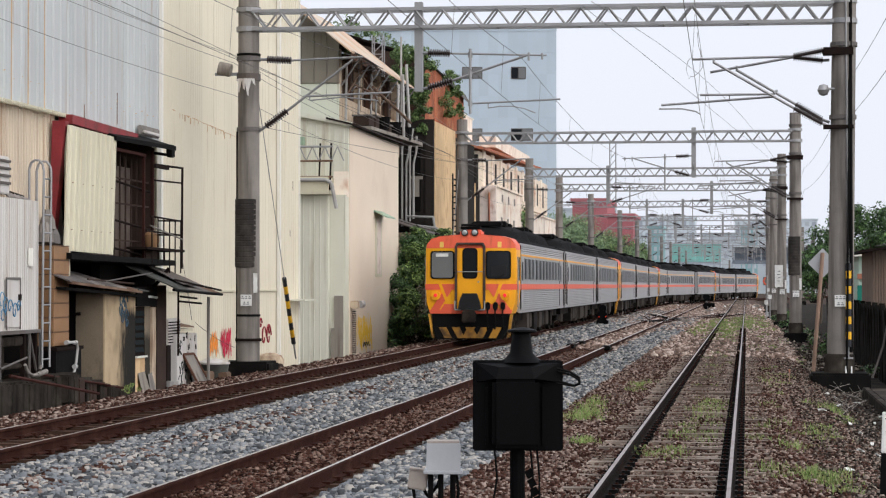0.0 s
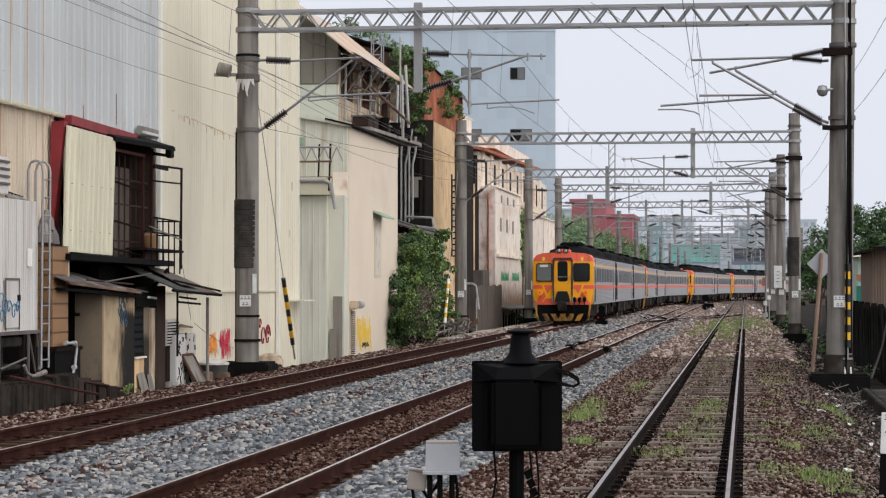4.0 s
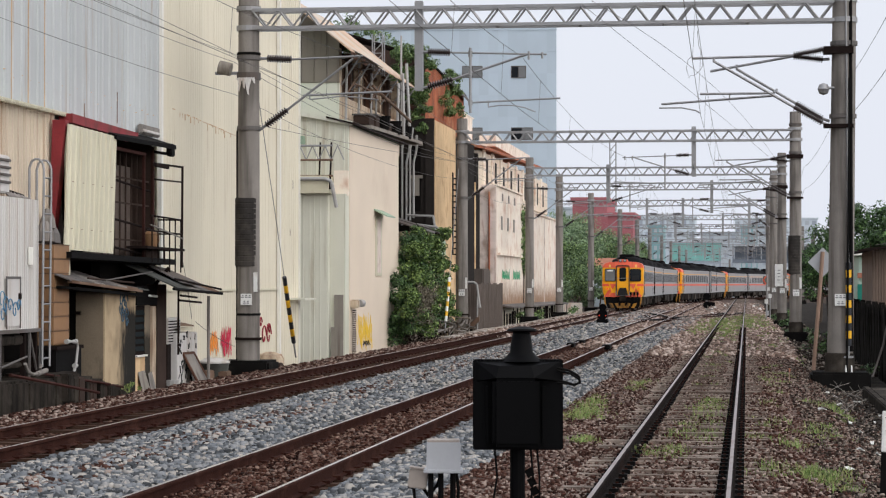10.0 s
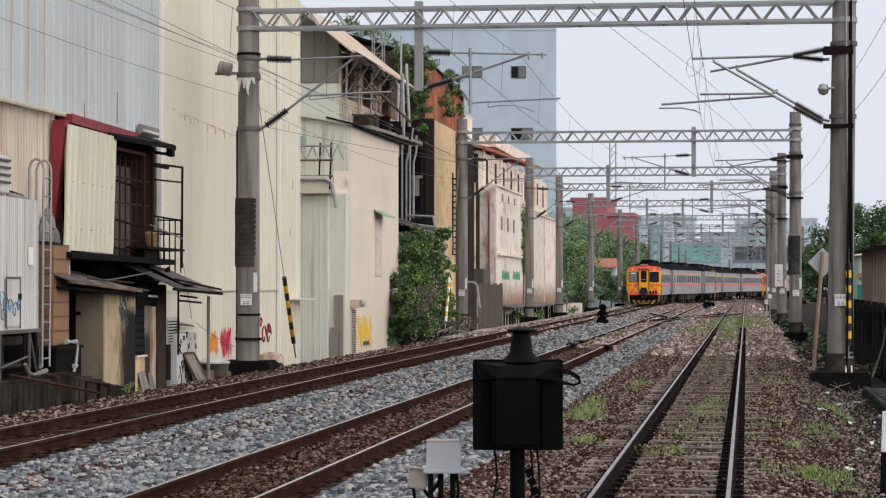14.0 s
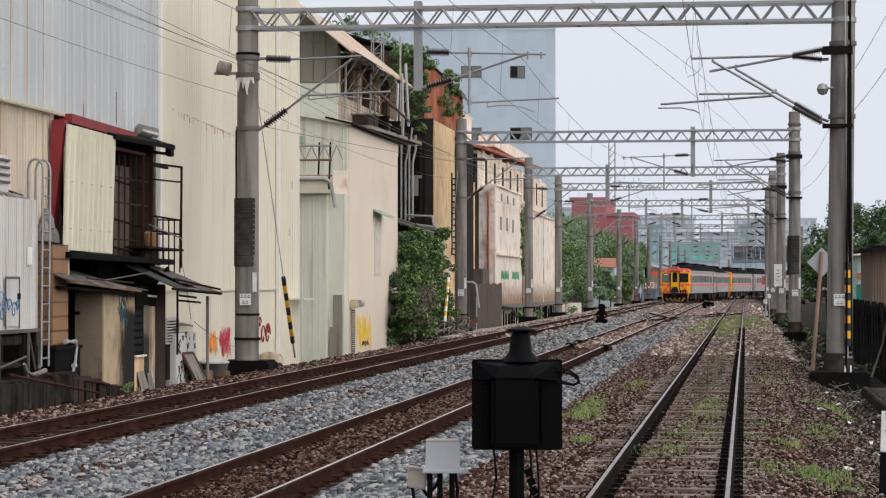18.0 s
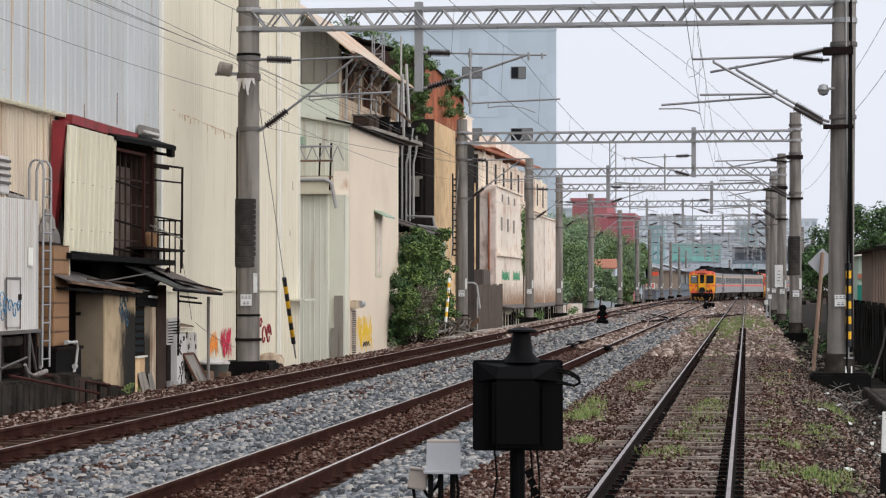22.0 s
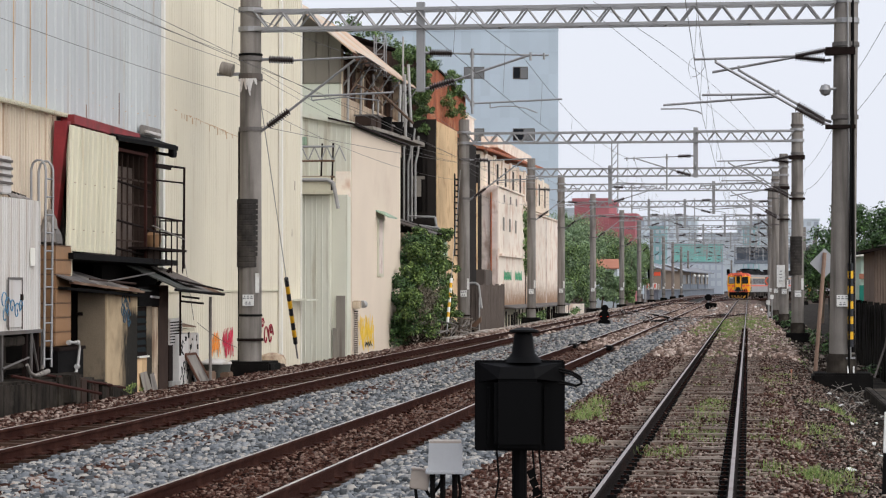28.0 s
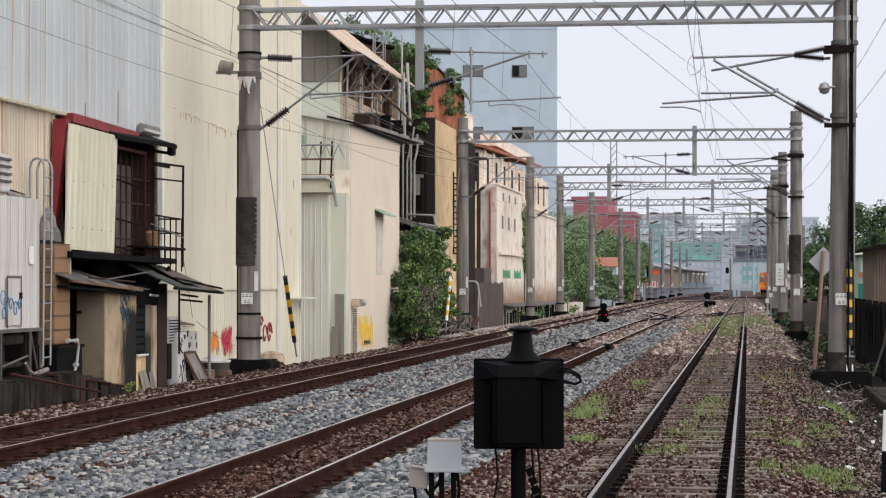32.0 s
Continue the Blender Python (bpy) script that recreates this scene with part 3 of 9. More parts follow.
    while y < 4.4:
        ln = rng.uniform(0.6, 1.5)
        for sx in (-1, 1):
            part("equipment_box", Shape().box(sx * 0.75, sx * (1.25 + rng.uniform(0, 0.1)), y, y + ln, 0.24 + rng.uniform(0, 0.15), 0.86, b=0.02), M_UNDERBOX if rng.random() < 0.45 else M_UNDER, car)
        y += ln + rng.uniform(0.15, 0.5)
    for yb in (-6.9, 6.9):
        bogie = part("bogie", Shape().box(-0.98, -0.86, yb - 1.6, yb + 1.6, 0.36, 0.62, b=0.03).box(0.86, 0.98, yb - 1.6, yb + 1.6, 0.36, 0.62, b=0.03).box(-0.9, 0.9, yb - 0.3, yb + 0.3, 0.35, 0.6), M_UNDER, car)
        for dy in (-1.05, 1.05):
            w = Shape().tube((-0.8, yb + dy, 0.43), (0.8, yb + dy, 0.43), 0.075, 10)
            for sx in (-1, 1):
                w.tube((sx * 0.50, yb + dy, 0.43), (sx * 0.63, yb + dy, 0.43), 0.43, 24)
            part("wheelset", w, M_UNDER, bogie)
        for sx in (-1, 1):
            part("spring", Shape().tube((sx * 0.98, yb, 0.30), (sx * 0.98, yb, 0.75), 0.12, 10), M_UNDERBOX, bogie)
    # gangway bellows between cars
    ends = ((1, END - 0.25),) if cab else ((1, END - 0.25), (-1, -END + 0.25))
    for sgn, ye in ends:
        part("gangway", Shape().box(-0.55, 0.55, ye - 0.02 * sgn, ye + 0.30 * sgn, 0.95, 3.0), M_RUBBER, car)
        part("coupler", Shape().box(-0.14, 0.14, ye - 0.5 * sgn, ye + 0.38 * sgn, 0.66, 0.92), M_UNDER, car)
    if cab:
        make_cab(car)
    return car


def make_cab(car):
    outline = [(-1.30, 0.90), (1.30, 0.90), (1.42, 1.25), (HALF, 1.8), (HALF, 2.92), (1.42, 3.10), (1.28, 3.27), (1.0, 3.355), (0.45, 3.395), (0, 3.405)]
    outline = outline + [(-x, z) for x, z in reversed(outline[2:-1])]
    # cab shell: yellow sides behind the front
    shell = Shape()
    k = len(outline)
    ring0 = [(x * 0.985, -END + nose(x, z) + 0.02, z) for x, z in outline]
    ring1 = [(x, -END + nose(x, z) + 0.14, z) for x, z in outline]
    ring2 = [(x, -END + 1.5, z) for x, z in outline]
    for r0, r1 in ((ring0, ring1), (ring1, ring2)):
        shell.add(r0 + r1, [(i, (i + 1) % k, k + (i + 1) % k, k + i) for i in range(k)])
    shell.add(ring2, [tuple(range(k))])
    # upper part of the shell is red-orange
    for i, f in enumerate(shell.f):
        if np.mean([shell.v[j][2] for j in f]) > 2.96:
            shell.m[i] = 1
    body = part("cab", shell, [M_YELLOW, M_ORANGE], car, "yellow-orange cab with red-orange top", smooth=True)
    # front: yellow field, red top band, red stripe and chevrons
    for poly, mt, pr, nm in (([(-1.29, 0.90), (1.29, 0.90), (1.40, 1.25), (1.43, 1.8), (1.43, 2.965), (-1.43, 2.965), (-1.43, 1.8), (-1.40, 1.25)], M_YELLOW, 0.0, "front_panel"),
                             ([(-1.425, 2.965), (1.425, 2.965), (1.40, 3.09), (1.26, 3.26), (0.98, 3.345), (0.45, 3.385), (-0.45, 3.385), (-0.98, 3.345), (-1.26, 3.26), (-1.40, 3.09)], M_ORANGE, 0.004, "top_band"),
                             ([(-1.29, 0.90), (1.29, 0.90), (1.32, 1.02), (-1.32, 1.02)], M_ORANGE, 0.004, "bottom_line")):
        part(nm, on_front(Shape(), poly, pr), mt, body)
    for sx in (-1, 1):
        for poly in ([(0.50, 1.655), (1.43, 1.655), (1.43, 1.835), (0.50, 1.835)], [(1.30, 0.975), (1.02, 0.975), (0.62, 1.60), (0.52, 1.80), (0.74, 1.80)],
                     [(0.98, 0.975), (0.52, 0.975), (0.52, 1.20), (0.82, 1.20)]):
            poly = [(sx * x, z) for x, z in poly]
            part("chevron", on_front(Shape(), poly, 0.006), M_ORANGE, body)
        part("slant_line", on_front(Shape(), [(sx * x, z) for x, z in ((0.70, 1.30), (0.80, 1.30), (1.02, 1.84), (0.92, 1.84))], 0.010), M_YELLOW, body)
        win = part("cab_window", on_front(Shape(), rounded(min(sx * 0.50, sx * 1.28), max(sx * 0.50, sx * 1.28), 2.0, 2.88, 0.10), 0.022), M_RUBBER, body)
        part("pane", on_front(Shape(), rounded(min(sx * 0.545, sx * 1.235), max(sx * 0.545, sx * 1.235), 2.035, 2.845, 0.08), 0.030), M_DULLGLASS if sx < 0 else M_CABGLASS, win)
        lamp = part("tail_lamp", Shape().tube((sx * 1.10, -END + 0.14, 1.47), (sx * 1.10, -END - 0.02, 1.47), 0.145, 18), M_YELLOW, body)
        part("lens", Shape().tube((sx * 1.10, -END, 1.48), (sx * 1.10, -END - 0.05, 1.48), 0.055, 14), M_TAILRED, lamp, "lit red lens")
        part("number_plate", on_front(Shape(), [(sx * 0.92 - 0.06, 2.99), (sx * 0.92 + 0.06, 2.99), (sx * 0.92 + 0.06, 3.17), (sx * 0.92 - 0.06, 3.17)], 0.016), M_PLATEYELLOW, body)
        hl = part("headlamp", Shape().tube((sx * 0.16 - 0.02, -END + 0.30, 3.46), (sx * 0.16 - 0.02, -END + 0.03, 3.46), 0.112, 18), M_RUBBER, body, "round headlamp")
        part("lens", Shape().turn([(0.01, 0.0), (0.085, 0.0), (0.085, 0.01), (0.05, 0.03), (0.01, 0.035)], (0, 0, 0), 16), M_LENS, hl, "clear headlamp glass").matrix_basis = pose(sx * 0.16 - 0.02, -END + 0.03, 3.46, 90, 0, 0)
        part("handrail", Shape().line([(sx * 1.455, -END + 0.42, 1.1), (sx * 1.475, -END + 0.42, 1.2), (sx * 1.475, -END + 0.42, 2.6), (sx * 1.455, -END + 0.42, 2.7)], 0.018), M_GALV, body)
        part("side_window", Shape().box(sx * 1.43, sx * 1.456, -END + 0.85, -END + 1.25, 1.95, 2.7), M_CARGLASS, body)
    part("side_stripe", Shape().box(-HALF - 0.006, -HALF + 0.02, -END + 0.2, -END + 1.5, 1.655, 1.835).box(HALF - 0.02, HALF + 0.006, -END + 0.2, -END + 1.5, 1.655, 1.835), M_ORANGE, body)
    part("headlamp_housing", Shape().box(-0.34, 0.34, -END + 0.10, -END + 0.9, 3.30, 3.55, b=0.05), M_ORANGE, body)
    part("horn_box", Shape().box(-0.36, 0.30, -END + 0.25, -END + 0.7, 3.57, 3.66, b=0.03).tube((-0.3, -END + 0.15, 3.70), (0.2, -END + 0.15, 3.70), 0.035, 8).tube((0.1, -END + 0.3, 3.66), (0.1, -END + 0.3, 3.78), 0.03, 6), M_ROOF, body)
    part("destination_card", on_front(Shape(), [(-1.10, 2.70), (-0.70, 2.70), (-0.70, 2.80), (-1.10, 2.80)], 0.036), M_WHITE, body)
    part("window_ledge", on_front(Shape(), [(0.66, 2.08), (1.16, 2.08), (1.16, 2.44), (0.66, 2.40)], 0.033), M_GREYBOX, body, "dark grey patch on the right cab pane")
    part("wiper", Shape().tube((0.80, -END + 0.0, 1.99), (1.06, -END + 0.05, 2.14), 0.016, 6), M_RUBBER, body)
    # gangway frame with the end door
    fr = Shape()
    for x in (-0.45, 0.45):
        fr.box(x - 0.032, x + 0.032, -END - 0.10, -END + 0.12, 1.02, 3.06, b=0.02)
    fr.box(-0.44, 0.44, -END - 0.10, -END + 0.12, 3.07, 3.14, b=0.02).box(-0.46, 0.46, -END - 0.10, -END + 0.12, 1.0, 1.06, b=0.02)
    for sx in (-1, 1):
        fr.tube((sx * 0.45, -END - 0.05, 3.03), (sx * 0.37, -END - 0.05, 3.10), 0.04, 8)
    gang = part("gangway_frame", fr, M_GANGFRAME, car, "worn brown gangway frame")
    part("end_door", Shape().box(-0.41, 0.41, -END - 0.05, -END + 0.1, 1.04, 2.96, b=0.02), M_YELLOW, gang, "yellow end door")
    part("door_window", Shape().prism(rounded(-0.24, 0.24, 2.0, 2.97, 0.12), "y", -END - 0.062, -END), M_RUBBER, gang)
    part("pane", Shape().prism(rounded(-0.20, 0.20, 2.04, 2.93, 0.10), "y", -END - 0.07, -END), M_CABGLASS, gang)
    part("grab_bar", Shape().tube((-0.42, -END - 0.09, 2.22), (0.42, -END - 0.09, 2.22), 0.014, 6), M_GALV, gang)
    part("door_knob", Shape().tube((0.27, -END - 0.09, 1.9), (0.27, -END - 0.04, 1.9), 0.03, 8), M_GALV, gang)
    part("handle_bar", Shape().line([(-0.47, -END - 0.12, 1.3), (-0.47, -END - 0.16, 1.02), (0.47, -END - 0.16, 1.02), (0.47, -END - 0.12, 1.3)], 0.022, 6), M_GALV, gang)
    part("fall_plate", Shape().prism([(-0.36, 1.04), (0.36, 1.04), (0.32, 1.28), (0.22, 1.54), (-0.22, 1.54), (-0.32, 1.28)], "y", -END - 0.24, -END - 0.05), M_GREYBOX, gang)
    # jumper hoses
    for x in (0.56, 0.80, 1.04):
        box_ob = part("jumper_socket", Shape().box(x - 0.07, x + 0.07, -END - 0.12, -END + 0.1, 1.02, 1.26, b=0.03), M_RUBBER, car)
        part("hose", Shape().line([(x, -END - 0.10, 1.04), (x, -END - 0.16, 0.8), (x, -END - 0.12, 0.5), (x - 0.02, -END, 0.42)], 0.028), M_RUBBER, box_ob)
    # snow plough with slanting stripes, coupler and dark recess
    part("recess", Shape().box(-1.22, 1.22, -END + 0.12, -END + 1.3, 0.42, 0.91), M_RUBBER, car)
    plough = [(-1.22, 0.50), (-1.05, 0.10), (1.05, 0.10), (1.22, 0.50)]
    pl = part("plough", Shape().prism(plough, "y", -END + 0.02, -END + 0.14), M_RUBBER, car, "black and yellow striped plough")
    for x in (-1.0, -0.58, -0.16):
        for sx in (-1, 1):
            q = [(sx * x, 0.47), (sx * (x + 0.24), 0.47), (sx * (x + 0.42), 0.13), (sx * (x + 0.18), 0.13)]
            part("stripe", Shape().prism(q, "y", -END + 0.005, -END + 0.05), M_HAZARD, pl)
    for sx in (-1, 1):
        part("plough_horn", Shape().prism([(sx * 1.16, 0.12), (sx * 1.24, 0.2), (sx * 1.34, 0.88), (sx * 1.26, 0.88)], "y", -END + 0.02, -END + 0.25), M_HAZARD, car)
    part("coupler", Shape().box(-0.16, 0.16, -END - 0.38, -END + 0.3, 0.66, 0.96, b=0.04).box(-0.22, 0.22, -END - 0.42, -END - 0.25, 0.62, 1.0, b=0.04), M_UNDER, car)


def make_train():
    cab, mid = make_car(True), make_car(False)
    cars = []
    for i in range(12):
        kind = (cab, mid, cab)[i % 3]
        if i == 0:
            cars.append((cab, 0))
        elif i == 1:
            cars.append((mid, 0))
        else:
            cars.append((copy_thing(kind, Matrix()), 180 if i % 3 == 2 else 0))
    return cars


def car_pose(i, turn, t):
    y = float(np.interp(t, [r[0] for r in LAST_CAR], [r[1] for r in LAST_CAR])) + 10.0 + 20.1 * i
    a, b = y - 6.9, y + 6.9
    xa, xb = train_x(a), train_x(b)
    return pose((xa + xb) / 2, y, -0.045, 0, 0, turn - math.degrees(math.atan2(xb - xa, b - a)))
# ---------------------------------------------------------------- overhead line
M_WRAP = mat("dusty_grey_spacer", (0.036, 0.033, 0.031), 0.85, 0, 0.3, 3, 30, 0.1, (0.075, 0.066, 0.058), 0.4)


def truss(s, x0, x1, y, z0, z1, n):
    """A four-chord lattice beam across the tracks with zigzag lacing."""
    for dy in (-0.22, 0.22):
        for z in (z0, z1):
            s.box(x0, x1, y + dy - 0.03, y + dy + 0.03, z - 0.035, z + 0.035)
        w = (x1 - x0) / n
        for i in range(n):
            a, b, c = x0 + i * w, x0 + (i + 0.5) * w, x0 + (i + 1) * w
            s.tube((a, y + dy, z1), (b, y + dy, z0), 0.024, 5).tube((b, y + dy, z0), (c, y + dy, z1), 0.024, 5)
    for i in range(0, n + 1, 3):
        x = x0 + (x1 - x0) * i / n
        s.box(x - 0.02, x + 0.02, y - 0.22, y + 0.22, z0 - 0.03, z0 + 0.03).box(x - 0.02, x + 0.02, y - 0.22, y + 0.22, z1 - 0.03, z1 + 0.03)
    return s


def insulator(s, p, q, r=0.085, n=10, m=1):
    """Ribbed rod insulator."""
    p, q = Vector(p), Vector(q)
    s.tube(p, q, r * 0.5, 8, m)
    for i in range(n):
        s.tube(p.lerp(q, (i + 0.3) / n), p.lerp(q, (i + 0.7) / n), r, 10, m)


def pole(x, y, top=8.45, base=-0.55, r=0.21, wrap=0, sign=True, lean=0.0, foot=0.46):
    low = 0.25 if x > 0 else 0.0
    p = thing("catenary_pole", "round weathered concrete overhead line pole with white plates", "pole", "overhead line poles", at=(x, y, 0))
    part("shaft", Shape().tube((0, 0, base), (lean, 0, top), r * 1.06, 24, 0, r * 0.94), M_POLE, p, smooth=True)
    part("footing", Shape().box(-foot, foot, -foot, foot, base - 0.2 - low, 0.05 if x < 0 else -0.14, b=0.05), M_FOOT, p, "dark stained concrete footing")
    if x < 0:
        part("base_ring", Shape().tube((0, 0, 0.50), (0, 0, 0.56), r * 1.22, 20), M_DARKIRON, p)
    else:
        part("base_collar", Shape().turn([(r * 1.22, -0.25), (r * 1.2, 0.2), (r * 1.08, 0.26), (r, 0.27)], (0, 0, 0), 20), M_DITCH, p, smooth=True)
    if sign:
        a = part("sign_plate", Shape().box(-0.115, 0.135, -r - 0.05, -r - 0.03, 1.29, 1.54), M_WHITE, p, "small white enamel plate")
        for z, x0, x1 in ((1.45, -0.10, -0.04), (1.45, -0.02, 0.04), (1.45, 0.06, 0.12), (1.32, -0.06, 0.0), (1.32, 0.02, 0.08)):
            part("mark", Shape().box(x0, x1, -r - 0.056, -r - 0.049, z, z + 0.022).box(x0 + 0.012, x1 - 0.012, -r - 0.056, -r - 0.049, z + 0.04, z + 0.062), M_PLATEMARK, a)
        part("height_mark", Shape().box(r * 0.62, r * 0.98, -r * 0.72 - 0.02, -r * 0.72 + 0.01, 1.58, 2.02), M_WHITE, p)
    for z in (top - 0.5, top - 1.62, top - 3.2):
        part("clamp", Shape().tube((lean * z / top, 0, z - 0.045), (lean * z / top, 0, z + 0.045), r * 1.1, 20), M_TIN, p)
    if wrap:
        for i in range(13):
            part("cable_turn", Shape().turn([(r * 1.05, 0.0), (r * 1.085, 0.012), (r * 1.085, 0.104), (r * 1.05, 0.117)], (-0.035, -0.02, 2.15 + i * 0.118), 24), M_WRAP, p)
    return p


def side_bracket(x, y, sgn, reach, top=6.82, low=5.18, far=0.75, twin=False):
    """Bracket from a pole to the wire over a track: top tie, slanting strut, registration and steady arm."""
    c = thing("cantilever_bracket", "grey steel cantilever bracket with brown ribbed insulators", "bracket", "overhead line brackets", at=(x, y, 0))
    if twin:
        for k, (zt, xe, ze, x0, z0, x1, z1) in enumerate(((6.76, 3.16, 6.69, 0.97, 5.60, 2.70, 6.62), (6.70, 2.78, 6.42, 0.93, 5.70, 2.20, 6.46))):
            dy = -0.1 + 0.2 * k
            tie = Shape().tube((-0.2, dy, zt + 0.1 - 0.14 * k), (-0.34, dy, zt + 0.09 - 0.14 * k), 0.035, 6)
            insulator(tie, (-0.34, dy, zt + 0.09 - 0.14 * k), (-0.98, dy, 6.73), 0.075, 13)
            part("top_tie", tie.tube((-0.98, dy, 6.73), (-xe, dy, ze), 0.03, 6), [M_GALV, M_INSUL], c)
            strut = Shape().tube((-0.2, dy, 5.20 + 0.1 * k), (-0.36, dy, 5.26 + 0.1 * k), 0.035, 6)
            insulator(strut, (-0.36, dy, 5.26 + 0.1 * k), (-x0, dy, z0), 0.075, 13)
            part("strut", strut.tube((-x0, dy, z0), (-x1, dy, z1), 0.032, 6), [M_GALV, M_INSUL], c)
            part("hanger_clip", Shape().tube((-x1, dy, z1 - 0.02), (-x1, dy, z1 + 0.1), 0.03, 6), M_GALV, c)
        part("strut_link", Shape().tube((-1.40, -0.1, 5.92), (-1.34, 0.1, 6.0), 0.03, 6), M_GALV, c)
        for z, h in ((5.14, 0.08), (6.74, 0.16)):
            part("pole_plate", Shape().box(-0.34, 0.3, -0.32, 0.0, z, z + h), M_DARKIRON, c)
        part("registration_arm", Shape().tube((-1.42, -0.1, 5.91), (-3.0, -0.1, 5.91), 0.028, 6), M_GALV, c)
        part("registration_arm", Shape().tube((-1.42, 0.1, 5.87), (-3.85, 0.1, 5.71), 0.028, 6), M_GALV, c)
        part("steady_arm", Shape().line([(-2.36, 0, 5.92), (-2.36, 0, 5.80)], 0.016).line([(-3.0, 0, 5.50), (-3.1, 0, 5.56), (-3.4, 0, 5.62), (-3.9, 0, 5.62)], 0.018), M_GALV, c)
        return c
    for k, dy in enumerate((-0.16, 0.16) if twin else (0.0,)):
        tie, strut = Shape(), Shape()
        zt = top - 0.02 * k
        zend = top + 0.03 - (0.36 if k else 0.0)
        tie.tube((sgn * 0.2, dy, zt), (sgn * 0.42, dy, zt), 0.035, 6)
        insulator(tie, (sgn * 0.42, dy, zt), (sgn * 0.98, dy, zt - 0.03 - 0.05 * k))
        tie.tube((sgn * 0.98, dy, zt - 0.03 - 0.05 * k), (sgn * (reach + (0.25 if twin else 0.1)), dy, zend), 0.027, 6)
        part("top_tie", tie, [M_GALV, M_INSUL], c)
        dx = 0.0 if not k else -0.32
        strut.tube((sgn * 0.2, dy, low), (sgn * 0.40, dy, low + 0.14), 0.035, 6)
        insulator(strut, (sgn * 0.40, dy, low + 0.14), (sgn * 0.88, dy, low + 0.48))
        strut.tube((sgn * 0.88, dy, low + 0.48), (sgn * (reach * 0.95 + dx), dy, top - 0.03 - (0.18 if k else 0)), 0.03, 6)
        part("strut", strut, [M_GALV, M_INSUL], c)
        xr = 0.2 + (reach * 0.95 - 0.2) * (0.36 if twin else 0.48)
        zr = low + (-0.22 if twin else 0.06) + (top - low) * 0.48
        e = reach + far + (1.0 if twin and not k else 0.0)
        part("registration_arm", Shape().tube((sgn * xr, dy, zr - 0.05), (sgn * e, dy, zr - 0.06 * k + 0.02), 0.026, 6), M_GALV, c)
        if not (twin and k):
            part("steady_arm", Shape().line([(sgn * (e - 0.25), dy, zr + 0.02), (sgn * (e - 0.25), dy, zr - 0.14), (sgn * (e - 0.75), dy, zr - 0.09), (sgn * (e - 1.25), dy, zr - 0.22)] if twin else
                                            [(sgn * (xr + 0.15), dy, zr), (sgn * (xr + 0.15), dy, zr - 0.14), (sgn * (xr + 0.9), dy, zr - 0.07), (sgn * (xr + 1.7), dy, zr - 0.16)], 0.017), M_GALV, c)
    return c


def drop_bracket(x, y, sgn, reach):
    """Bracket on a post that hangs from the beam."""
    c = thing("hanging_bracket", "bracket on a drop post with brown insulators", "bracket", "overhead line brackets", at=(x, y, 0))
    tie, strut = Shape(), Shape()
    tie.tube((sgn * 0.09, 0, 6.92), (sgn * 0.20, 0, 6.92), 0.035, 6)
    insulator(tie, (sgn * 0.20, 0, 6.92), (sgn * 0.70, 0, 6.90))
    tie.tube((sgn * 0.70, 0, 6.90), (sgn * reach, 0, 6.83), 0.022, 6)
    tie.tube((sgn * reach * 0.86, 0, 6.90), (sgn * reach * 0.86, 0, 6.72), 0.028, 6).tube((sgn * (reach - 0.1), 0, 6.88), (sgn * (reach - 0.1), 0, 6.74), 0.028, 6)
    part("top_tie", tie, [M_GALV, M_INSUL], c)
    strut.tube((sgn * 0.09, 0, 6.12), (sgn * 0.2, 0, 6.14), 0.035, 6)
    insulator(strut, (sgn * 0.2, 0, 6.14), (sgn * 0.75, 0, 6.30))
    strut.tube((sgn * 0.75, 0, 6.30), (sgn * reach * 0.85, 0, 6.84), 0.028, 6)
    part("strut", strut, [M_GALV, M_INSUL], c)
    part("hanger_rod", Shape().tube((sgn * 1.15, 0, 5.55), (sgn * 1.15, 0, 7.0), 0.03, 8).tube((sgn * 1.15, 0, 6.80), (sgn * 1.15, 0, 6.93), 0.05, 8).tube((sgn * 1.15, 0, 5.72), (sgn * 1.15, 0, 5.84), 0.05, 8).tube((sgn * 1.15, 0, 6.38), (sgn * 1.15, 0, 6.48), 0.045, 8), M_GALV, c)
    part("registration_arm", Shape().tube((sgn * 1.15, 0, 5.78), (sgn * (reach + 0.3), 0, 5.86), 0.022, 6), M_GALV, c)
    part("steady_arm", Shape().line([(sgn * 1.55, 0, 5.80), (sgn * 1.55, 0, 5.68), (sgn * 1.8, 0, 5.715), (sgn * 2.1, 0, 5.71), (sgn * 2.35, 0, 5.66), (sgn * 2.6, 0, 5.56)], 0.015), M_GALV, c)
    return c


# along the line, and the poles' places across it
PORTALS = [(51, -11.085, 2.0), (93, -11.40, 1.93), (122, -11.37, 1.83), (141, -11.32, 1.62), (170, -11.32, 1.62), (207, -11.2, 2.0), (240, -11.2, 2.3),
           (276, -11.4, 6.5), (318, -11.5, 9.0), (360, -11.6, 10), (405, -11.6, 10.5), (455, -11.7, 11)]


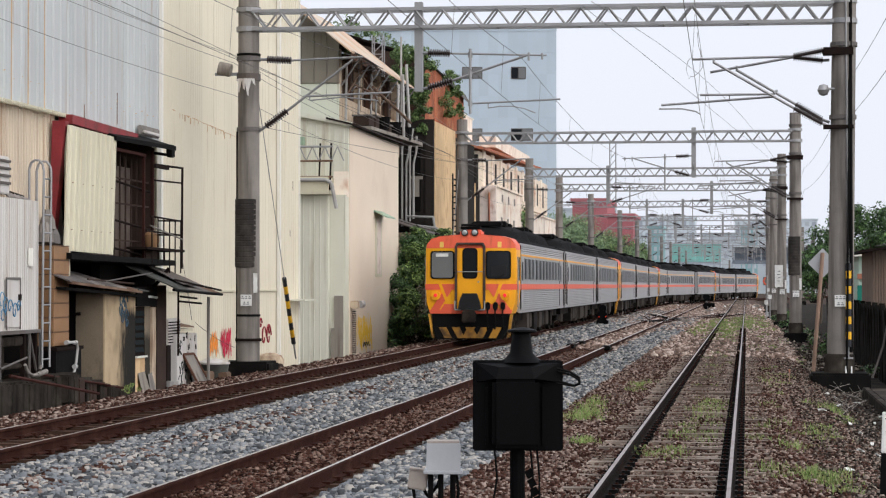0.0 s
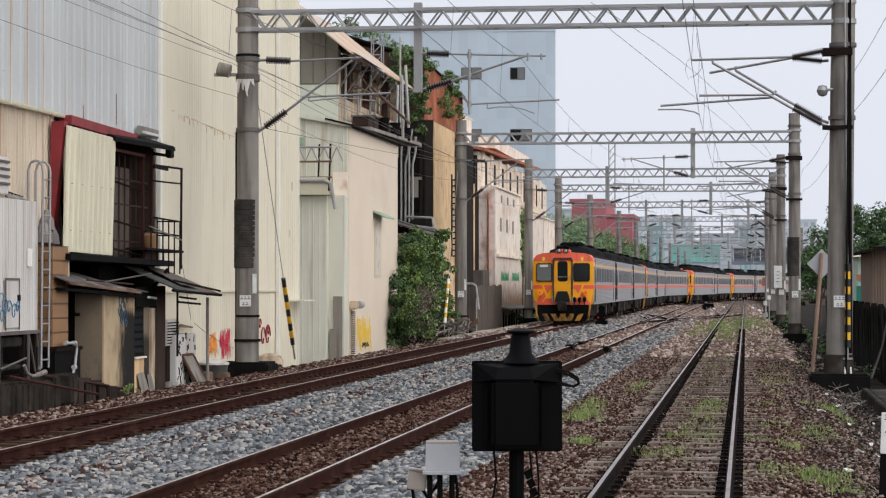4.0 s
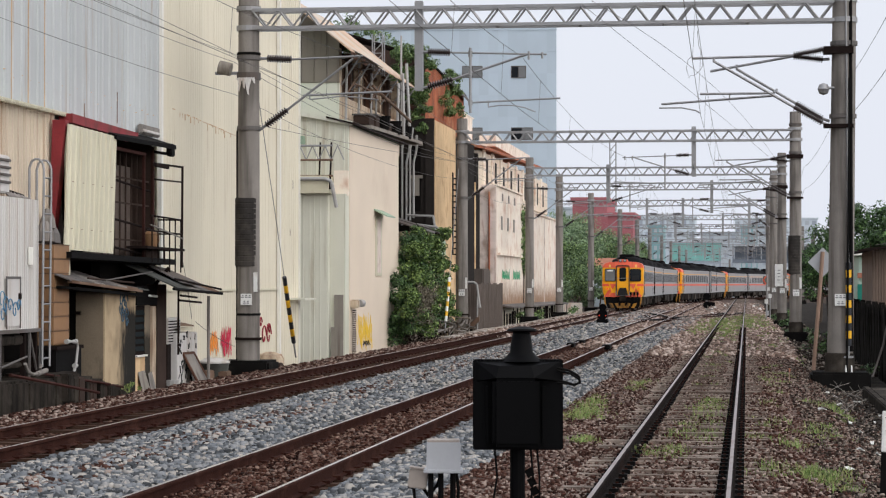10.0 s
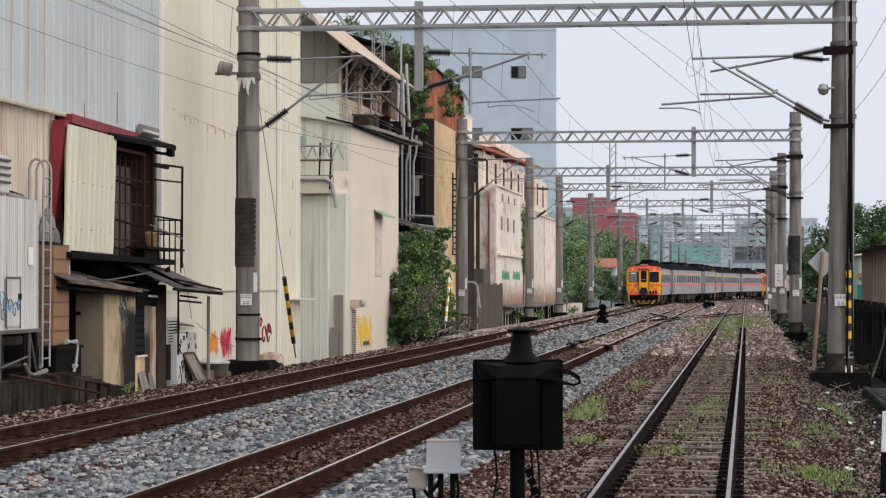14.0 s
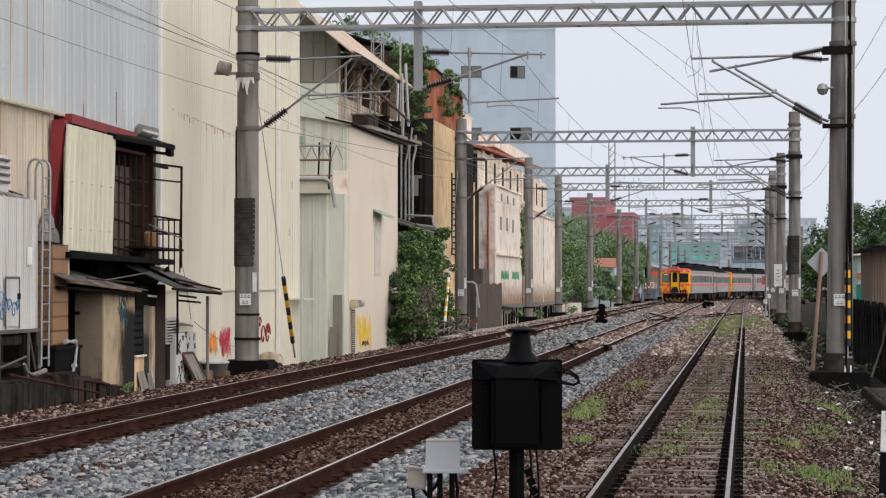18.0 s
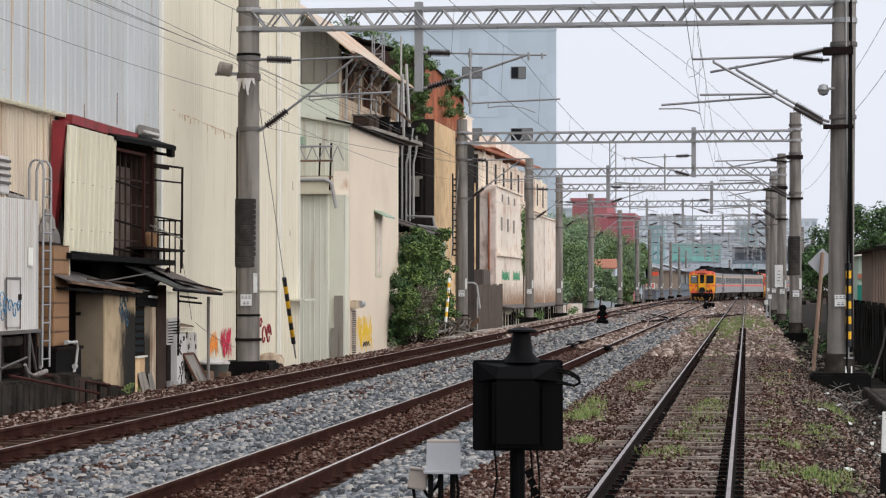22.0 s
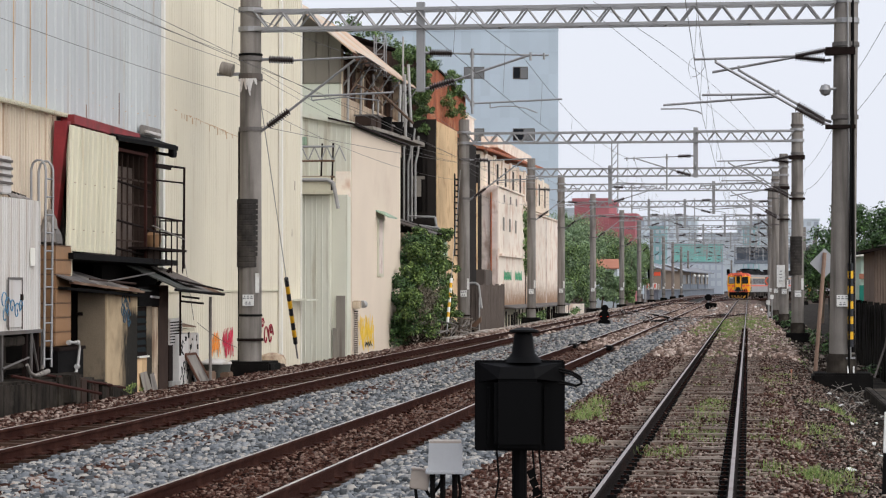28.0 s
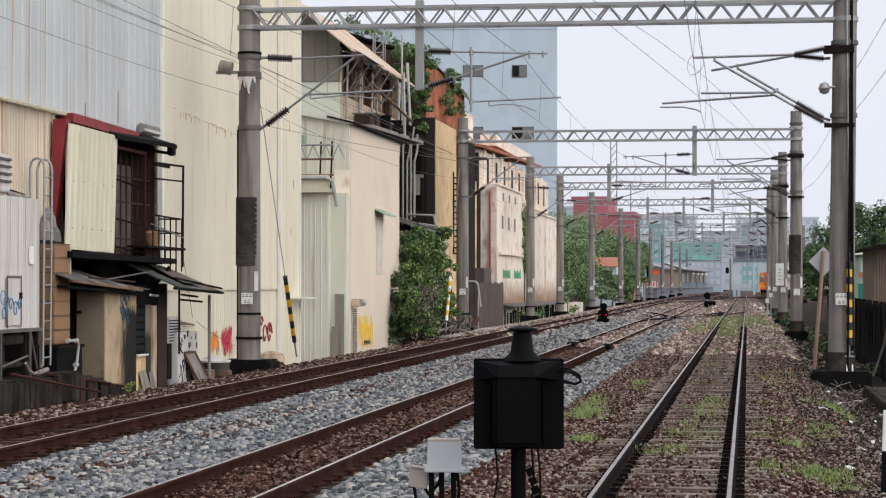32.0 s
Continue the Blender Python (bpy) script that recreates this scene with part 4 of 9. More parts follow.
def make_portals():
    for i, (y, xl, xr) in enumerate(PORTALS):
        pole(xl, y, wrap=(i == 0), r=0.225 if i else 0.245, foot=0.46 if i else 0.58)
        pole(xr, y, wrap=(i == 1), r=0.235 if i else 0.268, top=8.6, lean=0.0 if i else 0.13, foot=0.46 if i else 0.64)
        b = thing("portal_beam", "galvanised steel lattice beam across the tracks", "lattice beam", "lattice beams")
        part("lattice", truss(Shape(), xl + 0.12, xr - 0.12, y, 7.485, 7.885, 21), M_GALV, b)
        for x in (xl, xr):
            part("beam_clamp", Shape().tube((x + 0.12 * (i == 0 and x > 0), y, 7.44), (x + 0.12 * (i == 0 and x > 0), y, 7.55), 0.28, 16), M_GALV, b)
            part("beam_clamp", Shape().tube((x + 0.12 * (i == 0 and x > 0), y, 7.88), (x + 0.12 * (i == 0 and x > 0), y, 7.98), 0.28, 16), M_GALV, b)
        left = i % 2 == 0
        xp = -7.22 if left else -2.08
        part("drop_post", Shape().box(xp - 0.09, xp + 0.09, y - 0.09, y + 0.09, 6.05, 8.05, b=0.01), M_GALV, b)
        if i >= 4:
            for xq, sg in ((-4.6, -1), (0.2, 1)) if left else ((-6.3, 1), (0.9, -1)):
                part("drop_post", Shape().box(xq - 0.09, xq + 0.09, y - 0.09, y + 0.09, 5.9, 8.05), M_GALV, b)
                drop_bracket(xq, y, sg, 2.6)
        if y < 460:
            drop_bracket(xp, y, 1 if left else -1, 2.85)
            side_bracket(xl, y, 1, 2.5)
            side_bracket(xr, y, -1, 3.1, twin=True) if i < 3 else side_bracket(xr, y, -1, 2.5)
        if not left and i < 8:
            part("pulley_wheel", Shape().tube((xp - 0.02, y - 0.2, 6.5), (xp + 0.02, y - 0.2, 6.5), 0.16, 14), M_GALV, b)
    make_wires()
    make_pole_gear()


def sag(p, q, drop, n=10):
    p, q = Vector(p), Vector(q)
    return [p.lerp(q, t) - Vector((0, 0, 4 * drop * t * (1 - t))) for t in (i / n for i in range(n + 1))]


def wire(name, label, pts, r=0.008, group="overhead wires"):
    cu = bpy.data.curves.new(name, "CURVE")
    cu.dimensions, cu.bevel_depth, cu.bevel_resolution = "3D", r, 1
    sp = cu.splines.new("POLY")
    sp.points.add(len(pts) - 1)
    for k, p in enumerate(pts):
        sp.points[k].co = (*p, 1)
    cu.materials.append(M_WIRE)
    return tagged(new(name, cu), label, "wire", group)


def make_wires():
    ys = [8] + [p[0] for p in PORTALS]
    for j, x in enumerate((TRACK_A, TRACK_B, TRACK_C)):
        low, high, drops = [], [], Shape()
        for i in range(len(ys) - 1):
            sx = [0.2 if (i + k + j) % 2 else -0.2 for k in (0, 1)]
            up, down = (6.66, 5.45) if j == 2 else (6.78, 5.62)
            if j == 2:
                sx = [(0.17, -0.22), (-0.22, -0.22), (-0.22, -0.22)][i] if i < 3 else sx
            a, b = sag((x + sx[0], ys[i], up), (x + sx[1], ys[i + 1], up), 0.45), sag((x + sx[0] - 0.05, ys[i], down), (x + sx[1] - 0.05, ys[i + 1], down), 0.03)
            high += a[1 if i else 0:]
            low += b[1 if i else 0:]
            if ys[i] < 200:
                for k in range(1, 10, 2):
                    drops.tube(a[k], b[k], 0.0032, 4)
        wire("messenger_wire", "dark sagging messenger wire of the overhead line", high, 0.0052)
        wire("contact_wire", "taut contact wire over the track", low, 0.005)
        solid("dropper_wires", drops, M_WIRE, "thin droppers between the two overhead wires", "wire", kind="stuff")
    # feeders on the outer sides of the poles
    for x0, dx, z in ((-11.25, -0.32, 6.02), (-11.25, -0.34, 6.75), (-11.25, -0.42, 6.95), (2.05, 0.34, 6.4), (2.05, 0.36, 5.55)):
        pts = []
        for i in range(8):
            a = (8 if not i else PORTALS[i - 1][0])
            xa, xb = (PORTALS[max(0, i - 1)][1 if x0 < 0 else 2] + dx, PORTALS[i][1 if x0 < 0 else 2] + dx)
            pts += sag((xa, a, z + (0.45 if a == 8 else 0)), (xb, PORTALS[i][0], z), 0.35)[1 if i else 0:]
        wire("feeder_wire", "thin feeder wire along the poles", pts, 0.0052)
    # slack cross wires that anchor over the siding
    wire("anchor_wire", "slanting anchor wire of the overhead line", sag((-2.78, 42, 6.90), (1.13, 93, 6.76), -0.55), 0.005)
    wire("anchor_wire", "slanting anchor wire of the overhead line", sag((-11.0, 51, 5.35), (-8.7, 93, 6.3), 0.1), 0.0062)
    wire("anchor_wire", "slanting anchor wire of the overhead line", sag((-2.95, 42, 6.83), (0.86, 93, 6.85), -0.04), 0.005)
    wire("anchor_wire", "slanting anchor wire of the overhead line", sag((-12.1, 44, 7.3), (-8.7, 93, 5.65), 0.1), 0.006)
    wire("jumper_loop", "slack loop of jumper cable by a bracket", [(-1.18, 51, 6.75), (-1.264, 51, 6.67), (-1.301, 51, 6.48), (-1.24, 51, 6.27), (-1.21, 51, 6.33), (-1.16, 51, 6.32), (-1.105, 51, 6.345), (-1.0, 51, 6.44), (-0.944, 51, 6.53), (-0.96, 51, 6.75), (-1.03, 51, 6.98), (-1.06, 51, 7.3)], 0.005)


def guard(name, p, q, r, bands, dark=None):
    """A banded sleeve round a stay wire."""
    dark = dark or M_BLACKBAND
    g = thing(name, "white and yellow banded guard on a stay wire" if dark is M_WHITE else "black and yellow banded guard on a stay wire", "stay guard", "stay guards")
    p, q = Vector(p), Vector(q)
    part("stay_wire", Shape().tube(q, q + (q - p) * 2.6, 0.010, 6), M_GALV, g)
    for i in range(bands):
        part("band", Shape().tube(p.lerp(q, i / bands), p.lerp(q, (i + 1) / bands), r, 12), dark if i % 2 == 0 else M_YELLOWBAND, g)
    part("anchor_rod", Shape().tube(p, p - (q - p).normalized() * 0.5, 0.022, 6), M_GALV, g)


def make_pole_gear():
    # stays
    guard("stay_guard", (-11.3, 57.33, 0.29), (-11.27, 55.98, 1.92), 0.055, 9)
    guard("stay_guard", (-11.15, 85.9, 0.36), (-11.15, 87.0, 2.0), 0.055, 9, M_WHITE)
    g = thing("stay_guard", "vertical black and yellow banded guard at a pole", "stay guard", "stay guards")
    part("stay_wire", Shape().tube((2.18, 50.72, 2.1), (2.14, 50.72, 8.3), 0.022, 6), M_GALV, g)
    part("conduit", Shape().tube((2.24, 50.78, 0.3), (2.24, 50.78, 8.3), 0.04, 8), M_RUBBER, g)
    for i in range(11):
        z = 0.42 + i * 0.164
        part("band", Shape().tube((2.18, 50.7, z), (2.18, 50.7, z + 0.164), 0.062, 14), M_BLACKBAND if i % 2 == 0 else M_YELLOWBAND, g)
    part("turnbuckle", Shape().box(2.08, 2.28, 50.66, 50.74, 0.16, 0.20).tube((2.18, 50.7, 0.18), (2.18, 50.7, 0.42), 0.02, 6), M_GALV, g)
    for x in (2.12, 2.24):
        part("anchor_rod", Shape().tube((x, 50.5, -0.5), (x, 50.66, 0.0), 0.018, 6), M_WHITE, g)
    # drum insulator on the first left pole, ball on the first right one
    d = thing("switch_drum", "small grey drum on a pole bracket", "line fitting", "line fittings")
    part("drum", Shape().tube((-11.72, 50.8, 6.62), (-11.45, 50.8, 6.56), 0.15, 16), M_CONCRETE, d, smooth=True)
    part("bracket_bar", Shape().box(-11.85, -11.1, 50.95, 51.02, 6.46, 6.53), M_GALV, d)
    w = thing("cloth_wrap", "ragged grey binding round a pole clamp", "line fitting", "line fittings")
    part("band", Shape().tube((-11.085, 51, 6.34), (-11.085, 51, 6.50), 0.27, 18), M_TIN, w)
    for k in range(7):
        x, dx, z = -11.26 + 0.055 * k, (0.03, -0.05, 0.02, 0.06, -0.03, -0.06, 0.04)[k], (6.2, 6.06, 6.12, 5.98, 6.16, 6.08, 6.22)[k]
        part("rag", Shape().add([(x - 0.03, 50.70, 6.36), (x + 0.035, 50.70, 6.38), (x + dx + 0.02, 50.68, z), (x + dx - 0.015, 50.68, z + 0.03), (x - 0.03, 50.72, 6.36), (x + 0.035, 50.72, 6.38), (x + dx + 0.02, 50.70, z), (x + dx - 0.015, 50.70, z + 0.03)],
                                    [(0, 1, 2, 3), (7, 6, 5, 4), (0, 4, 5, 1), (1, 5, 6, 2), (2, 6, 7, 3), (3, 7, 4, 0)]), M_WHITESHEET, w)
    b = thing("strain_ball", "grey round strain fitting on a pole", "line fitting", "line fittings")
    part("ball", Shape().turn([(0.01, -0.13), (0.09, -0.1), (0.13, 0), (0.09, 0.1), (0.01, 0.13)], (1.66, 50.8, 5.98), 14), M_GALV, b, smooth=True)
    part("bracket_bar", Shape().tube((1.7, 50.8, 6.0), (2.05, 50.9, 6.02), 0.03, 6), M_GALV, b)
    for k, (x, y) in enumerate(((-11.085, 51), (2.02, 51))):
        c = thing("cable_pipe", "thin dark cable conduit strapped to a pole", "conduit", "conduits")
        sx = 0.12 if k else -0.25
        part("pipe", Shape().tube((x + sx, y - 0.3 * k - 0.05, -0.2), (x + sx + 0.07 * k, y - 0.3 * k - 0.05, 5.2 + k), 0.025, 6), M_RUBBER, c)
        for z in () if k else (1.05, 6.9):
            part("strap", Shape().tube((x, y, z), (x, y, z + 0.05), 0.27 + 0.02 * k, 18), M_RUBBER, c)


M_PLATEMARK = mat("faded_grey_lettering", (0.17, 0.17, 0.18), 0.7, 0, 0.1, 3, 30, 0)
M_YELLOWBAND = mat("yellow_band_paint", (0.72, 0.40, 0.02), 0.5, 0, 0.12, 4, 40, 0.05, (0.35, 0.2, 0.05), 0.25)
M_BLACKBAND = mat("black_band_paint", (0.02, 0.022, 0.028), 0.5, 0, 0.2, 4, 40, 0.05)
# ---------------------------------------------------------------- factory side, near part
M_GRAFRED = mat("red_spray_paint", (0.55, 0.03, 0.07), 0.7, 0, 0.2, 6, 30, 0.05)
M_GRAFORANGE = mat("orange_spray_paint", (0.80, 0.27, 0.05), 0.7, 0, 0.2, 6, 30, 0.05)
M_GRAFMAROON = mat("maroon_spray_paint", (0.27, 0.025, 0.04), 0.7, 0, 0.2, 6, 30, 0.05)
M_GRAFYELLOW = mat("yellow_spray_paint", (0.78, 0.50, 0.04), 0.7, 0, 0.2, 6, 30, 0.05)
M_GRAFBLUE = mat("blue_spray_paint", (0.08, 0.22, 0.36), 0.7, 0, 0.2, 6, 30, 0.05)
M_TANK = mat("tan_plastic_tank", (0.27, 0.15, 0.075), 0.6, 0, 0.15, 2, 30, 0.05, (0.20, 0.12, 0.07), 0.4)
M_PVC = mat("grey_pvc_pipe", (0.37, 0.365, 0.355), 0.5, 0, 0.1, 3, 30, 0.03, (0.28, 0.26, 0.24), 0.3)
M_HUT = mat("mouldy_cream_render", (0.43, 0.33, 0.21), 0.92, 0, 0.2, 1.6, 35, 0.15, (0.20, 0.15, 0.095), 0.42, blotch=(0.28, 0.2, 0.12), patchy=0.4)
M_MESH = mat("grimy_wire_screen", (0.05, 0.034, 0.028), 0.8, 0.1, 0.3, 2, 30, 0.1)
# paler copy of the mesh: light on the bay screen is in its colour
M_SCREEN = mat("rusty_screen_painted_lit", (0.13, 0.10, 0.085), 0.8, 0.1, 0.3, 2, 30, 0.1, (0.08, 0.055, 0.045), 0.4)
M_HUTEND = mat("grey_mouldy_concrete", (0.245, 0.195, 0.14), 0.92, 0, 0.2, 1.5, 35, 0.2, (0.15, 0.125, 0.095), 0.5)
M_TRIM = mat("white_flashing", (0.74, 0.72, 0.66), 0.5, 0, 0.06, 2, 30, 0.03)
# near-black colour paints the shade of openings; also stains under the long awning
M_DARKFILL = mat("shade_and_stain_black", (0.007, 0.006, 0.0055), 0.9, 0, 0.3, 1, 20, 0.1)
M_OLDCREAM = mat("faded_cream_sheet", (0.585, 0.55, 0.42), 0.6, 0.0, 0.08, 0.8, 30, 0.05, (0.44, 0.33, 0.2), 0.12, streak=True, each=0.05)


M_INFILL = mat("rust_run_cream_sheet", (0.62, 0.53, 0.42), 0.7, 0.0, 0.12, 0.8, 30, 0.05, (0.30, 0.165, 0.09), 0.45, streak=True, each=0.1, comb=11.0, fall=0.3)
M_TANKHOOP = mat("dull_tank_hoop", (0.13, 0.075, 0.045), 0.6, 0.1, 0.2, 3, 30, 0.05)
M_REDIRON = mat("rust_red_iron", (0.045, 0.018, 0.015), 0.8, 0.1, 0.3, 3, 40, 0.1)
M_MOSSTIN = mat("mossy_dark_tin", (0.075, 0.078, 0.07), 0.75, 0.2, 0.3, 1.5, 30, 0.15, (0.03, 0.028, 0.024), 0.5, each=0.2)
M_OLDGLASS = mat("dusty_louvre_glass", (0.010, 0.014, 0.015), 0.7, 0.0, 0.2, 3, 30, 0.0)
M_GRAFINK = mat("dark_blue_spray_paint", (0.05, 0.10, 0.15), 0.7, 0, 0.2, 6, 30, 0.05)
M_RUSTWOOD = mat("red_brown_wood", (0.11, 0.05, 0.032), 0.85, 0, 0.2, 3, 40, 0.1)
M_RUSTRUN = mat("orange_rust_run", (0.50, 0.34, 0.20), 0.85, 0, 0.2, 3, 30, 0.05)
M_DITCH = mat("stained_ditch_concrete", (0.036, 0.030, 0.025), 0.95, 0, 0.45, 2.2, 12, 0.6, (0.008, 0.007, 0.006), 0.75, streak=True, fall=0.7, blotch=(0.09, 0.078, 0.064), patchy=0.25)


def sheets(parent, axis, at, out, u0, u1, zb, zt, width, material, pitch=0.225, rib=0.03, depth=0.022):
    """A run of separate ribbed sheets; each is a part."""
    n = max(1, round((u1 - u0) / width))
    w = (u1 - u0) / n
    for i in range(n):
        lift = 0.0035 * (i % 2)
        part("sheet", Shape().ribbed(axis, at + out * lift, out, u0 + i * w + 0.002, u0 + (i + 1) * w - 0.002, zb, zt, pitch, rib, depth), material, parent)


def scrawl(parent, x, y0, y1, z0, z1, material, seed, n=14, wide=0.05):
    """Sprayed strokes on a wall that faces the track, unreadable: tangled zigzag lines with runs of paint."""
    rng = random.Random(seed)
    s = Shape()
    for _ in range(4):
        pts = []
        for i in range(n):
            t = (i + rng.uniform(0.1, 0.9)) / n
            pts.append((x, y0 + (y1 - y0) * t + rng.uniform(-0.12, 0.12) * (y1 - y0), (z0 if i % 2 else z1) + (1 if i % 2 else -1) * rng.uniform(0, 0.42) * (z1 - z0)))
        s.line(pts, wide * rng.uniform(0.22, 0.42), 5)
    for i in range(n // 2):
        y, z = rng.uniform(y0, y1), rng.uniform(z0, z1)
        s.tube((x, y, z), (x, y, z - rng.uniform(0.1, 0.4) * (z1 - z0)), wide * 0.2, 5)
    s.v = [(x + (p[0] - x) * 0.15, p[1], p[2]) for p in s.v]
    return tagged(part("graffiti", s, material, parent), "unreadable sprayed strokes", kind="stuff")


def loop_tag(parent, x, yc, zc, r, material, turns=1.6, thick=0.018):
    s = Shape()
    pts = [(x + 0.004, yc + r * (1 - 0.25 * a) * math.cos(a * 2), zc + r * (1 - 0.2 * a) * math.sin(a * 2)) for a in (turns * 0.1 * i for i in range(20))]
    s.line(pts, thick, 5)
    return tagged(part("graffiti", s, material, parent), "unreadable sprayed loop", kind="stuff")


def tilted(corners, thick=0.03):
    """A loose sheet from four upper corners, with thickness downwards."""
    return Shape().add(list(corners) + [(x, y, z - thick) for x, y, z in corners], [(0, 1, 2, 3), (7, 6, 5, 4), (0, 4, 5, 1), (1, 5, 6, 2), (2, 6, 7, 3), (3, 7, 4, 0)])


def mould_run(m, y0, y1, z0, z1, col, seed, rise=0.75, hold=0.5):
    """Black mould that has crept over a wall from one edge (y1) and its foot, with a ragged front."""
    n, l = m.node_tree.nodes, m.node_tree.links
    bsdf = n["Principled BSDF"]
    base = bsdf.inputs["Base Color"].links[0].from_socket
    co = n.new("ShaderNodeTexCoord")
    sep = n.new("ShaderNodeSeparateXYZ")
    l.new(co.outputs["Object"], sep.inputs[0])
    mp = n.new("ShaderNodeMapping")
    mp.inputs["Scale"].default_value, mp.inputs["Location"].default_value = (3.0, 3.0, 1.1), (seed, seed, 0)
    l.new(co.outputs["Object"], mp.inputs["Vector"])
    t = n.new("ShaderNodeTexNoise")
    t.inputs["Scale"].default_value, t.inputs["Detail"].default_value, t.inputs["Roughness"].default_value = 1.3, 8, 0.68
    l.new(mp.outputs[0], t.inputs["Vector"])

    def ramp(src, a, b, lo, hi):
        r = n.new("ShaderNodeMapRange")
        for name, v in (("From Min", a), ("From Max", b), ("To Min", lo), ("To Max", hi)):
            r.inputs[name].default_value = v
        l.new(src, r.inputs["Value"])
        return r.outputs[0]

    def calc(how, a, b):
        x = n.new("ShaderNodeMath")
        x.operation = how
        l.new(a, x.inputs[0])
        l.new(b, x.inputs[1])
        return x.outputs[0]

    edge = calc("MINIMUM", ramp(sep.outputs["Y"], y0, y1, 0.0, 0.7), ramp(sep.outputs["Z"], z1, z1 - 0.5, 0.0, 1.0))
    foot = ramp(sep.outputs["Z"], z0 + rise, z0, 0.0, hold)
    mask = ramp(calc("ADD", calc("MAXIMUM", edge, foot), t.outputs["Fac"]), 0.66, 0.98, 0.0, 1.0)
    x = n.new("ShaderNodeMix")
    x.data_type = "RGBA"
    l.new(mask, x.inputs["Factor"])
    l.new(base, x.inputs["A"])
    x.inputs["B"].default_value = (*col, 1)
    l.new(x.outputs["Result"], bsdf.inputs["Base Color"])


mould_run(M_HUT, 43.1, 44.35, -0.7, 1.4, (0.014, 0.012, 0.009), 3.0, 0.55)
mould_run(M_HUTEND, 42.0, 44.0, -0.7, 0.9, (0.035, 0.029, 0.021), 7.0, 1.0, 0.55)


def make_blue_shed():
    b = thing("blue_shed", "tall blue-grey ribbed metal factory wall over a dark lower storey", "factory building")
    core = part("wall", Shape().box(-20, -12.56, 28, 48.60, 4.9, 13.5), M_BLUEGREY, b)
    sheets(core, "x", -12.53, 1, 28, 48.60, 4.86, 13.5, 0.95, M_BLUEGREY, 0.475, 0.035, 0.03)
    # shade of the recessed storey is painted as a near-black wall
    part("wall", Shape().box(-20, -13.35, 28, 48.6, -1, 4.9), M_DARKFILL, b, "recessed lower wall with its shade painted on")
    part("corner_flashing", Shape().box(-12.56, -12.47, 48.58, 48.74, 2.0, 13.5), M_TRIM, b)
    for y, z0, z1 in ((42.89, 4.93, 5.2), (45.21, 4.98, 5.61), (47.41, 6.2, 6.8)):
        part("rust_streak", Shape().box(-12.53, -12.522, y, y + 0.05, z0, z1), M_RUSTSHEET, core)
    for y in [33.3 + 0.475 * i for i in range(32)]:
        part("rivet", Shape().tube((-12.53, y, 5.35 + 0.1 * math.sin(7 * y)), (-12.49, y, 5.35 + 0.1 * math.sin(7 * y)), 0.009, 6), M_RUSTRUN, core)
    for k, y in enumerate((33.24, 34.19, 35.6, 36.55, 37.0, 38.45, 39.4, 40.35, 41.8, 44.2, 46.1)):
        part("rust_line", Shape().box(-12.53, -12.519, y, y + 0.03, 4.9, (9.5, 8.2, 12.0, 7.4, 6.3, 10.4, 6.8, 7.9, 6.0, 5.9, 6.6)[k]), M_RUSTRUN, core)
    # rusty corrugated infill under the overhang
    infill = part("wall", Shape().box(-13.3, -12.50, 33, 40.7, 2.4, 4.86), M_INFILL, b)
    sheets(infill, "x", -12.47, 1, 33, 40.7, 2.4, 4.84, 0.8, M_INFILL, 0.15, 0.055, 0.05)
    # valley rust, laid as strips that also paint the ribs' shading
    valley = Shape()
    for i in range(51):
        y = 33.0 + 0.15 * i
        valley.box(-12.47, -12.466, y - 0.014, y + 0.014, 2.4, 4.84 - 0.6 * abs(math.sin(i * 2.3)))
    tagged(part("rust_valley", valley, M_RUSTRUN, infill), "rust strips in the sheet valleys, doubling as painted rib shading", kind="stuff")
    part("infill_edge", tilted([(-12.50, 40.72, 4.75), (-12.40, 40.75, 4.75), (-12.40, 41.2, 2.4), (-12.50, 41.15, 2.4)], 0.03), M_POLE, b, "grey slanting edge post")
    # scalloped edge of the awning over it
    s = Shape()
    for i in range(76):
        y = 33.2 + i * 0.108
        s.tube((-12.6, y, 4.88), (-12.28, y, 4.84), 0.042, 6)
    part("awning_edge", s, M_OLDCREAM, b, "scalloped corrugated awning edge")
    part("red_beam", tilted([(-12.42, 40.9, 4.86), (-12.16, 40.9, 4.86), (-12.16, 45.5, 4.80), (-12.42, 45.5, 4.80)], 0.17), M_REDPAINT, b)
    part("red_column", Shape().prism([(-12.40, 2.7), (-12.31, 2.7), (-12.10, 4.7), (-12.34, 4.7)], "y", 40.25, 40.5), M_REDPAINT, b)
    # hanging cream panel and the open bay
    panel = part("hanging_panel", Shape().box(-12.16, -12.10, 40.4, 43.1, 2.5, 4.5), M_OLDCREAM, b)
    for i in range(5):
        u0, u1 = 40.08 + 0.64 * i, 40.08 + 0.64 * (i + 1) - 0.01
        sh = Shape().ribbed("x", -12.05 + 0.004 * (i % 2), 1, u0, u1, 2.37, 4.63, 0.32, 0.028, 0.024)
        sh.v = [(x, y + 0.10 * (z - 2.37), z - 0.01 * (y - 40)) for x, y, z in sh.v]
        part("sheet", sh, M_OLDCREAM, panel)
        for z in (2.75, 3.6):
            part("rivet", Shape().tube((-12.05, u0 + 0.33 + 0.1 * (z - 2.37), z), (-12.02, u0 + 0.33 + 0.1 * (z - 2.37), z), 0.008, 6), M_RUSTSHEET, panel)
    bay = part("bay_wall", Shape().box(-13.3, -13.2, 43.2, 46.9, 2.1, 4.8), M_DARKFILL, b)
